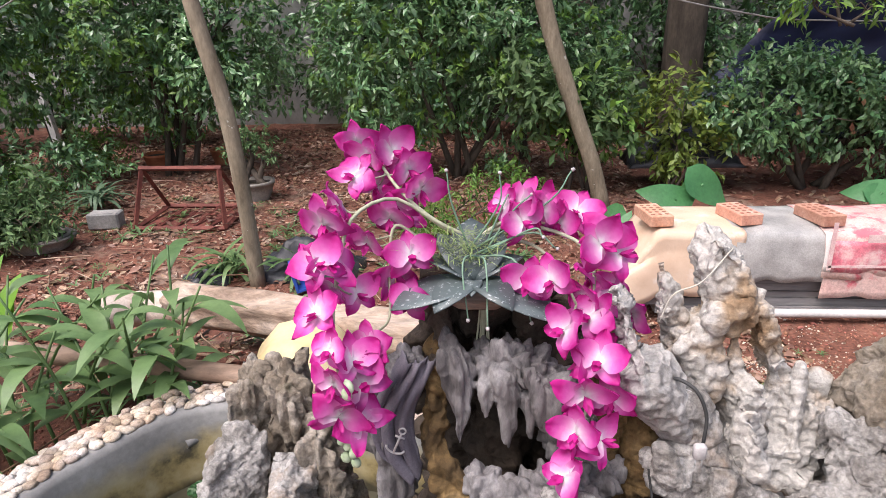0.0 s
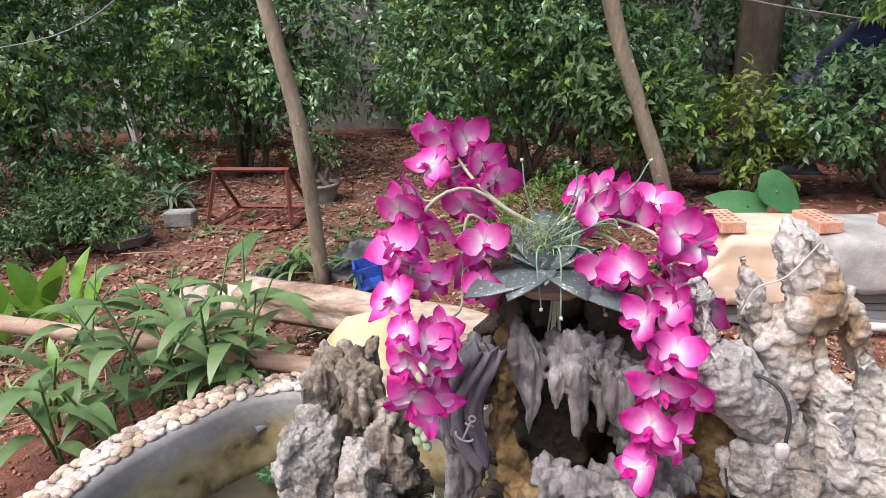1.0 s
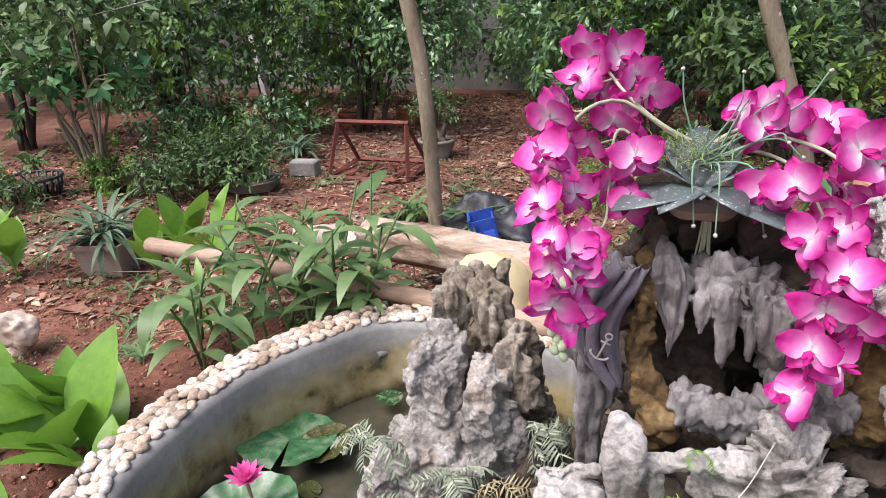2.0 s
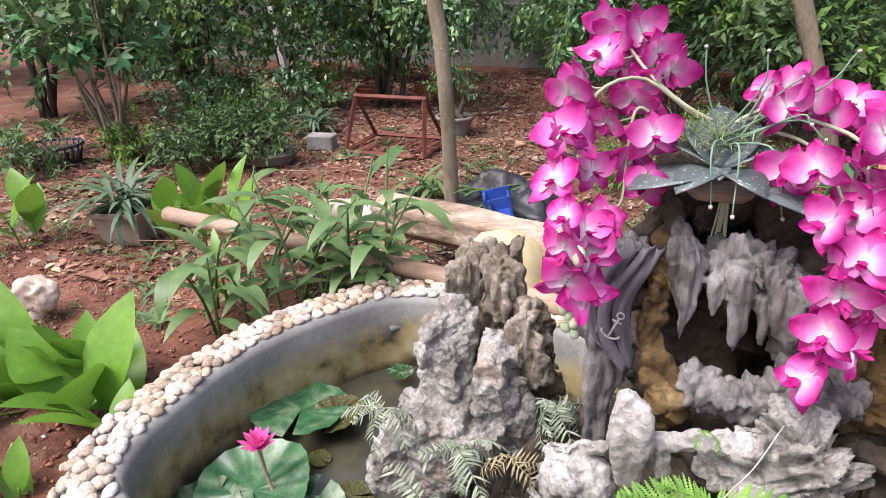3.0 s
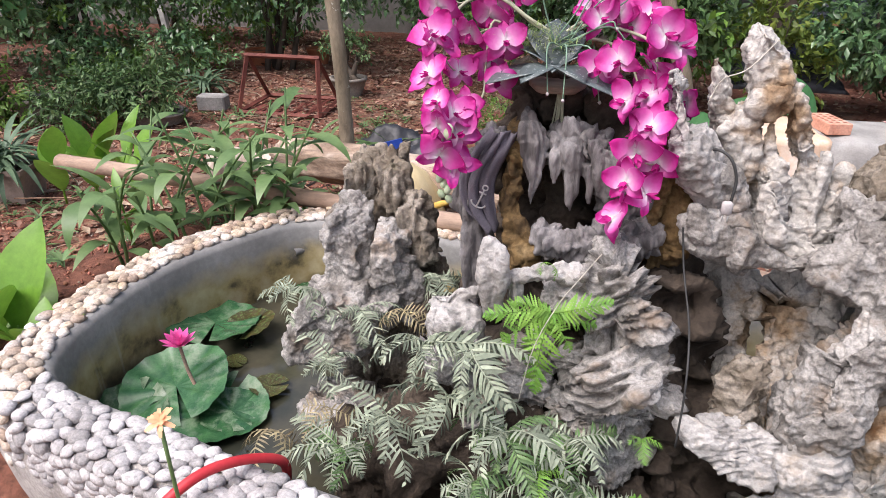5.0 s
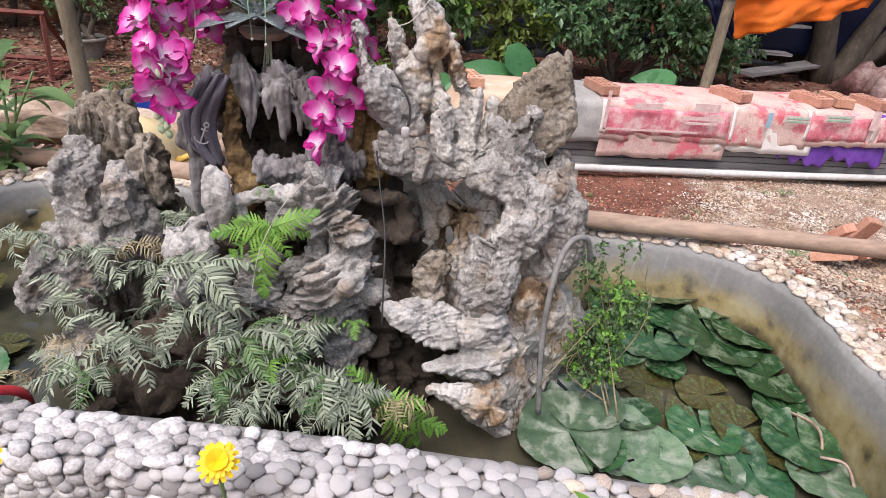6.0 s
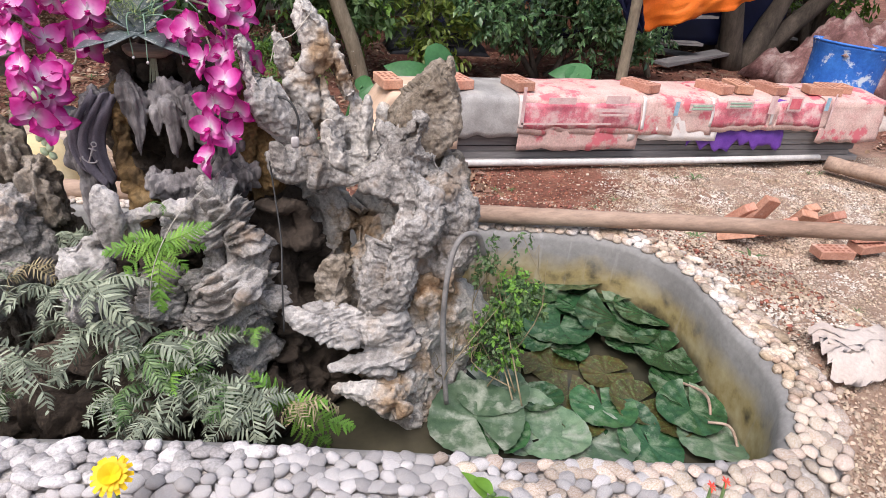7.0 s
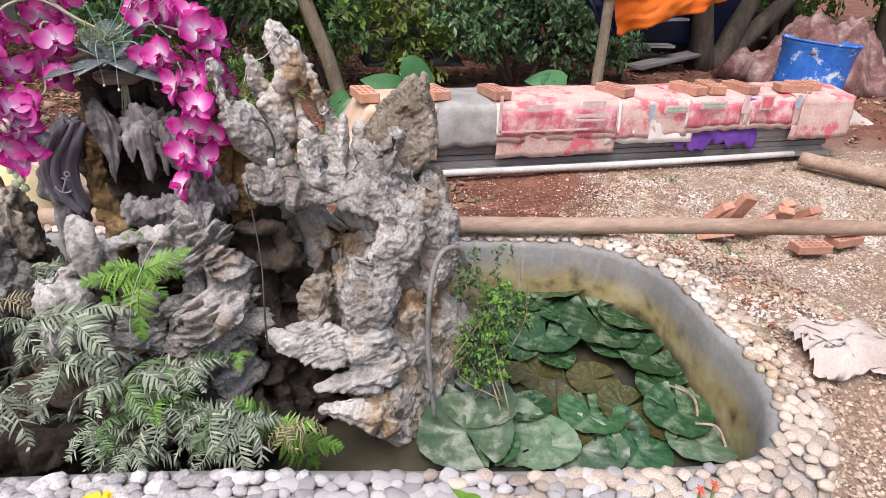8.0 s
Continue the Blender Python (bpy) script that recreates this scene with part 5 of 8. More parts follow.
t1 = bare_trunk("slender_tree", [(-1.20, 3.5, -0.02), (-1.21, 3.5, 0.4), (-1.25, 3.5, 1.04), (-1.36, 3.5, 1.62), (-1.5, 3.5, 2.6), (-1.55, 3.5, 3.6)], 0.046, 0.04, "bark", "slender pale-barked tree with whitish lichen spots")
t2 = bare_trunk("slender_tree", [(1.10, 5.2, -0.02), (0.98, 5.2, 0.4), (0.8, 5.2, 0.88), (0.56, 5.2, 1.62), (0.4, 5.2, 2.6), (0.3, 5.2, 4)], 0.066, 0.06, "bark", "leaning pale-barked tree by the hedge", 1)
bare_trunk("far_tree", [(1.25, 7.6, -0.02), (1.2, 7.6, 1.0), (1.1, 7.6, 3.5)], 0.13, 0.10, "bark_dark", "grey far trunk in the wood", 2)
bare_trunk("far_tree", [(0.55, 7.2, -0.02), (0.5, 7.2, 1.0), (0.5, 7.2, 3.5)], 0.05, 0.04, "bark_dark", "thin dark trunk in the wood", 3)
bare_trunk("palm_tree", [(2.4, 8.0, -0.02), (2.42, 8.0, 1.5), (2.45, 8.0, 4)], 0.24, 0.22, "bark_dark", "shaggy dark palm trunk", 4)
back = piece("wall_north", *box(-14, 4, 10.0, 10.2, 0, 1.9), "wall_far", smooth=False)
tagged(back, "grey rendered boundary wall behind the trees", "wall", kind="structure")


# ---- artificial orchids in the old stump ----
def petal(length, width, cup, turn_deg, tip=0.0, cols=4, rows=7, lift=0.0, base=0.12):
    """A round petal from the heart outwards; reach runs from 0 at the heart to 1 at the edge."""
    v, reach, f = [], [], []
    for j in range(rows + 1):
        s = math.sin(math.pi / 2 * j / rows) ** 0.9
        w = width / 2 * max(0.0, math.sin(math.pi * min(1, s ** 0.85 * 0.985 + 0.015))) ** 0.55
        w = max(w, width * base / 2 * (1 - s))
        for i in range(cols + 1):
            u = i / cols * 2 - 1
            x, y = u * w, s * length * (1 - 0.06 * u * u)
            z = lift + cup * (s * s) * length - tip * s ** 4 * length + 0.18 * w * u * u + 0.0025 * math.sin(5 * u + 7 * s)
            v.append((x, y, z))
            reach.append(max(s, 0.35 * s + 0.65 * abs(u) * s))
    for j in range(rows):
        for i in range(cols):
            k = j * (cols + 1) + i
            f.append((k, k + 1, k + cols + 2, k + cols + 1))
    return np.array(v) @ turn(0, 0, radians(turn_deg)).T, f, reach


def flower_mesh(seed):
    r = random.Random(seed)
    chunks, reach = [], []
    for deg in (0, 132, -132):
        v, f, q = petal(0.043 * r.uniform(0.9, 1.1), 0.027, r.uniform(-0.3, 0.6), deg + r.uniform(-8, 8), r.uniform(0, 0.3), lift=-0.003)
        chunks.append((v, f))
        reach += q
    for deg in (72, -72):
        v, f, q = petal(0.042 * r.uniform(0.93, 1.1), 0.042, r.uniform(-0.2, 0.8), deg + r.uniform(-8, 8), r.uniform(0, 0.35))
        chunks.append((v, f))
        reach += q
    v, f = join(chunks)
    me = mesh_of("flower", v, f, "petal")
    at = me.attributes.new("reach", "FLOAT", "POINT")
    at.data.foreach_set("value", reach)
    lv = []
    lq = []
    for deg, L, w, c in ((180, 0.018, 0.014, 0.9), (150, 0.010, 0.008, 1.6), (210, 0.010, 0.008, 1.6)):
        v, f, q = petal(L, w, c, deg, lift=0.004, rows=3, cols=2)
        lv.append((v, f))
        lq += [0.75 + 0.3 * x for x in q]
    v, f = join(lv)
    lip = mesh_of("lip", v, f, "petal")
    at = lip.attributes.new("reach", "FLOAT", "POINT")
    at.data.foreach_set("value", lq)
    return me, lip


FLOWERS = [flower_mesh(s) for s in range(6)]
BUD = mesh_of("bud", *lathe([(0.0005, -0.009), (0.005, -0.006), (0.0068, 0.0), (0.0055, 0.006), (0.001, 0.011)], 8), "bud")


def spray(blooms, stems, label, seed, eye):
    rr = random.Random(seed)
    s = root("orchid_spray", label, "artificial flower", blooms[0], "orchid sprays")
    base = np.array(blooms[0])
    for knots, rad in stems:
        p = smooth_path(knots, 26)
        v, f = tube(p - base, np.linspace(rad, rad * 0.6, 26), 7)
        piece("stem", v, f, "stem_plastic", s)
    allp = np.vstack([smooth_path(k, 60) for k, _ in stems])
    more = [tuple(np.array(b) + np.array((rr.uniform(-0.03, 0.03), rr.uniform(0.015, 0.04), rr.uniform(-0.025, 0.025)))) for b in blooms[::3]]
    for b in list(blooms) + more:
        b = np.array(b)
        near = allp[np.argmin(np.linalg.norm(allp - b, axis=1))]
        d = np.array(eye) - b
        d /= np.linalg.norm(d)
        side = (b - near)
        side /= np.linalg.norm(side) + 1e-6
        face = Vector(d + 0.45 * side + np.array((rr.uniform(-0.95, 0.95), rr.uniform(-0.3, 0.3), rr.uniform(-0.9, 0.6))))
        q = face.to_track_quat("Z", "Y")
        m = Matrix.Translation(b - base) @ q.to_matrix().to_4x4() @ pose(0, 0, 0, 0, 0, rr.uniform(-40, 40)) @ Matrix.Scale(rr.uniform(0.76, 1.0), 4)
        me, lip = rr.choice(FLOWERS)
        fl = new("flower", me)
        fl.parent = s
        fl.matrix_local = m
        l = new("lip", lip)
        l.parent = fl
        back = b - d * 0.006
        v, f = tube(smooth_path([near, (near + back) / 2 - np.array((0, 0, 0.006)), back], 6) - base, 0.0016, 5)
        piece("pedicel", v, f, "stem_plastic", s)
    return s


LEFT = [(-0.006, 1.060, 1.284), (0.028, 1.090, 1.284), (-0.018, 1.020, 1.262), (0.053, 1.070, 1.260), (0.076, 1.030, 1.239), (0.004, 1.060, 1.236),
        (0.036, 1.040, 1.215), (-0.032, 0.970, 1.234), (-0.043, 0.920, 1.222), (0.002, 0.980, 1.174), (0.030, 1.020, 1.199), (0.068, 0.950, 1.166), (-0.044, 0.875, 1.181),
        (-0.007, 0.930, 1.116), (0.062, 0.940, 1.102), (0.042, 0.970, 1.130), (-0.043, 0.850, 1.124), (-0.031, 0.900, 1.138), (-0.020, 0.815, 1.090), (0.019, 0.860, 1.073), (-0.015, 0.800, 1.052),
        (0.013, 0.830, 1.034), (-0.012, 0.800, 1.005), (0.012, 0.820, 0.986)]
RIGHT = [(0.223, 1.000, 1.227), (0.253, 1.010, 1.213), (0.302, 1.030, 1.204), (0.222, 0.980, 1.205), (0.277, 1.020, 1.190), (0.256, 0.900, 1.151), (0.321, 0.930, 1.190), (0.350, 0.950, 1.168),
         (0.314, 0.950, 1.135), (0.229, 0.930, 1.135), (0.341, 0.940, 1.114), (0.273, 0.870, 1.094), (0.309, 0.900, 1.099), (0.314, 0.850, 1.061), (0.373, 0.940, 1.085), (0.297, 0.870, 1.049), (0.296, 0.830, 1.024),
         (0.334, 0.860, 1.001), (0.285, 0.810, 0.983), (0.319, 0.830, 0.957), (0.272, 0.800, 0.922)]
HEART = (0.155, 1.000, 1.171)
spray(LEFT, [([HEART, (0.114, 1.000, 1.188), (0.043, 1.000, 1.233), (-0.009, 0.950, 1.221), (-0.024, 0.910, 1.166), (-0.027, 0.870, 1.111), (-0.013, 0.820, 1.056), (-0.007, 0.810, 0.979)], 0.0032),
             ([HEART, (0.098, 1.000, 1.201), (0.052, 1.020, 1.234), (0.019, 1.060, 1.262), (0.003, 1.080, 1.280)], 0.0035),
             ([HEART, (0.089, 1.000, 1.167), (0.041, 1.000, 1.193), (0.034, 0.970, 1.143), (0.035, 0.940, 1.077), (0.022, 0.900, 1.071)], 0.003)],
      "cascading magenta and white artificial orchid spray", 1, (0.18, 0.1, 1.45))
spray(RIGHT, [([HEART, (0.203, 1.000, 1.192), (0.268, 1.000, 1.184), (0.314, 0.960, 1.164), (0.315, 0.920, 1.106), (0.304, 0.870, 1.049), (0.299, 0.840, 0.983), (0.278, 0.820, 0.928)], 0.0032),
              ([HEART, (0.203, 1.000, 1.201), (0.252, 1.010, 1.193), (0.304, 1.040, 1.192)], 0.003),
              ([HEART, (0.228, 1.000, 1.167), (0.267, 0.940, 1.155), (0.290, 0.900, 1.116)], 0.003)],
      "second magenta artificial orchid spray hanging over the rock", 2, (0.18, 0.1, 1.45))
for at, nb in (((-0.008, 0.810, 0.971), 6), ((-0.008, 0.790, 1.051), 2)):
    bl = root("orchid_buds", "pale green plastic orchid buds at the spray's tip", "flower bud", at, "orchid buds")
    rr = random.Random(nb)
    for i in range(nb):
        b = new("bud", BUD)
        b.parent = bl
        b.matrix_local = pose(rr.uniform(-0.006, 0.014), rr.uniform(-0.006, 0.006), -0.009 * i, rr.uniform(-40, 40), rr.uniform(-40, 40), 0)

# plastic rosette, cut wood slice and sprigs
rosette = root("plastic_rosette", "dusty grey-green plastic leaf rosette at the flowers' foot", "artificial plant", HEART)
hb = np.array(HEART)
for deg, L, W, bend, pitch in [(203, 0.125, 0.085, 0.25, -0.05), (334, 0.135, 0.085, 0.3, -0.1), (236, 0.095, 0.055, 0.9, 0.35), (304, 0.095, 0.052, 0.8, 0.35), (268, 0.06, 0.026, 1.0, 0.6), (95, 0.10, 0.07, 0.5, 1.1), (55, 0.09, 0.06, 0.5, 0.95), (140, 0.09, 0.06, 0.5, 0.95), (20, 0.08, 0.05, 0.6, 0.7), (165, 0.085, 0.05, 0.6, 0.7)]:
    v, f = blade(L, W, bend, 7, 0.15, (0.25, 0.7, 0.95, 1.0, 0.9, 0.6, 0.0))
    v = v @ turn(pitch, 0, 0).T @ turn(0, 0, radians(deg - 90)).T + np.array((0.0, -0.045, -0.045))
    ob = piece("leaf", v, f, "plastic_leaf", rosette)
    ob.modifiers.new("thick", "SOLIDIFY").thickness = 0.0015
rr = random.Random(9)
rq = np.random.default_rng(9)
for tip in [(0.118, 0.980, 1.277), (0.190, 0.980, 1.273), (0.289, 1.000, 1.272), (0.148, 0.900, 1.093), (0.174, 0.890, 1.086), (0.233, 0.920, 1.080), (0.207, 1.020, 1.241), (0.233, 0.980, 1.243), (0.268, 0.960, 1.172), (0.248, 0.950, 1.192)]:
    e = np.array(tip) - hb
    p = smooth_path([(rr.uniform(-0.022, 0.022), -0.02, -0.02), e * np.array((0.75, 0.6, 0.35)) + np.array((rr.uniform(-0.01, 0.01), -0.01, 0.022)), e], 12)
    v, f = tube(p, np.linspace(0.0017, 0.0011, 12), 6)
    sp = piece("sprig", v, f, "plastic_grass", rosette, "thin green sprig with a white tip")
    v, f = tube([e, e * 1.03], [0.003, 0.0022], 6)
    piece("sprig_tip", v, f, "print_pale", sp)
fuzz = blade(1.0, 0.05, 0.9, 3, 0.1, (0.6, 1.0, 0.7, 0.0))
n = 460
az, el = rq.uniform(0, 2 * np.pi, n), rq.uniform(0.1, 1.2, n)
rots = np.array([turn(0, 0, a) @ turn(b, 0, 0) for a, b in zip(az, el)])
v, f = scattered(fuzz, rq.normal(0, 1, (n, 3)) * np.array((0.030, 0.014, 0.014)) + np.array((-0.020, -0.03, -0.005)), rots, rq.uniform(0.014, 0.032, n))
piece("fine_grass", v, f, "plastic_moss", rosette, "fine olive-green plastic grass")
sv, sf = lathe([(0.0, -0.008), (0.044, -0.008), (0.050, -0.003), (0.050, 0.003), (0.045, 0.006), (0.0, 0.006)], 26)
sv = sv * (1 + 0.06 * np.sin(np.arctan2(sv[:, 1], sv[:, 0]) * 5))[:, None] * np.array((1, 0.7, 1))
slice_ = piece("wood_slice", sv @ turn(radians(8), 0, 0).T + np.array((0.160, 0.985, 1.092)), sf, "drift_wood")
tagged(slice_, "pinkish cut wood slice under the plastic rosette", "wood")
stalks = root("stalk_bundle", "bundle of green plastic stalks in the hollow stump", "artificial plant", (0.170, 0.970, 1.016))
for i in range(7):
    x = rr.uniform(-0.014, 0.014)
    v, f = tube(smooth_path([(x * 0.5, 0.01, 0.08), (x, 0, 0.02), (x * 1.6 + rr.uniform(-0.01, 0.01), -0.005, -0.055)], 8), 0.0016, 5)
    piece("stalk", v, f, "stem_plastic", stalks)


# ---- cloth with a printed anchor, hung on the root ----
def hung_cloth():
    prof = smooth_path([(0.075, 0.915, 1.018), (0.055, 0.902, 0.985), (0.037, 0.898, 0.93), (0.043, 0.888, 0.875), (0.062, 0.884, 0.84)], 26)
    nx = 22
    verts, faces = [], []
    for j, p in enumerate(prof):
        s = j / 25
        half = 0.024 + 0.007 * math.sin(3 * s) - 0.016 * max(0, s - 0.75) * 4
        for i in range(nx):
            u = i / (nx - 1) * 2 - 1
            fold = 0.0085 * math.sin(9 * u + 3 * s + 1.5 * math.sin(4 * s)) + 0.004 * math.sin(21 * u - 9 * s)
            verts.append((p[0] + half * u + 0.004 * math.sin(8 * s), p[1] + 0.022 * u * u - fold, p[2] + 0.004 * math.sin(6 * u)))
    for j in range(25):
        for i in range(nx - 1):
            k = j * nx + i
            faces.append((k, k + 1, k + nx + 1, k + nx))
    ob = piece("hung_cloth", verts, faces, "cloth_grey")
    ob.modifiers.new("thick", "SOLIDIFY").thickness = 0.0025
    return tagged(ob, "grey-violet rag draped over the weathered root", "cloth")


cloth = hung_cloth()
c0 = np.array((0.046, 0.884, 0.905))
ring = [(0.006 * math.cos(a), 0, 0.026 + 0.006 * math.sin(a)) for a in np.linspace(0, 2 * math.pi, 13)]
hook = [(0.017 * math.sin(a), 0, -0.012 - 0.012 * math.cos(a)) for a in np.linspace(-1.5, 1.5, 11)]
av, af = join([tube(np.array(ring), 0.0018, 5), tube([(0, 0, 0.020), (0, 0, -0.024)], 0.0022, 5), tube([(-0.009, 0, 0.012), (0.009, 0, 0.012)], 0.002, 5), tube(np.array(hook), 0.0023, 5)])
piece("printed_motif", av * 0.8 @ turn(0, radians(22), 0).T + c0, af, "print_pale", cloth, "pale printed motif")


# ---- ferns ----
def frond_mesh(name, mat, pairs, pinna, width, droop, seed, toothed=False):
    r = random.Random(seed)
    spine = []
    y = zc = 0.0
    for i in range(pairs + 1):
        s = i / pairs
        a = 0.55 - droop * s
        if i:
            y += math.cos(a) / pairs
            zc += math.sin(a) / pairs
        spine.append((0.02 * math.sin(4 * s + seed), y, zc))
    chunks = []
    for i in range(1, pairs + 1):
        s = i / pairs
        L = pinna * (math.sin(math.pi * (0.14 + 0.82 * s)) ** 0.8 if s < 1 else 0.2) * r.uniform(0.85, 1.1)
        a = 0.55 - droop * s
        for sd in (-1, 1):
            if r.random() < 0.07:
                continue
            if toothed:
                v, f = blade(L * r.uniform(0.85, 1.1), width * r.uniform(0.9, 1.25), r.uniform(0.2, 0.7), 14, 0.2, (0.5, 1.1, 0.35, 1.05, 0.33, 1.0, 0.3, 0.9, 0.28, 0.75, 0.24, 0.55, 0.18, 0.3, 0.0))
            else:
                v, f = blade(L * r.uniform(0.8, 1.1), width * r.uniform(0.75, 1.2), r.uniform(0.2, 0.8), 3, 0.2, (0.7, 1.0, 0.75, 0.0))
            v = v @ turn(r.uniform(-0.2, 0.1), r.uniform(-0.6, 0.6), sd * -(1.25 - 0.4 * s + r.uniform(-0.2, 0.15))).T @ turn(a * 0.7, 0, 0).T + np.array(spine[i])
            chunks.append((v, f))
    tv, tf = tube(np.array(spine), np.linspace(0.012, 0.004, pairs + 1), 4)
    v, f = join(chunks)
    # the rachis as quads only
    return mesh_of(name, *join([(v, f), (tv, tf[:-2])]), mat)


FROND = {}
for key, mat, pairs, pin, wd, dr in (("green", "fern_green", 15, 0.38, 0.046, 1.7), ("dusty", "fern_dusty", 15, 0.30, 0.040, 1.5), ("soft", "leaf_ginger", 16, 0.29, 0.038, 1.7), ("dry", "fern_dry", 10, 0.34, 0.040, 1.6), ("star", "fern_green", 15, 0.30, 0.062, 0.75)):
    FROND[key] = [frond_mesh("frond", mat, pairs, pin, wd, dr + 0.3 * k, k, key in ("star", "green")) for k in range(4)]


def fern(at, kind, count, size, label, seed, face=-90, spread=120, lift=0.0):
    r = random.Random(seed)
    fr = root("fern", label, "fern", at, "ferns on the rockwork")
    for i in range(count):
        ob = new("frond", r.choice(FROND[kind]))
        ob.parent = fr
        deg = face + (i / max(1, count - 1) - 0.5) * 2 * spread + r.uniform(-14, 14)
        s = size * 0.72 * r.uniform(0.6, 1.15)
        ob.matrix_local = pose(0, 0, 0, 0, 0, deg - 90) @ pose(0, 0, 0, lift + r.uniform(-30, 24), r.uniform(-50, 50), 0) @ Matrix.Scale(s, 4)
    return fr


GREEN, DUSTY, DRY = "fresh light green fern growing on the rock", "dust-covered grey-green fern at the rock's foot", "dried straw-coloured fern among the others"
def splayed_fern(at, kind, rays, label):
    """A fern whose fronds lie out in the given directions over a steep rock face."""
    fr = root("fern", label, "fern", at, "ferns on the rockwork")
    for k, (dx, dy, dz, size) in enumerate(rays):
        y = Vector((dx, dy, dz)).normalized()
        zz = Vector((0.1 * (-1) ** k, -0.75, 0.65))
        x = y.cross(zz).normalized()
        zz = x.cross(y)
        ob = new("frond", FROND[kind][k % 3])
        ob.parent = fr
        ob.matrix_local = Matrix((x, y, zz)).transposed().to_4x4() @ pose(0, 0, 0, -12) @ Matrix.Scale(size, 4)
    return fr


splayed_fern((0.192, 0.715, 0.785), "star", [(-1, -0.15, -0.05, 0.108), (-0.85, -0.25, -0.5, 0.108), (-0.5, -0.3, -0.85, 0.094), (-0.15, -0.35, -1.0, 0.137), (0.45, -0.3, -0.6, 0.072), (0.95, -0.2, 0.0, 0.079), (0.75, -0.2, 0.4, 0.101), (-0.75, -0.2, 0.35, 0.072)], GREEN)
splayed_fern((0.40, 0.59, 0.47), "star", [(0.9, -0.3, -0.3, 0.15), (0.6, -0.3, -0.7, 0.15), (-0.2, -0.3, 0.6, 0.12), (0.4, -0.4, 0.3, 0.12), (-0.6, -0.3, 0.1, 0.10)], GREEN)
fern((0.349, 0.640, 0.623), "green", 3, 0.06, GREEN, 3, -90, 60, 10)
fern((0.206, 0.600, 0.568), "green", 3, 0.09, GREEN, 4, -90, 90)
fern((0.180, 0.770, 0.846), "green", 2, 0.05, GREEN, 5, -90, 40)
for i, (at, c, s) in enumerate([((0.067, 0.720, 0.698), 6, 0.17), ((-0.018, 0.720, 0.692), 6, 0.15), ((0.035, 0.660, 0.635), 6, 0.17), ((-0.067, 0.640, 0.591), 6, 0.16), ((0.141, 0.640, 0.595), 7, 0.16),
                                ((0.208, 0.580, 0.559), 6, 0.15), ((0.098, 0.580, 0.537), 6, 0.14), ((0.298, 0.570, 0.549), 6, 0.15), ((0.348, 0.550, 0.533), 5, 0.14), ((0.244, 0.640, 0.602), 5, 0.13),
                                ((-0.167, 0.820, 0.676), 5, 0.15), ((-0.321, 0.860, 0.684), 5, 0.13), ((-0.212, 0.760, 0.603), 5, 0.13), ((-0.043, 0.950, 0.699), 5, 0.13), ((-0.016, 1.000, 0.663), 4, 0.14),
                                ((0.153, 0.540, 0.513), 5, 0.12), ((-0.150, 0.620, 0.523), 5, 0.13), ((0.281, 0.530, 0.508), 5, 0.12)]):
    if i in (4, 6, 7, 9, 16):
        fern(at, "soft", c + 1, s, "green fern with thin fronds at the rock's foot", 30 + i, -90, 110, 4)
    fern(at, "dusty", c + 2, s * 1.2, DUSTY, 50 + i, -90, 110, 4)
for i, (at, c, s) in enumerate([((0.430, 0.530, 0.521), 5, 0.15), ((-0.189, 0.680, 0.553), 4, 0.14), ((0.148, 0.500, 0.448), 3, 0.12), ((-0.080, 0.800, 0.705), 4, 0.12), ((-0.298, 0.660, 0.492), 4, 0.13)]):
    fern(at, "dry", c, s, DRY, 60 + i, -80, 80)

# the weed with tiny leaves by the hose
shrub("pond_weed", (0.865, 0.700, 0.398), [(0.02, 0.02, 0.09, 0.06, 0.05, 0.09), (0.06, 0.04, 0.20, 0.07, 0.05, 0.08), (-0.02, 0.03, 0.30, 0.022, 0.022, 0.08), (0.07, 0.05, 0.33, 0.018, 0.018, 0.08), (0.12, 0.03, 0.17, 0.03, 0.02, 0.03)], 2600, 0.0115, "leaf_soft",
      "straggling small-leaved weed growing out of the rock", "weed", 77, 9, 0.0022, "fern_dry", extra=("fern_green", 1100), width=0.6)


# ---- water lilies ----
def pad_mesh(seed, mat):
    r = random.Random(seed)
    n = 60
    verts, faces = [(0, 0, 0.0)], []
    rings = 5
    gap = 0.10
    ph = r.uniform(0, 6)
    for k in range(1, rings + 1):
        s = k / rings
        for i in range(n):
            a = gap + (2 * math.pi - 2 * gap) * i / (n - 1)
            rad = s * (1 + 0.03 * math.sin(4 * a + ph) + (0.018 * (i % 2) if k == rings else 0))
            z = 0.04 * s * s * math.sin(2 * a + ph) + 0.018 * s * math.sin(5 * a + ph) + 0.09 * s ** 3 * (1 + 0.9 * math.sin(a + 2 * ph)) + 0.022 * s * math.sin(13 * a)
            verts.append((rad * math.cos(a), rad * math.sin(a), z))
    for i in range(n - 1):
        faces.append((0, 1 + i, 2 + i))
    for k in range(rings - 1):
        for i in range(n - 1):
            a = 1 + k * n + i
            faces.append((a, a + n, a + n + 1, a + 1))
    return mesh_of("leaf_blade", verts, faces, mat)


PADS = {m: [pad_mesh(i, m) for i in range(4)] for m in ("lily_pad", "lily_old", "lily_dusty")}


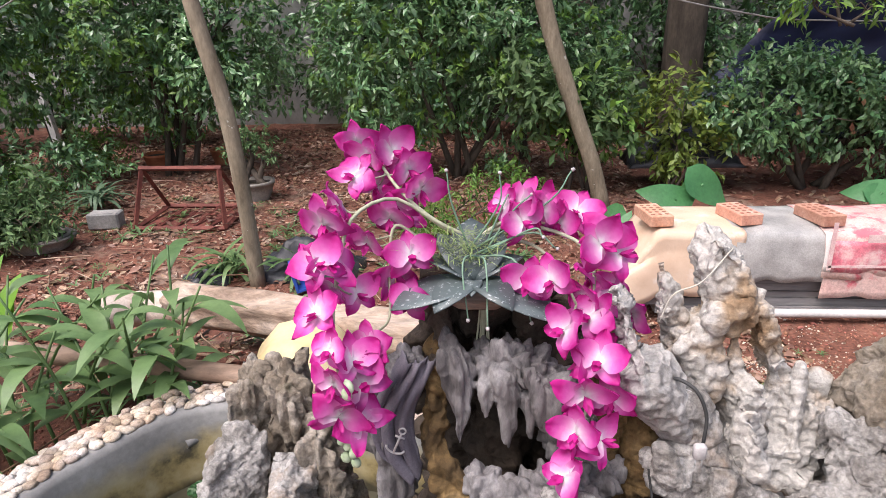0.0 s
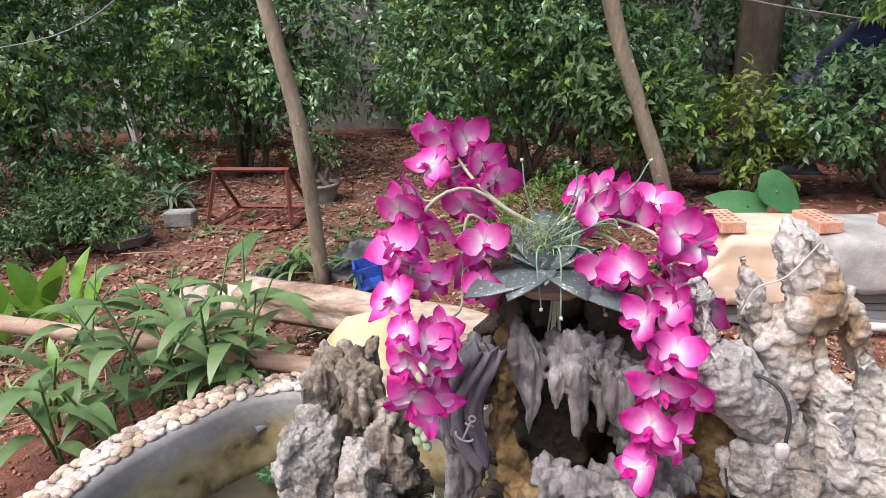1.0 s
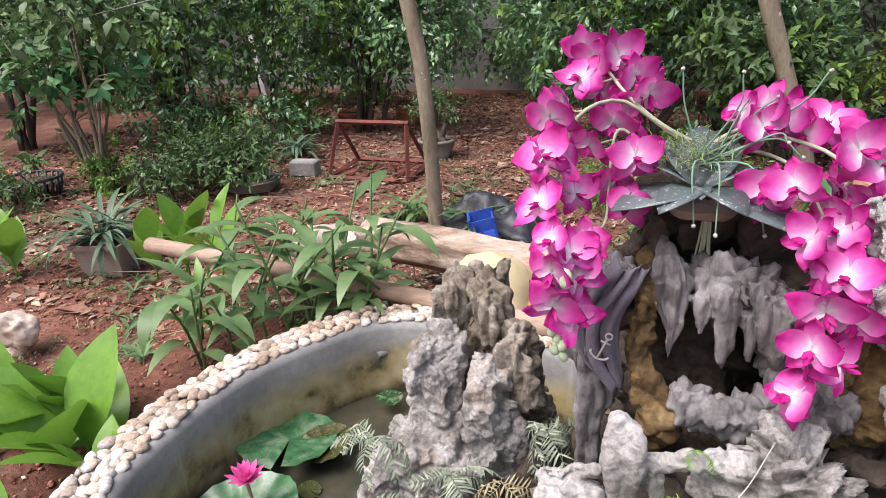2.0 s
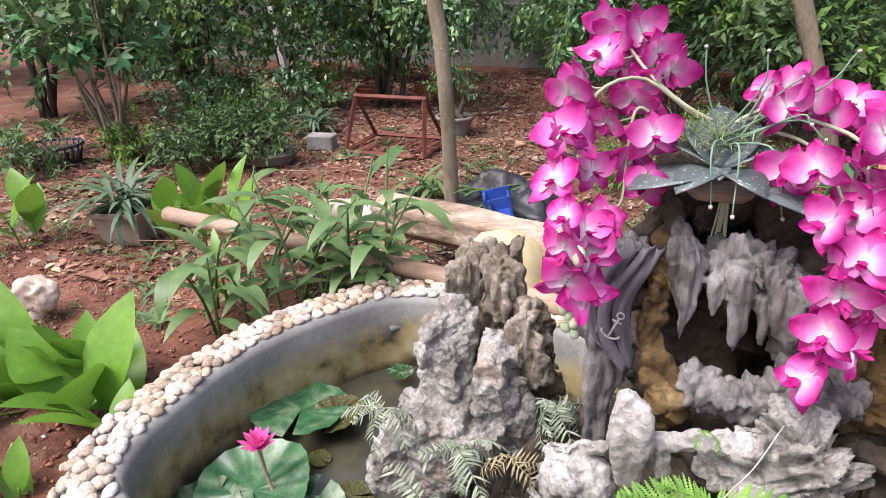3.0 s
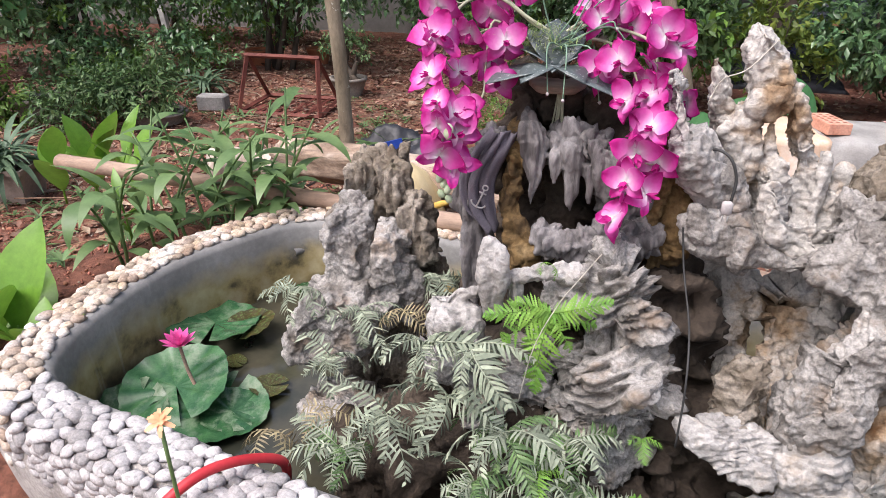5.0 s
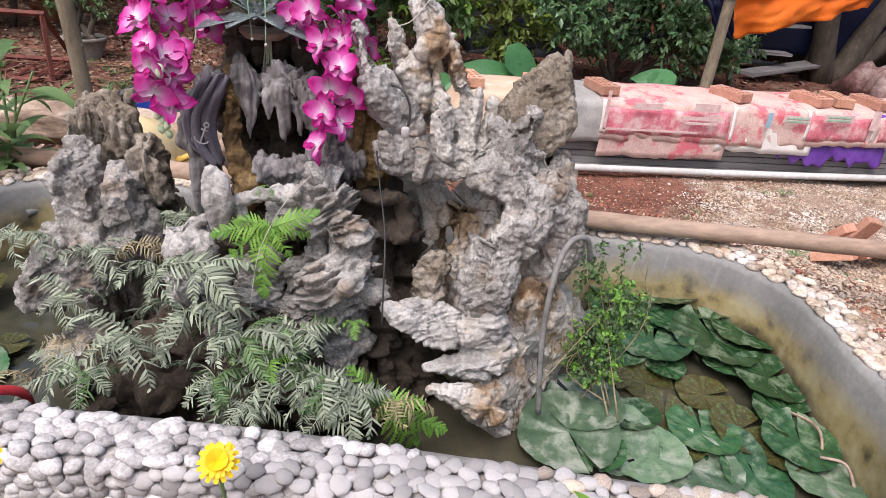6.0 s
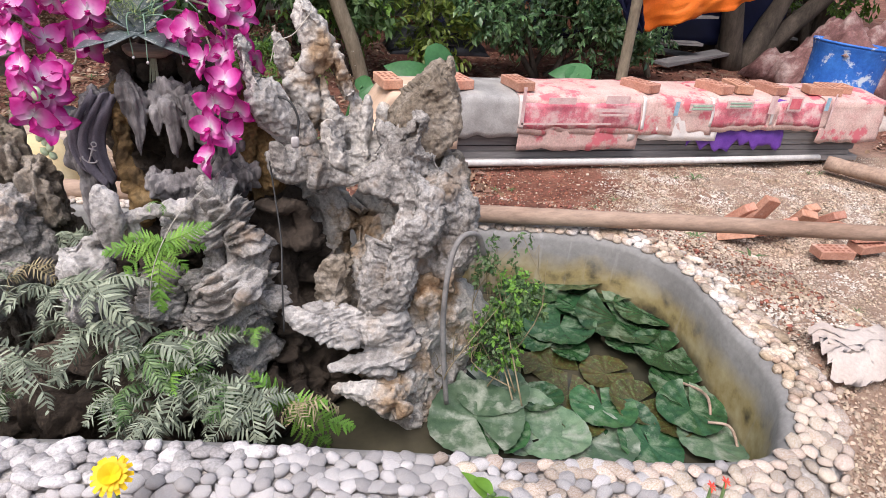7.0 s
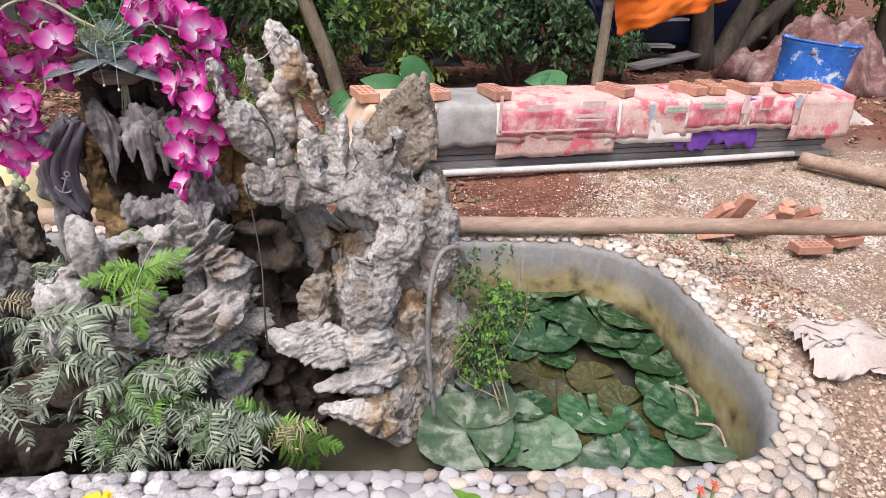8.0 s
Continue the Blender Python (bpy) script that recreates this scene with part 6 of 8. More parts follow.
def lily(at, r, old, seed):
    rr = random.Random(seed)
    ob = new("lily_pad", rr.choice(PADS[("lily_pad", "lily_old", "lily_dusty")[old]]))
    ob.matrix_world = pose(*at, rr.uniform(-9, 9) + 4, rr.uniform(-9, 9), rr.uniform(0, 360)) @ Matrix.Scale(r * (0.95 if old == 1 else rr.uniform(1.05, 1.5)), 4)
    tagged(ob, ("round green water lily leaf on the water", "browning translucent water lily leaf", "water lily leaf coated with pale dust")[old], "lily pad", "water lily leaves")


PAD_R = [(1.354, 0.953, 0.355, 0.1, 0), (1.422, 0.795, 0.345, 0.085, 0), (1.176, 0.959, 0.345, 0.075, 0), (1.087, 0.912, 0.335, 0.04, 0), (1.170, 0.864, 0.330, 0.05, 0), (1.102, 0.818, 0.310, 0.075, 1), (1.236, 0.766, 0.315, 0.075, 1), (1.254, 0.634, 0.325, 0.075, 1), (1.373, 0.583, 0.335, 0.08, 0), (1.096, 0.696, 0.320, 0.07, 1), (1.159, 0.633, 0.325, 0.06, 0)]
PAD_S = [(0.828, 0.618, 0.345, 0.09, 2), (0.889, 0.699, 0.355, 0.075, 2), (0.936, 0.622, 0.325, 0.07, 2), (1.002, 0.568, 0.320, 0.075, 2), (1.088, 0.536, 0.315, 0.07, 2), (1.220, 0.506, 0.315, 0.075, 0), (1.373, 0.485, 0.320, 0.06, 2), (1.224, 1.163, 0.345, 0.1, 0), (1.406, 1.145, 0.345, 0.1, 0), (1.090, 0.600, 0.317, 0.06, 1), (1.060, 1.029, 0.335, 0.05, 0)]
PAD_X = [(1.189, 1.189, 0.355, 0.085, 0), (1.302, 1.177, 0.355, 0.085, 0), (1.436, 1.162, 0.355, 0.085, 0), (1.398, 0.669, 0.330, 0.06, 0), (1.328, 0.849, 0.340, 0.05, 0), (1.270, 1.026, 0.350, 0.07, 0), (1.014, 0.831, 0.325, 0.05, 1), (1.006, 0.687, 0.330, 0.05, 0), (1.200, 0.578, 0.315, 0.05, 0), (1.310, 0.553, 0.315, 0.05, 1), (0.879, 0.581, 0.325, 0.06, 0), (1.455, 0.981, 0.355, 0.07, 0), (1.132, 1.144, 0.335, 0.06, 0)]
PAD_L = [(-0.675, 0.892, 0.350, 0.11, 0), (-0.732, 1.166, 0.350, 0.085, 0), (-0.635, 1.181, 0.350, 0.075, 1), (-0.480, 0.978, 0.320, 0.05, 1), (-0.754, 0.786, 0.320, 0.08, 0), (-0.559, 0.866, 0.320, 0.09, 0), (-0.521, 0.873, 0.320, 0.06, 0), (-0.760, 0.913, 0.320, 0.07, 0), (-0.618, 1.062, 0.312, 0.03, 1), (-0.562, 1.406, 0.350, 0.03, 0)]
for i, (x, y, zz, r, old) in enumerate(PAD_R + PAD_S + PAD_X + PAD_L):
    lily((x, y, zz), r, old, i)

LOTUS = np.array((-0.658, 0.911, 0.455))
lotus = root("lotus_flower", "open pink water lily flower with a red heart", "flower", LOTUS)
for ringn, cnt, L, pit in ((0, 9, 0.050, 0.35), (1, 8, 0.046, 0.7), (2, 6, 0.038, 1.05)):
    for i in range(cnt):
        v, f = blade(L, 0.017, -0.35, 4, 0.35, (0.4, 0.9, 1.0, 0.75, 0.0))
        piece("petal", v @ turn(pit, 0, 0).T @ turn(0, 0, 2 * math.pi * i / cnt + ringn * 0.35).T, f, "petal_lotus", lotus)
v, f = join([tube([(0, 0, 0), (0.006 * math.cos(a), 0.006 * math.sin(a), 0.018)], [0.002, 0.0012], 5) for a in np.linspace(0, 6, 9)])
piece("heart", v, f, "petal_red", lotus)
v, f = tube(smooth_path([(0, 0, 0), (0.02, -0.005, -0.09), (0.09, -0.03, -0.205)], 12), 0.004, 8)
piece("stem", v, f, "pole_wood", lotus)


# ---- behind the pond: driftwood, gourd, clutter ----
def drift_log():
    r = random.Random(4)
    pts = smooth_path([(-1.10, 2.345, 0.447), (-0.803, 2.200, 0.483), (-0.403, 2.000, 0.531), (-0.078, 1.850, 0.556), (0.063, 1.800, 0.537)], 40)
    sides = 22
    v, f = tube(pts, 0.075, sides, False)
    v = v.reshape(40, sides, 3)
    cen = pts[:, None, :]
    for i in range(40):
        for k in range(sides):
            a = 2 * math.pi * k / sides
            ridge = 0.74 + 0.34 * abs(math.sin(3 * a + 0.05 * i)) + 0.10 * abs(math.sin(8 * a)) + 0.20 * noise.noise(Vector((math.cos(a) * 3, math.sin(a) * 3, i * 0.12)))
            if i < 3:
                ridge *= 0.55 + 0.2 * i + 0.25 * noise.noise(Vector((k * 0.9, i, 0)))
            v[i, k] = cen[i, 0] + (v[i, k] - cen[i, 0]) * ridge
    ob = piece("driftwood_log", v.reshape(-1, 3), f + [tuple(range(sides))[::-1], tuple(range(39 * sides, 40 * sides))], "drift_wood")
    tagged(ob, "split weathered log with a jagged end on the bank", "log")
    for i in range(5):
        a = 9 + i * 5
        p = pts[a:a + 9] + np.array((0, -0.045, 0.05 + 0.006 * r.uniform(-1, 1)))
        v, f = tube(p, np.array([0.004, 0.009, 0.012, 0.013, 0.013, 0.012, 0.011, 0.008, 0.003]), 5, True, 0.3, r)
        piece("splinter", v, f, "drift_wood", ob)


drift_log()
pv, pf = tube(smooth_path([(-1.449, 2.350, 0.376), (-1.270, 2.500, 0.345), (-1.018, 2.450, 0.370)], 16), 0.075, 14, True, 0.08, random.Random(2))
tagged(piece("pale_log", pv, pf, "plaster_pale"), "short pale log with peeling ringed bark", "log")

GC = np.array((-0.353, 1.720, 0.481))
prof = [(0.001, -0.105), (0.06, -0.10), (0.11, -0.07), (0.14, -0.01), (0.135, 0.045), (0.10, 0.085), (0.05, 0.10), (0.012, 0.095)]
gv, gf = lathe([(r * 1.35, z * 1.35) for r, z in prof], 40)
ang = np.arctan2(gv[:, 1], gv[:, 0])
gv[:, :2] *= (1 + 0.035 * np.cos(ang * 10))[:, None]
gv = gv @ turn(radians(-15), radians(68), radians(-20)).T
gourd = root("pumpkin", "large cream-yellow ribbed pumpkin resting behind the pole", "pumpkin", GC)
piece("flesh", gv, gf, "gourd", gourd)
ax = turn(radians(-15), radians(68), radians(-20)) @ np.array((0, 0, 1.0))
sv, sf = tube(smooth_path([ax * 0.12, ax * 0.15 + np.array((0, -0.01, 0.01)), ax * 0.17 + np.array((0.02, -0.015, 0.02))], 8), np.linspace(0.016, 0.008, 8), 8, True, 0.15, random.Random(1))
piece("stalk", sv, sf, "gourd_stem", gourd)
# film of black plastic and the blue crate by the slender tree
cr = root("plastic_crate", "broken blue plastic crate on black film", "crate", (-0.93, 3.42, 0.05))
for x0, x1, y0, y1, z0, z1 in [(-0.02, 0.0, -0.10, 0.10, 0.0, 0.18), (0.16, 0.175, -0.1, 0.1, 0.0, 0.15), (-0.02, 0.18, 0.085, 0.1, 0.0, 0.18), (-0.02, 0.18, -0.1, -0.085, 0.13, 0.16), (-0.02, 0.18, -0.1, 0.1, -0.01, 0.005), (0.06, 0.08, -0.1, -0.085, 0.0, 0.13)]:
    v, f = box(x0, x1, y0, y1, z0, z1)
    piece("panel", 0.78 * v @ turn(0, radians(-12), radians(20)).T, f, "crate_blue", cr, smooth=False)


def film_heap(at, sx, sy, sz, mat, label, name="plastic_film", seed=0, category="plastic film", n=26):
    verts, faces = [], []
    for j in range(n):
        for i in range(n):
            u, w = i / (n - 1) * 2 - 1, j / (n - 1) * 2 - 1
            h = max(0, 1 - u * u) * max(0, 1 - w * w)
            q = Vector((u * 2.2 + seed, w * 2.2, seed))
            h = h ** 0.5 * (0.6 + 0.7 * noise.noise(q) + 0.35 * abs(noise.noise(q * 2.7)))
            verts.append((at[0] + u * sx + 0.05 * sx * noise.noise(q * 3), at[1] + w * sy, at[2] + max(0.0, h) * sz))
    for j in range(n - 1):
        for i in range(n - 1):
            k = j * n + i
            faces.append((k, k + 1, k + n + 1, k + n))
    ob = piece(name, verts, faces, mat)
    ob.modifiers.new("thick", "SOLIDIFY").thickness = 0.004
    return tagged(ob, label, category)


film_heap((-0.95, 3.75, 0.0), 0.34, 0.24, 0.22, "plastic_black", "crumpled black plastic film by the tree", seed=2)
film_heap((-1.55, 3.55, 0.0), 0.16, 0.14, 0.10, "plastic_black", "small heap of black plastic", seed=5)


# ---- plants with long leaves ----
def leafy_plant(name, at, stems, height, leaf, width, per, mat, label, category, seed, lean=0.25, bend=1.0, group="", pitch=(0.5, 1.1), stem_mat="leaf_ginger", shape=(0.15, 0.75, 1.0, 0.85, 0.5, 0.0)):
    r = random.Random(seed)
    p = root(name, label, category, at, group)
    for s in range(stems):
        az = r.uniform(0, 2 * math.pi)
        ln = r.uniform(0.05, lean)
        h = height * r.uniform(0.75, 1.1)
        b = np.array((r.uniform(-0.06, 0.06), r.uniform(-0.05, 0.05), -0.01))
        d = np.array((math.cos(az) * ln, math.sin(az) * ln, 1.0))
        path = smooth_path([b, b + d * h * 0.5, b + d * h * 0.98 + np.array((math.cos(az), math.sin(az), 0)) * h * ln * 0.5], 8)
        v, f = tube(path, np.linspace(0.006, 0.003, 8), 6)
        piece("stem", v, f, stem_mat, p)
        for i in range(per):
            t = 0.25 + 0.75 * (i + 0.5) / per
            q = path[min(7, int(t * 7))]
            a2 = az + (math.pi if i % 2 else 0) + r.uniform(-0.8, 0.8)
            L = leaf * r.uniform(0.75, 1.15)
            v, f = blade(L, width * r.uniform(0.85, 1.15), bend * r.uniform(0.5, 1.4), 7, 0.22, shape, r.uniform(-0.4, 0.4))
            v = v @ turn(r.uniform(*pitch), 0, 0).T @ turn(0, 0, a2 - math.pi / 2).T + q
            piece("leaf", v, f, mat, p)
    return p


GL = "narrow-leaved green ginger plant growing behind the rim"
for i, (x, y, h) in enumerate([(-1.08, 1.42, 0.34), (-0.98, 1.52, 0.40), (-0.88, 1.60, 0.42), (-0.80, 1.68, 0.40), (-1.0, 1.66, 0.36), (-1.18, 1.36, 0.28), (-0.72, 1.72, 0.38), (-0.92, 1.75, 0.34), (-1.3, 1.5, 0.34), (-1.25, 1.7, 0.38), (-1.1, 1.85, 0.36)]):
    leafy_plant("ginger_plant", (x, y, ground_z(x, y)), 2, h * 1.2, 0.215, 0.050, 5, "leaf_ginger", GL, "plant", 100 + i, 0.5, 1.5, "ginger plants")
BL = "broad-leaved bright green plant on the bank"
for i, (at, n, h, L, w) in enumerate([((-1.50, 1.011, 0.20), 3, 0.18, 0.38, 0.18), ((-1.205, 0.919, 0.27), 2, 0.14, 0.32, 0.15), ((-1.040, 0.891, 0.360), 2, 0.10, 0.20, 0.08), ((-1.163, 0.672, 0.300), 2, 0.10, 0.16, 0.06), ((-3.329, 2.295, 0.000), 2, 0.22, 0.36, 0.13),
                                      ((-2.148, 2.312, 0.150), 3, 0.24, 0.32, 0.12), ((-1.819, 2.222, 0.200), 2, 0.26, 0.28, 0.09), ((-1.284, 1.023, 0.350), 2, 0.12, 0.2, 0.09), ((-1.202, 1.521, 0.360), 1, 0.16, 0.14, 0.04)]):
    leafy_plant("broadleaf_plant", at, n, h, L, w, 3, "leaf_canna", BL, "plant", 140 + i, 0.3, 0.45, "broad-leaved plants", (0.85, 1.4), "leaf_canna", (0.1, 0.8, 1.0, 0.95, 0.6, 0.0))
leafy_plant("grass_clump", (-1.418, 3.591, 0.020), 7, 0.16, 0.30, 0.035, 4, "leaf_ginger", "arching green leaves around the slender trunk's foot", "plant", 160, 0.5, 1.4)
leafy_plant("grass_clump", (-1.0, 3.62, 0), 5, 0.15, 0.28, 0.035, 4, "leaf_ginger", "arching green leaves in a black pot", "plant", 161, 0.5, 1.4)
stone("pale_lump", [[(-2.509, 1.700, 0.125, 0.075), (-2.407, 1.700, 0.113, 0.065)], [(-2.536, 1.700, -0.026, 0.09), (-2.650, 1.700, -0.299, 0.1)]], "craggy", "plaster_pale", "lump of pale plaster lying on the soil", 0.012, 44, 0.25)


# ---- pots, baskets, bonsai ----
def square_pot(at, w, h, mat, label, rz=0.0, tray=False):
    p = root("plant_pot", label, "pot", at)
    out = []
    for z, s in ((0, 0.40), (h * 0.86, 0.5), (h * 0.86, 0.54), (h, 0.55), (h, 0.50), (h * 0.85, 0.48), (h * 0.8, 0.0)):
        out.append([(sx * s * w, sy * s * w, z) for sx, sy in ((-1, -1), (1, -1), (1, 1), (-1, 1))])
    v = np.array(out).reshape(-1, 3) @ turn(0, 0, rz).T
    f = [(j * 4 + k, j * 4 + (k + 1) % 4, (j + 1) * 4 + (k + 1) % 4, (j + 1) * 4 + k) for j in range(6) for k in range(4)]
    piece("body", v, f[:-4], mat, p, smooth=False)
    piece("earth", v[20:24] * np.array((1, 1, 1)), [(0, 1, 2, 3)], "stump_dark", p, smooth=False)
    return p


def round_pot(at, r, h, mat, label, flare=1.2, name="plant_pot"):
    p = root(name, label, "pot", at)
    v, f = lathe([(r * 0.72, 0), (r * 0.85, h * 0.4), (r, h * 0.85), (r * flare * 0.92, h * 0.86), (r * flare * 0.92, h), (r * 0.9, h), (r * 0.85, h * 0.8)], 28)
    piece("body", v, f, mat, p)
    v, f = lathe([(r * 0.87, h * 0.84), (0.001, h * 0.88)], 28)
    piece("earth", v, f, "stump_dark", p)
    return p


def basket(at, r, h, mat, label):
    p = root("basket", label, "basket", at)
    for i in range(22):
        a = 2 * math.pi * i / 22
        v, f = tube([(r * 0.75 * math.cos(a), r * 0.75 * math.sin(a), 0), (r * math.cos(a), r * math.sin(a), h)], 0.012, 4)
        piece("slat", v, f, mat, p)
    for z, s in ((0.01, 0.76), (h, 1.02)):
        v, f = tube([(r * s * math.cos(a), r * s * math.sin(a), z) for a in np.linspace(0, 2 * math.pi, 25)], 0.012, 6)
        piece("hoop", v, f, mat, p)
    v, f = lathe([(r * 0.9, h * 0.8), (0.001, h * 0.85)], 20)
    piece("earth", v, f, "stump_dark", p)


PX = np.array((-2.833, 2.447, 0.000))
square_pot(tuple(PX + np.array((0, 0.12, 0))), 0.27, 0.20, "pot_clay", "tapered square grey-brown plant pot on the soil", 0.25)
leafy_plant("strap_plant", tuple(PX + np.array((0, 0.12, 0.17))), 16, 0.12, 0.40, 0.032, 4, "grass_pot", "drooping dark strap-leaved plant in the square pot", "plant", 170, 0.7, 1.7)
basket((-4.629, 3.541, 0.000), 0.21, 0.19, "plastic_black", "black slatted plastic basket with earth")
basket((-5.165, 3.498, 0.000), 0.21, 0.17, "pot_red", "faded red slatted plastic basket with earth")
leafy_plant("strap_plant", (-4.969, 3.816, 0.170), 6, 0.08, 0.22, 0.05, 3, "leaf_soft", "pale-leaved plant in the black basket", "plant", 171, 0.6, 1.3)
leafy_plant("strap_plant", (-5.284, 3.660, 0.160), 5, 0.08, 0.2, 0.05, 3, "leaf_soft", "plant in the red basket", "plant", 172, 0.6, 1.3)
round_pot((-3.022, 4.214, 0.000), 0.20, 0.09, "pot_grey", "shallow round grey bonsai tray", 1.1, "bonsai_tray")
round_pot((-3.935, 4.023, 0.000), 0.20, 0.20, "pot_grey", "round carved grey flower pot", 1.15)
round_pot((-3.077, 4.202, 0.000), 0.22, 0.10, "pot_grey", "shallow round grey bonsai tray", 1.1, "bonsai_tray")
round_pot((-1.940, 5.539, 0.000), 0.17, 0.17, "pot_grey", "round grey bonsai pot under the trees", 1.15)
round_pot((-2.869, 7.075, 0.000), 0.14, 0.18, "pot_red", "orange clay pot under the hedge", 1.1)
round_pot((-3.493, 6.806, 0.000), 0.16, 0.18, "pot_red", "orange clay pot beside the shrub", 1.1)
bz = np.array((-1.940, 5.539, 0.000))
shrub("bonsai", (bz[0], bz[1], 0.15), [(0.05, 0, 0.38, 0.2, 0.18, 0.1), (-0.18, 0, 0.30, 0.14, 0.12, 0.08), (0.2, 0, 0.24, 0.13, 0.12, 0.07)], 900, 0.04, "leaf_soft", "gnarled little bonsai tree in its pot", "bonsai", 201, 3, 0.035, "bark_dark")
by = np.array((-3.069, 4.164, 0.000))
shrub("pot_shrub", (by[0], by[1], 0.07), [(0, 0, 0.25, 0.3, 0.25, 0.2), (-0.3, -0.1, 0.22, 0.25, 0.2, 0.18), (0.1, 0, 0.42, 0.16, 0.15, 0.15)], 1800, 0.06, "leaf_soft", "loose grey-green shrub in a tray", "shrub", 202, 6, 0.012, "bark", width=0.32)
shrub("pot_shrub", (-3.091, 4.063, 0.050), [(0, 0, 0.22, 0.35, 0.3, 0.18), (-0.4, 0, 0.25, 0.25, 0.25, 0.2)], 1700, 0.06, "leaf_soft", "loose grey-green shrub in a tray", "shrub", 203, 5, 0.012, "bark", width=0.32)
sa = np.array((-3.162, 4.548, 0.050))
leafy_plant("sapling", tuple(sa), 2, 0.55, 0.16, 0.07, 5, "leaf_soft", "thin sapling with a few pale oval leaves", "plant", 204, 0.3, 0.6, "", (0.3, 1.0), "bark")
v, f = bevel_box(0.24, 0.14, 0.13, 0.012)
blk = np.array((-2.854, 4.633, 0.000))
cb = piece("concrete_block", v @ turn(0, 0, 0.15).T + blk + np.array((0, 0.06, 0.065)), f, "stone_block", smooth=False)
tagged(cb, "chipped pale concrete block by the metal stand", "block")
leafy_plant("spider_plant", (-3.190, 5.140, 0.050), 12, 0.10, 0.34, 0.035, 4, "grass_pot", "dark arching spider plant behind the block", "plant", 205, 0.8, 1.6)
shrub("low_bush", (-3.997, 6.341, 0.000), [(0, 0, 0.35, 0.34, 0.3, 0.28), (0.25, 0, 0.3, 0.25, 0.22, 0.22)], 2200, 0.055, "leaf_bright", "fresh green feathery bush", "bush", 206, 5, 0.01, "bark_dark", width=0.25)
shrub("low_bush", (-0.25, 4.3, 0), [(0, 0, 0.22, 0.3, 0.25, 0.2), (0.5, 0.2, 0.28, 0.4, 0.3, 0.22)], 2200, 0.05, "leaf_bright", "fresh green feathery bush behind the flowers", "bush", 207, 5, 0.01, "bark_dark", width=0.25)
shrub("low_bush", (0.45, 2.6, 0.05), [(0, 0, 0.22, 0.35, 0.3, 0.2), (-0.3, 0.1, 0.28, 0.25, 0.25, 0.2)], 2200, 0.05, "leaf_soft", "green feathery bush behind the stump", "bush", 208, 5, 0.01, "bark_dark", width=0.25)
shrub("low_bush", (-4.2, 5.4, 0), [(0, 0, 0.3, 0.5, 0.35, 0.28), (0.6, 0.1, 0.3, 0.4, 0.3, 0.25), (-0.8, 0, 0.4, 0.5, 0.4, 0.35)], 3000, 0.07, "leaf_hedge", "dark green low growth under the trees", "bush", 209, 5, 0.01, "bark_dark")
for i, (at, n) in enumerate([((-3.677, 4.352, 0.000), 1500), ((-3.493, 3.731, 0.000), 900), ((-4.079, 3.799, 0.000), 1300), ((-4.539, 3.245, 0.000), 900), ((-3.995, 5.421, 0.000), 1500), ((-4.705, 6.069, -0.000), 1500)]):
    shrub("low_bush", at, [(0, 0, 0.18, 0.26, 0.22, 0.17), (0.2, 0, 0.30, 0.16, 0.15, 0.16), (-0.2, 0.05, 0.24, 0.18, 0.15, 0.16)], n, 0.055, "leaf_soft" if i % 2 else "leaf_bright", "green self-sown bush among the pots", "bush", 240 + i, 4, 0.008, "bark_dark", width=0.34)
v, f = box(-0.035, 0.035, -0.035, 0.035, 0, 1.05)
tagged(piece("white_post", v @ turn(0, radians(-7), 0).T + np.array((-5.032, 7.400, 0.145)) * np.array((1, 1, 0)), f, "metal_pale", smooth=False), "pale concrete post under the trees", "post")

# citrus with bare stems and one green fruit
CT = np.array((-4.248, 3.828, 0.050))
citrus = shrub("citrus_tree", tuple(CT), [(-0.1, -0.1, 0.98, 0.34, 0.3, 0.16), (0.30, 0, 0.92, 0.30, 0.25, 0.14), (-0.6, 0, 1.15, 0.4, 0.35, 0.2), (0.1, 0, 1.35, 0.7, 0.6, 0.3)], 1500, 0.11, "leaf_soft", "citrus tree with many bare stems and a green fruit", "tree", 210, 9, 0.020, "bark", width=0.5, extra=("leaf_taro", 350))
fr = np.array((-4.734, 3.900, 1.036))
v, f = lathe([(0.001, -0.055), (0.035, -0.045), (0.056, 0.0), (0.045, 0.038), (0.012, 0.055)], 18)
piece("fruit", v + fr - CT, f, "citrus", citrus, "round green unripe fruit")

# ---- red metal stand ----
FS = np.array((-2.21, 4.6, 0.0))
stand = root("metal_stand", "rusty red welded metal frame on the soil", "metal frame", FS)


def rail(a, b, r=0.016, name="rail"):
    a, b = np.array(a, float), np.array(b, float)
    v, f = tube([a, b], r * 1.25, 4)
    piece(name, v, f, "rust_red", stand, smooth=False)


for a, b in [((-0.36, 0, 0.02), (0.36, 0, 0.02)), ((-0.33, 0.5, 0.06), (0.33, 0.5, 0.06)), ((-0.36, 0, 0.02), (-0.33, 0.5, 0.06)), ((0.36, 0, 0.02), (0.33, 0.5, 0.06)),
             ((-0.36, 0, 0.02), (-0.28, 0.1, 0.47)), ((0.36, 0, 0.02), (0.33, 0.1, 0.47)), ((-0.30, 0.1, 0.47), (0.35, 0.1, 0.47)), ((-0.28, 0.1, 0.47), (-0.33, 0.5, 0.06)), ((0.33, 0.1, 0.47), (0.33, 0.5, 0.06))]:
    rail(a, b)
for k in range(4):
    rail((-0.2 + 0.14 * k, 0.02, 0.02), (-0.16 + 0.14 * k, 0.48, 0.06), 0.009, "slat")
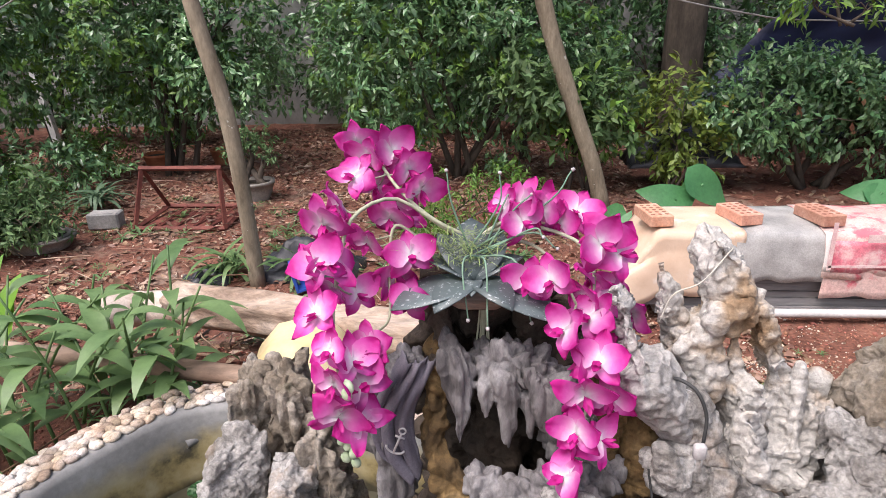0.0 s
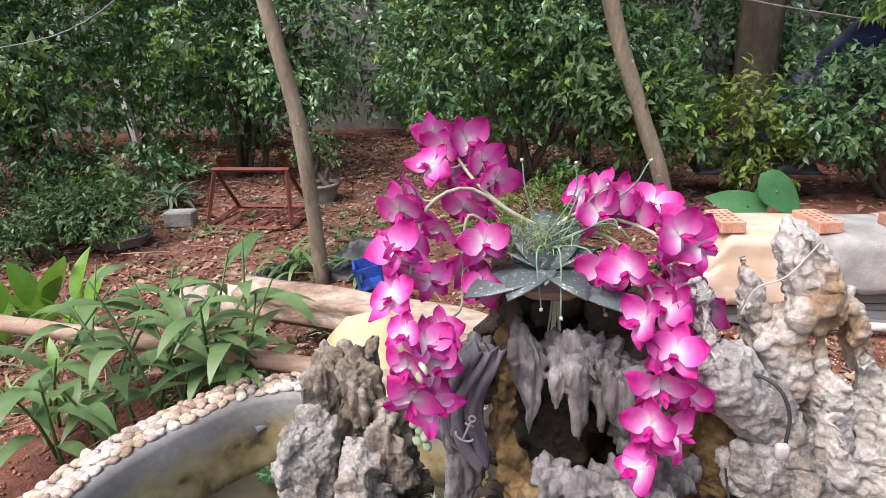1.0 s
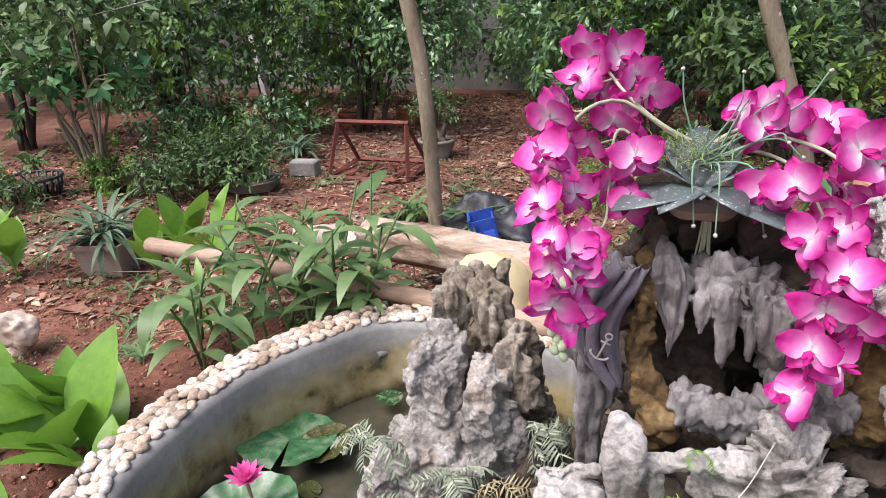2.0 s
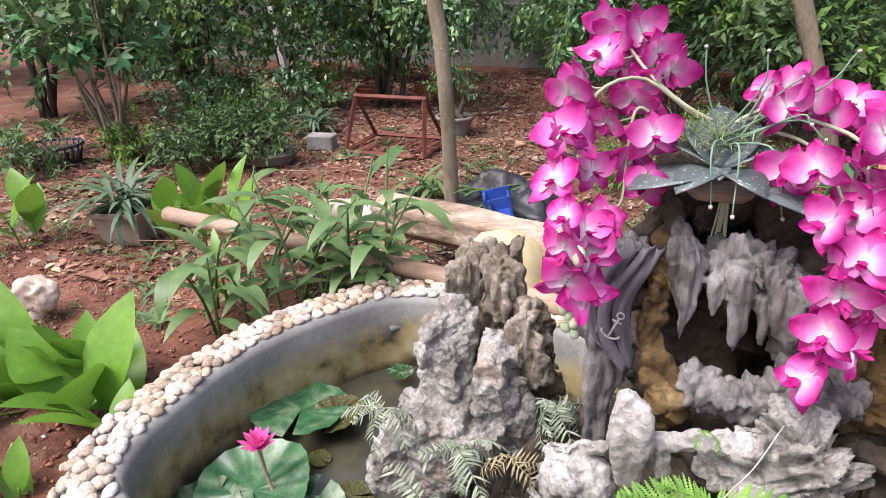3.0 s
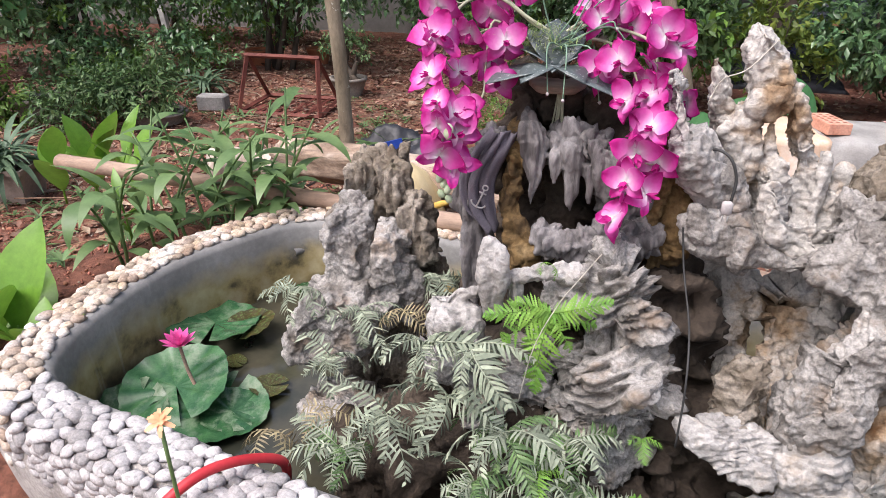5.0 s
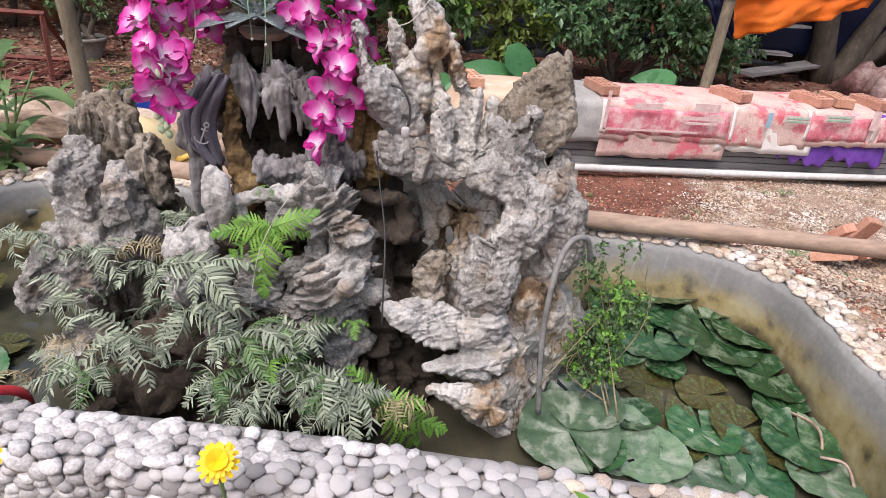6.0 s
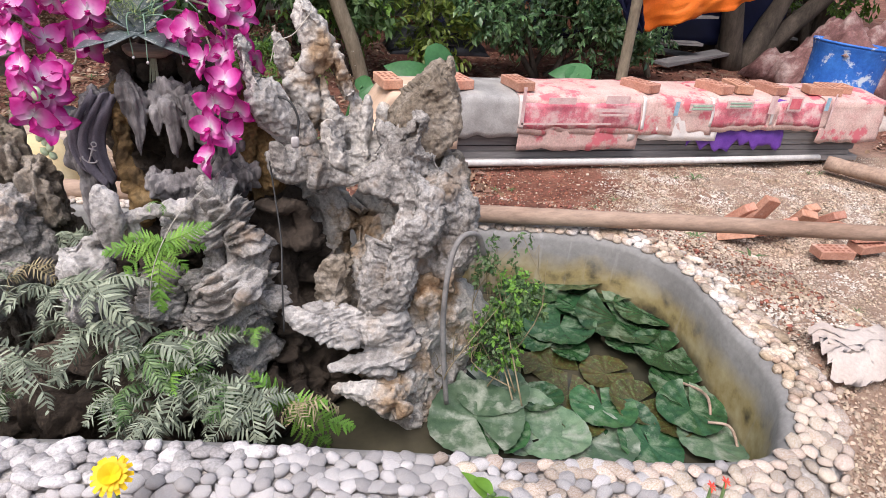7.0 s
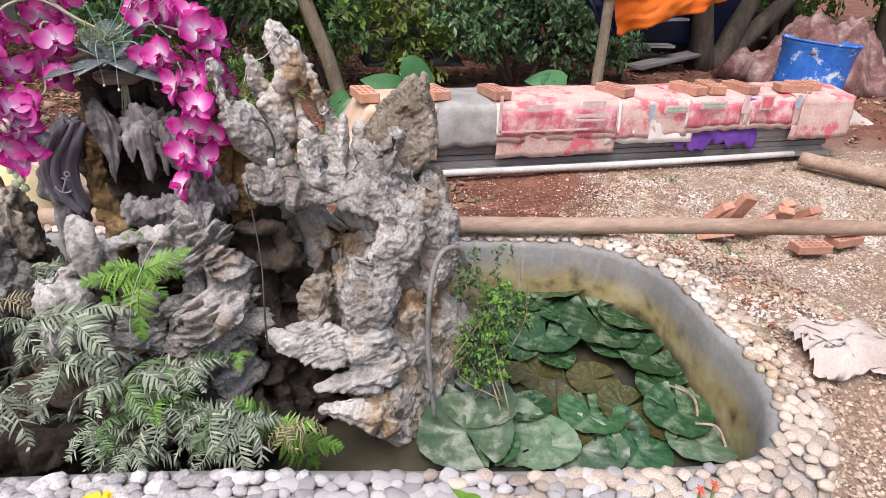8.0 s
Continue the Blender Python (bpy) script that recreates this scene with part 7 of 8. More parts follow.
v, f = box(-0.34, 0.34, 0.02, 0.48, 0.0, 0.015)
piece("tray", v, f, "rust_red", stand, smooth=False)

# ---- beyond the boards ----
def taro(foot, leaves):
    """An elephant-ear plant; each leaf: its middle, its size and the way it points."""
    t = root("taro_plant", "elephant-ear plant with large fresh green leaves", "plant", foot, "elephant-ear plants")
    base = np.array(foot, float)
    for mid, size, way in leaves:
        m = np.array(mid, float) - base
        y = Vector(way).normalized()
        zz = Vector((0.05, -0.80, 0.6))
        x = y.cross(zz).normalized()
        zz = x.cross(y)
        R = np.array(Matrix((x, y, zz)).transposed())
        tie = m - np.array(y) * size * 0.22
        v, f = tube(smooth_path([(0, 0, -0.02), tie * np.array((0.5, 0.5, 0.65)), tie], 9), np.linspace(0.015, 0.008, 9), 7)
        st = piece("stalk", v, f, "leaf_taro", t)
        v, f = blade(size * 1.25, size * 0.66, 0.45, 10, 0.14, (0.45, 0.86, 1.0, 1.0, 0.96, 0.88, 0.76, 0.60, 0.42, 0.2, 0.0))
        v = v - np.array((0, size * 0.62, 0)) + np.array((0, 0, 1)) * 0.015 * np.sin(v[:, :1] * 40) * np.array((0, 0, 1))
        piece("leaf", v @ R.T + m, f, "leaf_taro", st)


taro((1.40, 4.3, 0.0), [((1.591, 4.150, 0.422), 0.34, (0.8, 0, -0.45)), ((1.292, 4.100, 0.400), 0.30, (-0.85, -0.1, 0.35)), ((1.506, 4.300, 0.407), 0.22, (-0.5, 0, -0.5))])
taro((2.55, 4.3, 0.0), [((2.594, 4.200, 0.395), 0.28, (-0.7, 0, 0.1)), ((2.706, 4.200, 0.350), 0.26, (0.8, 0, -0.1))])
taro((0.80, 4.0, 0.0), [((0.962, 3.800, 0.276), 0.20, (0.4, 0, 0.8)), ((0.893, 3.900, 0.316), 0.18, (-0.6, 0, -0.3))])
PB = np.array((3.336, 4.750, 0.233))
v, f = tube(smooth_path([(PB[0], PB[1], -0.02), (PB[0] + 0.01, PB[1], 1.0), (PB[0] + 0.02, PB[1], 2.6)], 10), np.linspace(0.05, 0.042, 10), 10, True, 0.05, random.Random(3))
post = piece("tarp_post", v, f, "bark")
tagged(post, "slim bare wooden post holding the tarpaulins", "post")


def sheet(name, a, b, c, d, mat, label, sag, seed, n=24):
    """A tarpaulin hung between four corners."""
    A, B, C, D = (np.array(q, float) for q in (a, b, c, d))
    verts = []
    for j in range(n):
        for i in range(n):
            u, w = i / (n - 1), j / (n - 1)
            p = A * (1 - u) * (1 - w) + B * u * (1 - w) + C * u * w + D * (1 - u) * w
            q = Vector((u * 5 + seed, w * 3, seed))
            p = p + np.array((0, 0.10 * noise.noise(q) + 0.05 * noise.noise(q * 2.5), -sag * 4 * u * (1 - u) * (0.3 + 0.7 * w) + 0.04 * noise.noise(q * 1.7)))
            verts.append(p)
    faces = [(j * n + i, j * n + i + 1, (j + 1) * n + i + 1, (j + 1) * n + i) for j in range(n - 1) for i in range(n - 1)]
    ob = piece(name, verts, faces, mat)
    ob.modifiers.new("thick", "SOLIDIFY").thickness = 0.004
    return tagged(ob, label, "tarpaulin")


sheet("blue_tarpaulin", (1.94, 7.200, 0.25), (6.4, 6.6, 0.25), (6.6, 6.6, 2.7), (3.35, 7.200, 1.720), "tarp_blue", "dark blue tarpaulin hung as a shelter wall", 0.05, 1)
sheet("orange_tarpaulin", (3.590, 4.950, 0.607), (5.033, 5.300, 0.946), (5.892, 5.600, 1.610), (3.333, 4.850, 1.200), "tarp_orange", "bright orange tarpaulin tied to the post", 0.05, 4)
sheet("blue_tarpaulin", (3.432, 4.900, 0.633), (3.549, 4.900, 0.614), (3.414, 4.900, 1.200), (3.134, 5.200, 1.176), "tarp_blue", "blue tarpaulin gathered at the post", 0.02, 6)
v, f = tube([(PB[0] + 0.052 * math.cos(a), PB[1] + 0.052 * math.sin(a), 0.96 + 0.01 * math.sin(a)) for a in np.linspace(0, 12.6, 26)], 0.006, 5)
tagged(piece("tie_rope", v, f, "twine"), "pale rope tied round the post", "rope")
film_heap((1.897, 6.000, 0.214), 0.5, 0.3, 0.3, "plastic_black", "dark plastic sheet slumped under the shrub", seed=9)
BC = np.array((5.201, 4.300, 0.519))
barrel = root("barrel", "open blue plastic drum smeared with white cement", "barrel", (BC[0], BC[1], -0.03))
v, f = lathe([(0.255, 0.0), (0.265, 0.03), (0.28, 0.3), (0.295, 0.32), (0.29, 0.36), (0.30, 0.6), (0.312, 0.66), (0.32, 0.68), (0.32, 0.71), (0.30, 0.71), (0.285, 0.66), (0.26, 0.05), (0.0, 0.04)], 36)
piece("shell", v @ turn(0, radians(4), 0).T, f, "plastic_blue", barrel)
v, f = tube([(0.318 * math.cos(a), 0.318 * math.sin(a), 0.705) for a in np.linspace(0, 2 * math.pi, 40)], 0.012, 6)
piece("lip_ring", v @ turn(0, radians(4), 0).T, f, "plastic_blue", barrel)
film_heap((BC[0], BC[1], 0.60), 0.21, 0.21, 0.22, "scrap", "crumpled reddish scrap film filling the drum", seed=13, n=18)
film_heap((6.6, 5.6, 0.0), 0.9, 0.7, 0.75, "scrap", "heap of torn reddish sacks", "scrap_heap", 17, "scrap heap", 40)
film_heap((5.4, 4.2, 0.0), 0.35, 0.3, 0.14, "sheet_dusty", "torn dusty sheet on the soil", "scrap_heap", 19, "scrap heap")
# fallen roof sheets and timber under the far trees
rt = random.Random(12)
for i in range(8):
    x, y = rt.uniform(3.4, 7.5), rt.uniform(6.2, 7.6)
    v, f = box(-rt.uniform(0.4, 0.9), rt.uniform(0.4, 0.9), -0.12, 0.12, 0, 0.03, 0.01, rt)
    ob = piece("plank", v @ turn(rt.uniform(-0.1, 0.1), rt.uniform(-0.08, 0.08), rt.uniform(-0.5, 0.5)).T + np.array((x, y, 0.06 + 0.07 * i)), f, "board_grey", smooth=False)
    tagged(ob, "grey old plank in the far timber pile", "plank", "far timber pile")
v, f = box(3.3, 8.5, 7.6, 8.1, 0, 0.62, 0.05, rt)
tagged(piece("timber_mass", v, f, "stump_dark", smooth=False), "dark mass of stacked old timber", "timber")
shrub("yard_tree", (5.778, 6.600, -0.122), [(-0.4, 0, 2.3, 1.2, 1.0, 0.8), (1.0, 0, 2.1, 1.1, 1.0, 0.8), (2.0, -0.2, 1.7, 0.8, 0.8, 0.7)], 7000, 0.09, "leaf_soft", "spreading tree with a dark forked trunk", "tree", 220, 4, 0.16, "bark_dark", extra=("leaf_bright", 2500))
shrub("yard_tree", (7.6, 7.4, 0), [(0, 0, 1.6, 1.3, 1.0, 1.2), (1.2, 0, 1.9, 1.2, 1.0, 1.2)], 7000, 0.10, "leaf_bright", "bright green tree beyond the drum", "tree", 221, 3, 0.08, "bark_dark")
bare_trunk("far_tree", [(8.6, 6.6, 0), (8.5, 6.6, 1.5), (8.6, 6.6, 3.5)], 0.12, 0.1, "bark_dark", "brown trunk beyond the scrap heap", 7)
bare_trunk("far_tree", [(9.4, 6.4, 0), (9.1, 6.4, 1.2), (8.9, 6.4, 3.5)], 0.14, 0.1, "bark_dark", "leaning brown trunk beyond the scrap heap", 8)
bare_trunk("thin_tree", [(4.3, 5.9, 0), (4.0, 5.9, 0.7), (3.6, 5.9, 1.5), (3.4, 5.9, 2.4)], 0.035, 0.025, "bark", "thin leaning stem before the blue tarpaulin", 9)
# the last two clumps are unseen, added overhead to shade the shrub behind
shrub("overhang_with_shade_crown", (2.460, 4.700, 1.40), [(-0.2, 0, 0.14, 0.17, 0.15, 0.07), (0.26, 0, 0.09, 0.16, 0.15, 0.07), (0.0, 0.2, 0.34, 0.4, 0.3, 0.10), (0.1, 0.5, 1.5, 1.3, 1.0, 0.4), (-0.6, 0.2, 1.8, 0.9, 0.8, 0.35)], 6500, 0.09, "leaf_bright", "bright leafy branch hanging over the yard, with unseen crowns added for shade", "branch", 222, 3, 0.012, "bark_dark", width=0.25)
# dry twig and sheet on the gravel, right of the pond
sx = np.array((2.02, 0.665, 0.240))
verts, faces, n = [], [], 22
for j in range(n):
    for i in range(n):
        u, w = i / (n - 1) * 2 - 1, j / (n - 1) * 2 - 1
        e = 0.06 * noise.noise(Vector((u * 3, w * 3, 5)))
        x, y = sx[0] + 0.20 * u + 0.03 * w + e, sx[1] + 0.085 * w - 0.02 * u + e
        verts.append((x, y, ground_z(x, y) + 0.038 + 0.012 * noise.noise(Vector((u * 2, w * 3, 1)))))
faces = [(j * n + i, j * n + i + 1, (j + 1) * n + i + 1, (j + 1) * n + i) for j in range(n - 1) for i in range(n - 1)]
tagged(piece("plastic_sheet", verts, faces, "sheet_dusty"), "dusty whitish plastic sheet on the gravel", "sheet")
v, f = tube(smooth_path([(0.5, 5.2, 1.85), (2.026, 5.400, 1.492), (3.312, 5.700, 1.388), (8.52, 6.6, 1.25)], 40), 0.007, 6)
tagged(piece("overhead_wire", v, f, "hose_grey"), "thin grey wire strung across the yard between trunks", "wire")
v, f = tube(smooth_path([(-4.156, 3.700, 1.322), (-3.288, 3.600, 1.426), (-2.405, 3.500, 1.586), (-1.44, 3.5, 2.2)], 24), 0.004, 6)
tagged(piece("overhead_wire", v, f, "hose_grey"), "thin wire tied from the slender trunk into the shrubs", "wire")

# ---- hoses, cable, twine on the rocks ----
v, f = tube(smooth_path([(0.844, 0.740, 0.711), (0.814, 0.710, 0.778), (0.768, 0.680, 0.787), (0.744, 0.665, 0.728), (0.739, 0.660, 0.605), (0.748, 0.655, 0.486), (0.761, 0.650, 0.373)], 40), 0.006, 8)
tagged(piece("grey_hose", v, f, "hose_grey"), "bent grey hose hooked over the rock", "hose")
v, f = tube(smooth_path([(0.388, 0.860, 0.913), (0.397, 0.820, 0.837), (0.407, 0.740, 0.770), (0.406, 0.680, 0.698), (0.405, 0.660, 0.600)], 30), 0.0018, 6)
tagged(piece("power_cable", v, f, "rubber_black"), "thin black cable hanging down the rocks", "cable")
cable = root("pump_cable", "black pump cable with a pale plug", "cable", (0.410, 0.880, 1.018))
k0 = np.array((0.410, 0.880, 1.018))
v, f = tube(smooth_path([(0.402, 0.900, 0.990), (0.413, 0.870, 1.026), (0.437, 0.850, 1.022), (0.451, 0.840, 0.991), (0.448, 0.830, 0.956)], 24) - k0, 0.0025, 6)
piece("flex", v, f, "rubber_black", cable)
v, f = bevel_box(0.016, 0.012, 0.022, 0.003)
piece("plug", v + np.array((0.443, 0.825, 0.947)) - k0, f, "print_pale", cable)
for q in (-0.004, 0.004):
    v, f = tube([(q, 0, -0.01), (q, 0, -0.022)], 0.0012, 5)
    piece("prong", v + np.array((0.443, 0.825, 0.947)) - k0, f, "metal_pale", cable)
v, f = tube(smooth_path([(0.487, 0.920, 1.188), (0.450, 0.910, 1.145), (0.416, 0.910, 1.127), (0.401, 0.910, 1.088)], 20), 0.0011, 5)
tagged(piece("twine", v, f, "twine"), "pale twine tied between the spires", "twine")
v, f = tube(smooth_path([(0.262, 0.790, 0.863), (0.228, 0.720, 0.847), (0.201, 0.700, 0.811), (0.170, 0.680, 0.740), (0.153, 0.670, 0.637)], 24), 0.0009, 5)
tagged(piece("twine", v, f, "twine"), "pale string hanging over the fern", "twine")
v, f = tube(smooth_path([(-0.360, 0.360, 0.518), (-0.345, 0.400, 0.558), (-0.308, 0.460, 0.579), (-0.266, 0.520, 0.562), (-0.230, 0.570, 0.517), (-0.245, 0.600, 0.424)], 36), 0.0085, 10)
tagged(piece("red_hose", v, f, "hose_red"), "red rubber hose laid over the pebble rim", "hose")
for pts_ in ([(1.400, 0.680, 0.340), (1.425, 0.600, 0.355), (1.400, 0.530, 0.310)], [(1.385, 0.530, 0.340), (1.425, 0.500, 0.345), (1.420, 0.440, 0.310)]):
    v, f = tube(smooth_path(pts_, 12), 0.0036, 7)
    tagged(piece("lily_stalk", v, f, "drift_wood"), "pale bent lily stalk against the pond wall", "stalk")


# ---- flowers before the rim ----
def daisy(at, foot, r, mat, label, seed, petals=48):
    rr = random.Random(seed)
    d = root("garden_flower", label, "flower", at)
    for i in range(petals):
        ring = i % 3
        v, f = blade(r * (1.0 - 0.2 * ring), r * 0.30, 0.45, 3, 0.1, (0.5, 0.9, 1.0, 0.6))
        piece("petal", v @ turn(0.1 + 0.35 * ring + rr.uniform(-0.1, 0.1), 0, 0).T @ turn(0, 0, 2 * math.pi * i / petals + rr.uniform(-0.1, 0.1)).T @ turn(radians(30), 0, 0).T, f, mat, d)
    e = np.array(foot) - np.array(at)
    v, f = tube(smooth_path([(0, 0, 0), e * 0.5 + np.array((0.01, 0, 0)), e], 10), 0.0028, 6)
    piece("stem", v, f, "leaf_ginger", d)


YA, YB = np.array((0.160, 0.300, 0.620)), np.array((-0.110, 0.240, 0.695))
daisy(tuple(YA), (YA[0] + 0.01, YA[1] + 0.01, 0.0), 0.031, "petal_yellow", "full yellow daisy-like flower on a thin stem", 1)
daisy(tuple(YB), (YB[0] - 0.02, YB[1] - 0.02, 0.0), 0.032, "petal_yellow", "full yellow daisy-like flower in the front bed", 2)
OA = np.array((-0.286, 0.380, 0.757))
daisy(tuple(OA), (OA[0] - 0.02, OA[1], 0.1), 0.022, "petal_peach", "fading peach-coloured flower on a tall stem", 3, 16)
RA = np.array((1.040, 0.130, 0.626))
daisy(tuple(RA), (RA[0], RA[1], 0.1), 0.010, "petal_red", "tiny red flower before the rim", 4, 7)
daisy(tuple(RA + np.array((0.035, 0.01, -0.008))), (RA[0] + 0.03, RA[1], 0.1), 0.010, "petal_red", "tiny red flower before the rim", 5, 7)
leafy_plant("front_plant", (OA[0] + 0.02, 0.36, 0.25), 2, 0.14, 0.12, 0.07, 3, "leaf_canna", "green leaves of the flower bed in front of the rim", "plant", 230, 0.3, 0.9)
leafy_plant("front_plant", (0.661, 0.160, 0.565), 1, 0.04, 0.07, 0.02, 4, "leaf_canna", "small green shoot in front of the rim", "plant", 231, 0.3, 0.9)
leafy_plant("front_plant", (YA[0] - 0.3, 0.25, 0.2), 2, 0.12, 0.12, 0.06, 3, "leaf_canna", "green leaves of the flower bed in front of the rim", "plant", 232, 0.3, 0.9)


# ---- pebbles of the rim: those of the front stretch one by one, the others joined ----
def pebble_shape(seed):
    r = random.Random(seed)
    v, f = [(0, 0, 1.0)], []
    seg, rings = 8, 3
    for j in range(1, rings + 1):
        t = math.pi * j / (rings + 1)
        for i in range(seg):
            a = 2 * math.pi * i / seg
            k = 1 + r.uniform(-0.2, 0.16)
            v.append((math.sin(t) * math.cos(a) * k, math.sin(t) * math.sin(a) * k, math.cos(t)))
    v.append((0, 0, -1.0))
    f += [(0, 1 + i, 1 + (i + 1) % seg) for i in range(seg)]
    for j in range(rings - 1):
        for i in range(seg):
            a, b = 1 + j * seg + i, 1 + j * seg + (i + 1) % seg
            f.append((a, a + seg, b + seg, b))
    e = len(v) - 1
    o = 1 + (rings - 1) * seg
    f += [(e, o + (i + 1) % seg, o + i) for i in range(seg)]
    return np.array(v), f


PSHAPES = [pebble_shape(s) for s in range(8)]
PMESH = [mesh_of("pebble", v, f, "pebble") for v, f in PSHAPES]
PTAN = [mesh_of("pebble", v, f, "pebble_tan") for v, f in PSHAPES]
seglen = np.linalg.norm(np.roll(RING, -1, 0) - RING, axis=1)
cum = np.concatenate([[0], np.cumsum(seglen)])
total = cum[-1]


def rim_place(s, w):
    """A place on the rim: s along it, w across it and on down the outer face."""
    i = int(np.searchsorted(cum, s % total, side="right")) - 1
    t = (s % total - cum[i]) / seglen[i]
    p = RING[i] * (1 - t) + RING[(i + 1) % len(RING)] * t
    o = OUT[i] * (1 - t) + OUT[(i + 1) % len(OUT)] * t
    o /= np.linalg.norm(o)
    if w < RIM_W - 0.005:
        tilt = 0.0
        z = RIM_Z + 0.002
        off = w
    else:
        k = min(1.0, (w - RIM_W + 0.005) / 0.02)
        tilt = k * 1.35
        z = RIM_Z - 0.004 - (w - RIM_W + 0.005) * (0.6 + 0.4 * k)
        off = RIM_W + 0.004 * k
    return np.array((*(p + o * off), z)), o, tilt


rp = random.Random(21)
cells = {}
spots = []
SP = 0.0194
for trial in range(120000):
    s, w = rp.uniform(0, total), rp.uniform(0.026, RIM_W + 0.10)
    key = (int(s / SP), int(w / SP))
    if any((s - a) ** 2 * 0.72 + (w - b) ** 2 * 1.25 < SP * SP * sc for i in (-1, 0, 1) for j in (-1, 0, 1) for a, b, sc in cells.get((key[0] + i, key[1] + j), ())):
        continue
    cells.setdefault(key, []).append((s, w, rp.choice((0.8, 1.0, 1.15))))
    spots.append((s, w))
single, joined, joined_front = 0, [], []
for s, w in sorted(spots, key=lambda q: rim_place(*q)[0][1]):
    p, o, tilt = rim_place(s, w)
    k = rp.uniform(0.8, 1.25)
    size = (0.0188 * k * rp.uniform(0.85, 1.25), 0.0148 * k, 0.0085 * rp.uniform(0.8, 1.3))
    ang = math.atan2(o[1], o[0])
    m = Matrix.Translation(p) @ Euler((0, 0, ang)).to_matrix().to_4x4() @ Euler((0, tilt, 0)).to_matrix().to_4x4() @ pose(0, 0, 0, rp.uniform(-14, 14), rp.uniform(-14, 14), rp.uniform(40, 140)) @ Matrix.Diagonal((*size, 1))
    q = rp.randrange(8)
    if single < 300 and p[2] > RIM_Z - 0.05:
        ob = new("pebble", (PTAN if p[0] > 0.95 + rp.uniform(-0.35, 0.35) else PMESH)[q])
        ob.parent = rim
        ob.matrix_local = m
        single += 1
    else:
        a = np.array(m)
        front = p[1] < 0.56 - 0.21 * p[0] and -0.78 < p[0] < 0.95 + rp.uniform(-0.35, 0.35)
        (joined_front if front else joined).append((PSHAPES[q][0] @ a[:3, :3].T + a[:3, 3], PSHAPES[q][1]))
jp = piece("rim_pebbles", *join(joined), "pebble_joined", pond, "tan and grey pebbles set in the rim")
jp["kind"] = "stuff"
jf = piece("rim_pebbles", *join(joined_front), "pebble_pale", pond, "pale grey pebbles set in the front of the rim")
jf["kind"] = "stuff"

# ---- gravel and litter ----
rg = np.random.default_rng(31)


def strewn(name, mat, label, shape, n, x0, x1, y0, y1, size, keep, flat=1.0, category="gravel", tilt=0.5):
    x, y = rg.uniform(x0, x1, n), rg.uniform(y0, y1, n)
    ok = keep(x, y)
    x, y = x[ok], y[ok]
    zz = heights(x, y)
    diff = np.stack([x, y], -1)[:, None, :] - RING_D
    dist = np.sqrt((diff ** 2).sum(-1))
    near = dist.argmin(-1)
    side = (diff[np.arange(len(x)), near] * OUT_D[near]).sum(-1)
    ok = (side > 0) & (dist.min(-1) > 0.15)
    x, y, zz = x[ok], y[ok], zz[ok]
    m = len(x)
    rots = np.array([turn(a, b, c) for a, b, c in zip(rg.normal(0, tilt, m), rg.normal(0, tilt, m), rg.uniform(0, 6.3, m))])
    v, f = scattered(shape, np.stack([x, y, zz + size * 0.3], -1), rots, size * rg.lognormal(0, 0.4, m))
    ob = piece(name, v, f, mat)
    return tagged(ob, label, category, kind="stuff")


oct_v = np.array([(1, 0, 0), (0.3, 0.75, 0.1), (-0.8, 0.4, 0), (-0.7, -0.5, 0.05), (0.35, -0.7, 0), (0.1, 0.05, 0.55), (0, 0, -0.4)], float) * 0.6
oct_f = [(0, 1, 5), (1, 2, 5), (2, 3, 5), (3, 4, 5), (4, 0, 5), (1, 0, 6), (2, 1, 6), (3, 2, 6), (4, 3, 6), (0, 4, 6)]
chip_v = np.array([(1, 0, -0.2), (0.3, 0.75, -0.15), (-0.8, 0.4, -0.2), (-0.7, -0.5, -0.15), (0.35, -0.7, -0.2), (0.1, 0.05, 0.5)]) * 0.6
chip_f = [(0, 1, 5), (1, 2, 5), (2, 3, 5), (3, 4, 5), (4, 0, 5)]
flake = blade(1.0, 0.5, 0.5, 2, 0.25, (0.0, 1.0, 0.0))
patch = lambda x, y: np.array([noise.noise(Vector((a * 1.1, b * 1.1, 3))) for a, b in zip(x, y)])
strewn("gravel", "gravel", "mixed tan and grey gravel beside the pond", (chip_v, chip_f), 130000, 0.9, 5.4, -0.3, 3.05, 0.0092, lambda x, y: rg.random(len(x)) < np.clip(0.85 + 1.5 * patch(x, y), 0.15, 1) * np.clip((0.9 * x - 0.55 * y + patch(x, y) - 0.3) / 0.5, 0.05, 1) * np.clip((5.4 - x) / 0.6, 0, 1))
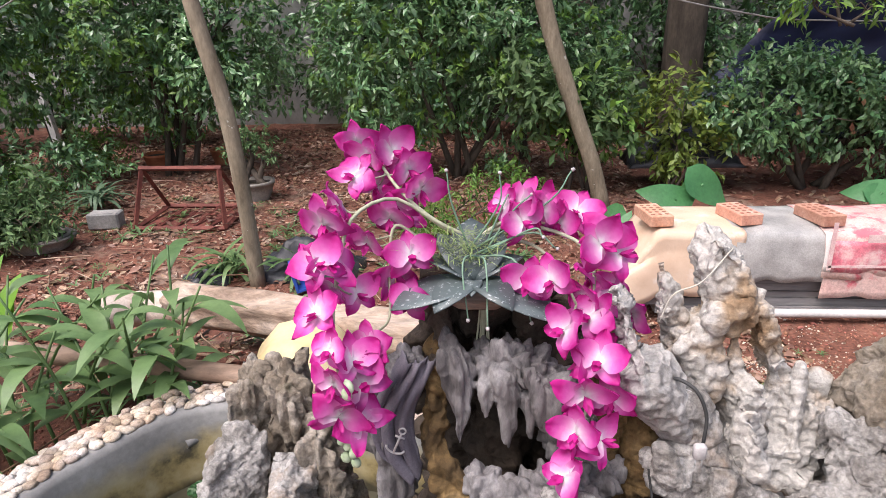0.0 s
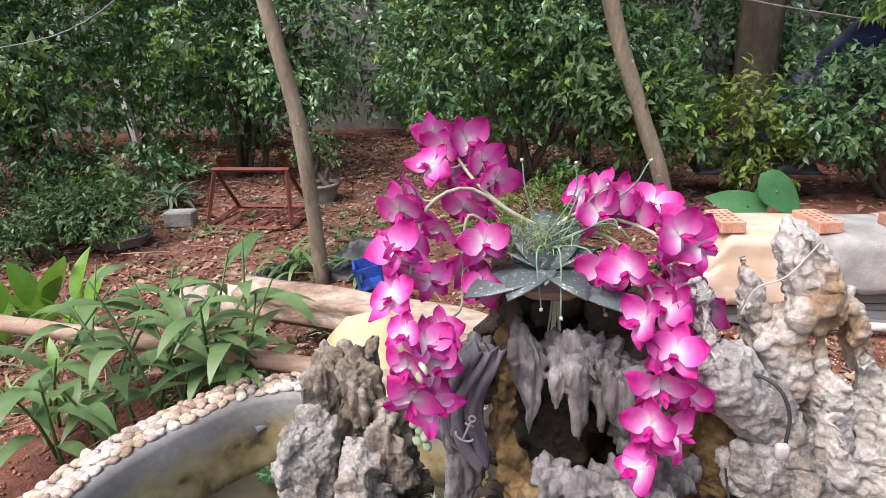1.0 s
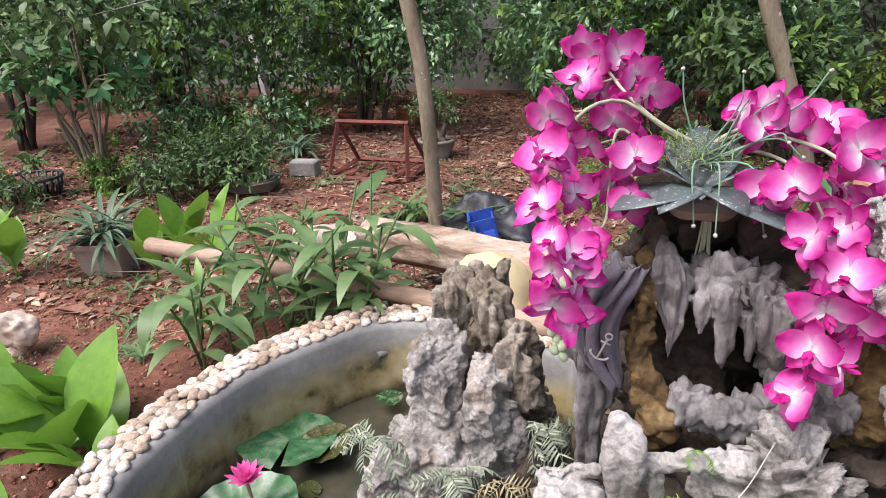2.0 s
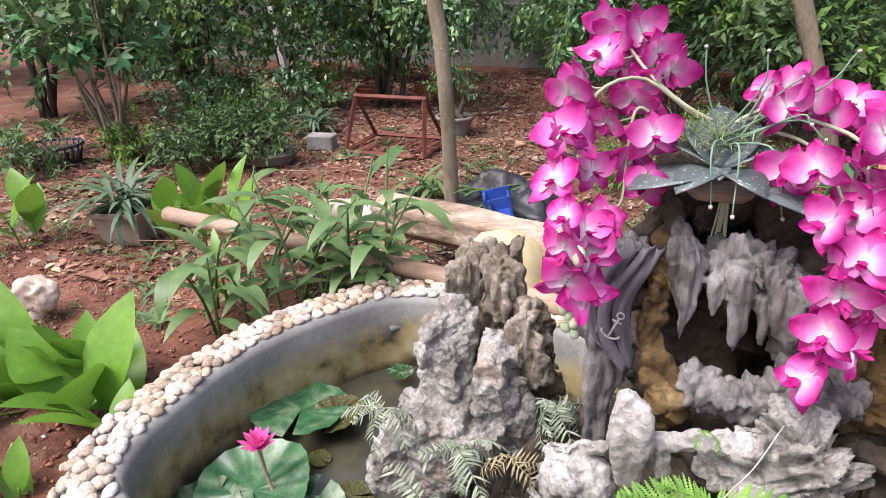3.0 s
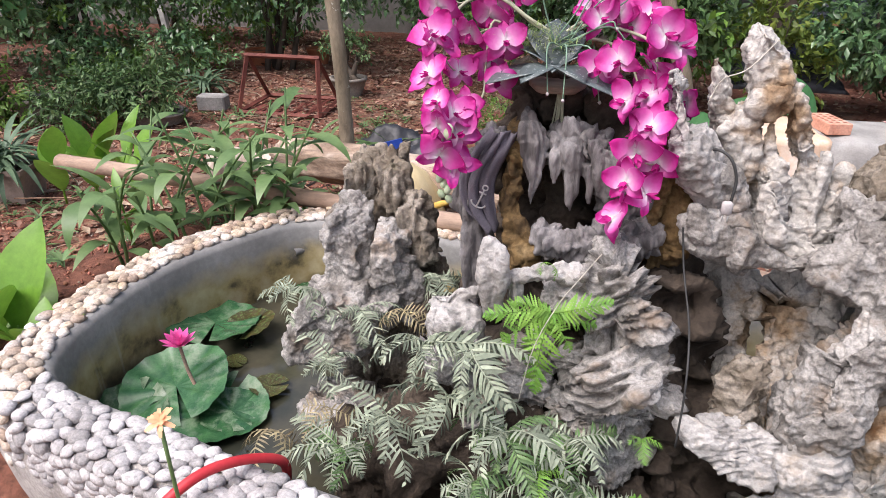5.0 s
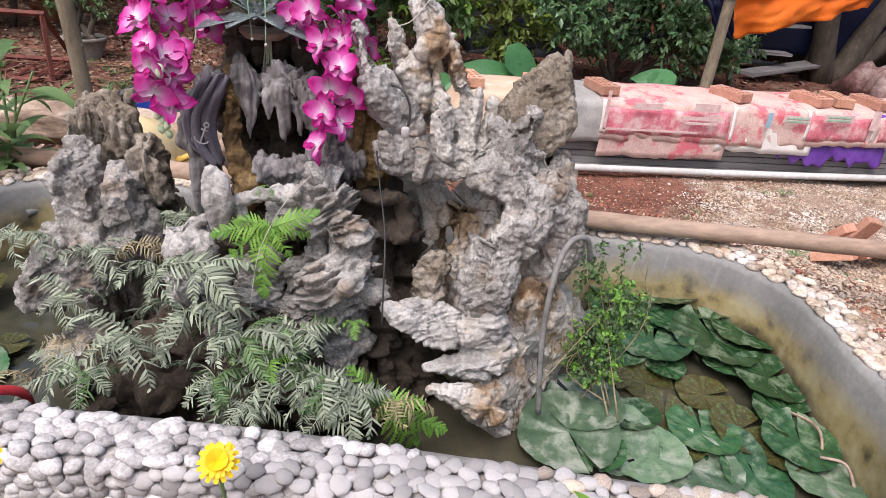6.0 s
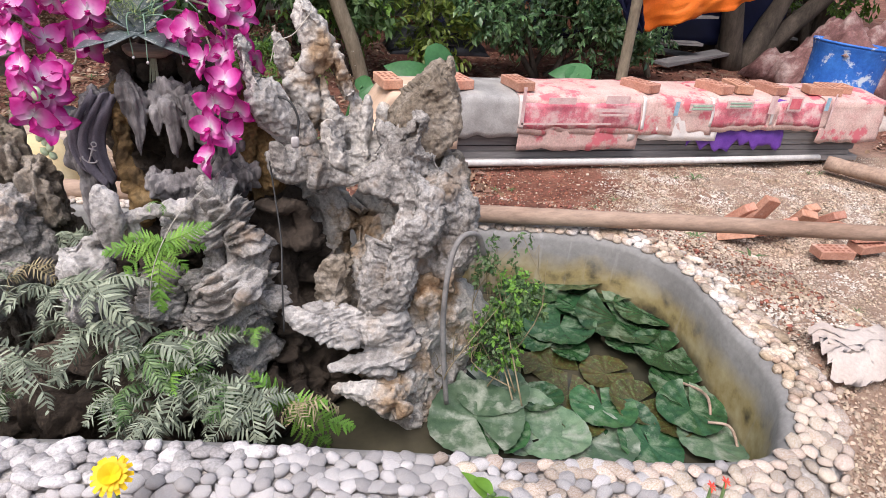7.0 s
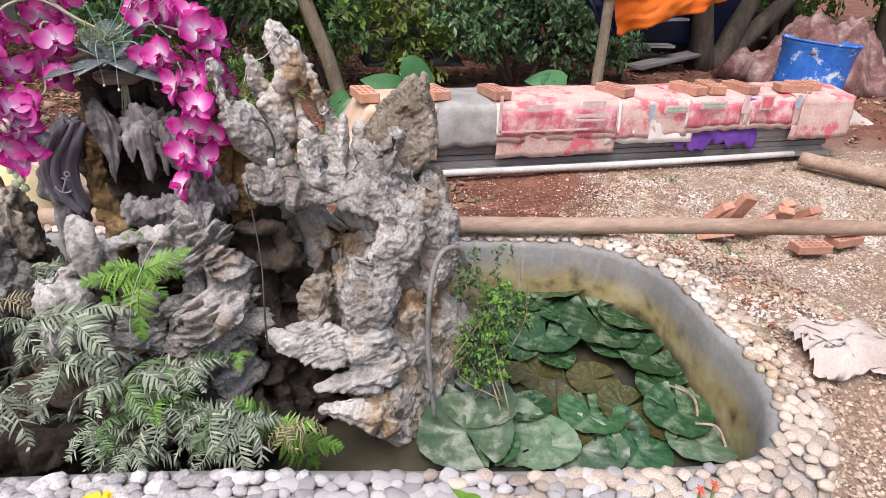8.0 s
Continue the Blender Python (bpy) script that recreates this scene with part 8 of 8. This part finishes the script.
strewn("fine_gravel", "gravel", "fine gravel on the red soil", (chip_v, chip_f), 110000, 0.6, 5.6, 0.0, 3.3, 0.0075, lambda x, y: rg.random(len(x)) < 0.85 * np.clip((0.9 * x - 0.55 * y + patch(x, y) - 0.1) / 0.5, 0.10, 1) * np.clip((5.6 - x) / 0.6, 0, 1))
strewn("leaf_litter", "litter", "dry brown leaves fallen on the soil", (flake[0], flake[1]), 42000, -6.5, 1.6, 2.0, 9.5, 0.048, lambda x, y: rg.random(len(x)) < np.clip(0.8 + patch(x, y), 0.3, 1), category="leaves", tilt=0.3)
strewn("husk_litter", "hull", "small red-brown husks and clods on the bank", (oct_v, oct_f), 24000, -3.6, 2.2, 0.6, 3.4, 0.010, lambda x, y: rg.random(len(x)) < 0.9, category="litter")
strewn("pale_litter", "gravel", "pale chips and stones on the soil", (oct_v, oct_f), 1200, -4, 1.0, 0.6, 5, 0.014, lambda x, y: rg.random(len(x)) < 0.6, category="litter")
strewn("yard_litter", "litter", "dry leaves under the trees beyond the boards", (flake[0], flake[1]), 6000, 1.6, 9, 3.4, 9.5, 0.06, lambda x, y: rg.random(len(x)) < 0.7, category="leaves", tilt=0.3)
tuft = join([(blade(1.0, 0.16, 0.9, 2, 0.2, (0.6, 1.0, 0.0))[0] @ turn(0.9, 0, 0).T @ turn(0, 0, k * 1.26).T, blade(1.0, 0.16, 0.9, 2)[1]) for k in range(5)])
strewn("ground_weeds", "leaf_soft", "small green weeds sprouting from the red soil", tuft, 2200, -4.5, 0.5, 1.0, 5.5, 0.055, lambda x, y: patch(x * 1.7, y * 1.7) > 0.06, category="weeds", tilt=0.15)
strewn("ground_weeds", "leaf_soft", "small green weeds sprouting from the gravel", tuft, 260, 1.0, 5.0, 0.5, 3.0, 0.035, lambda x, y: patch(x * 2, y * 2) > 0.15, category="weeds", tilt=0.15)
stick = tube([(-0.5, 0, 0), (0.1, 0.05, 0.03), (0.5, -0.02, 0)], 0.014, 4, False)
strewn("twigs", "litter", "dry broken twigs on the soil", stick, 900, -5, 1.0, 1.2, 6, 0.16, lambda x, y: rg.random(len(x)) < 0.8, category="twigs", tilt=0.06)
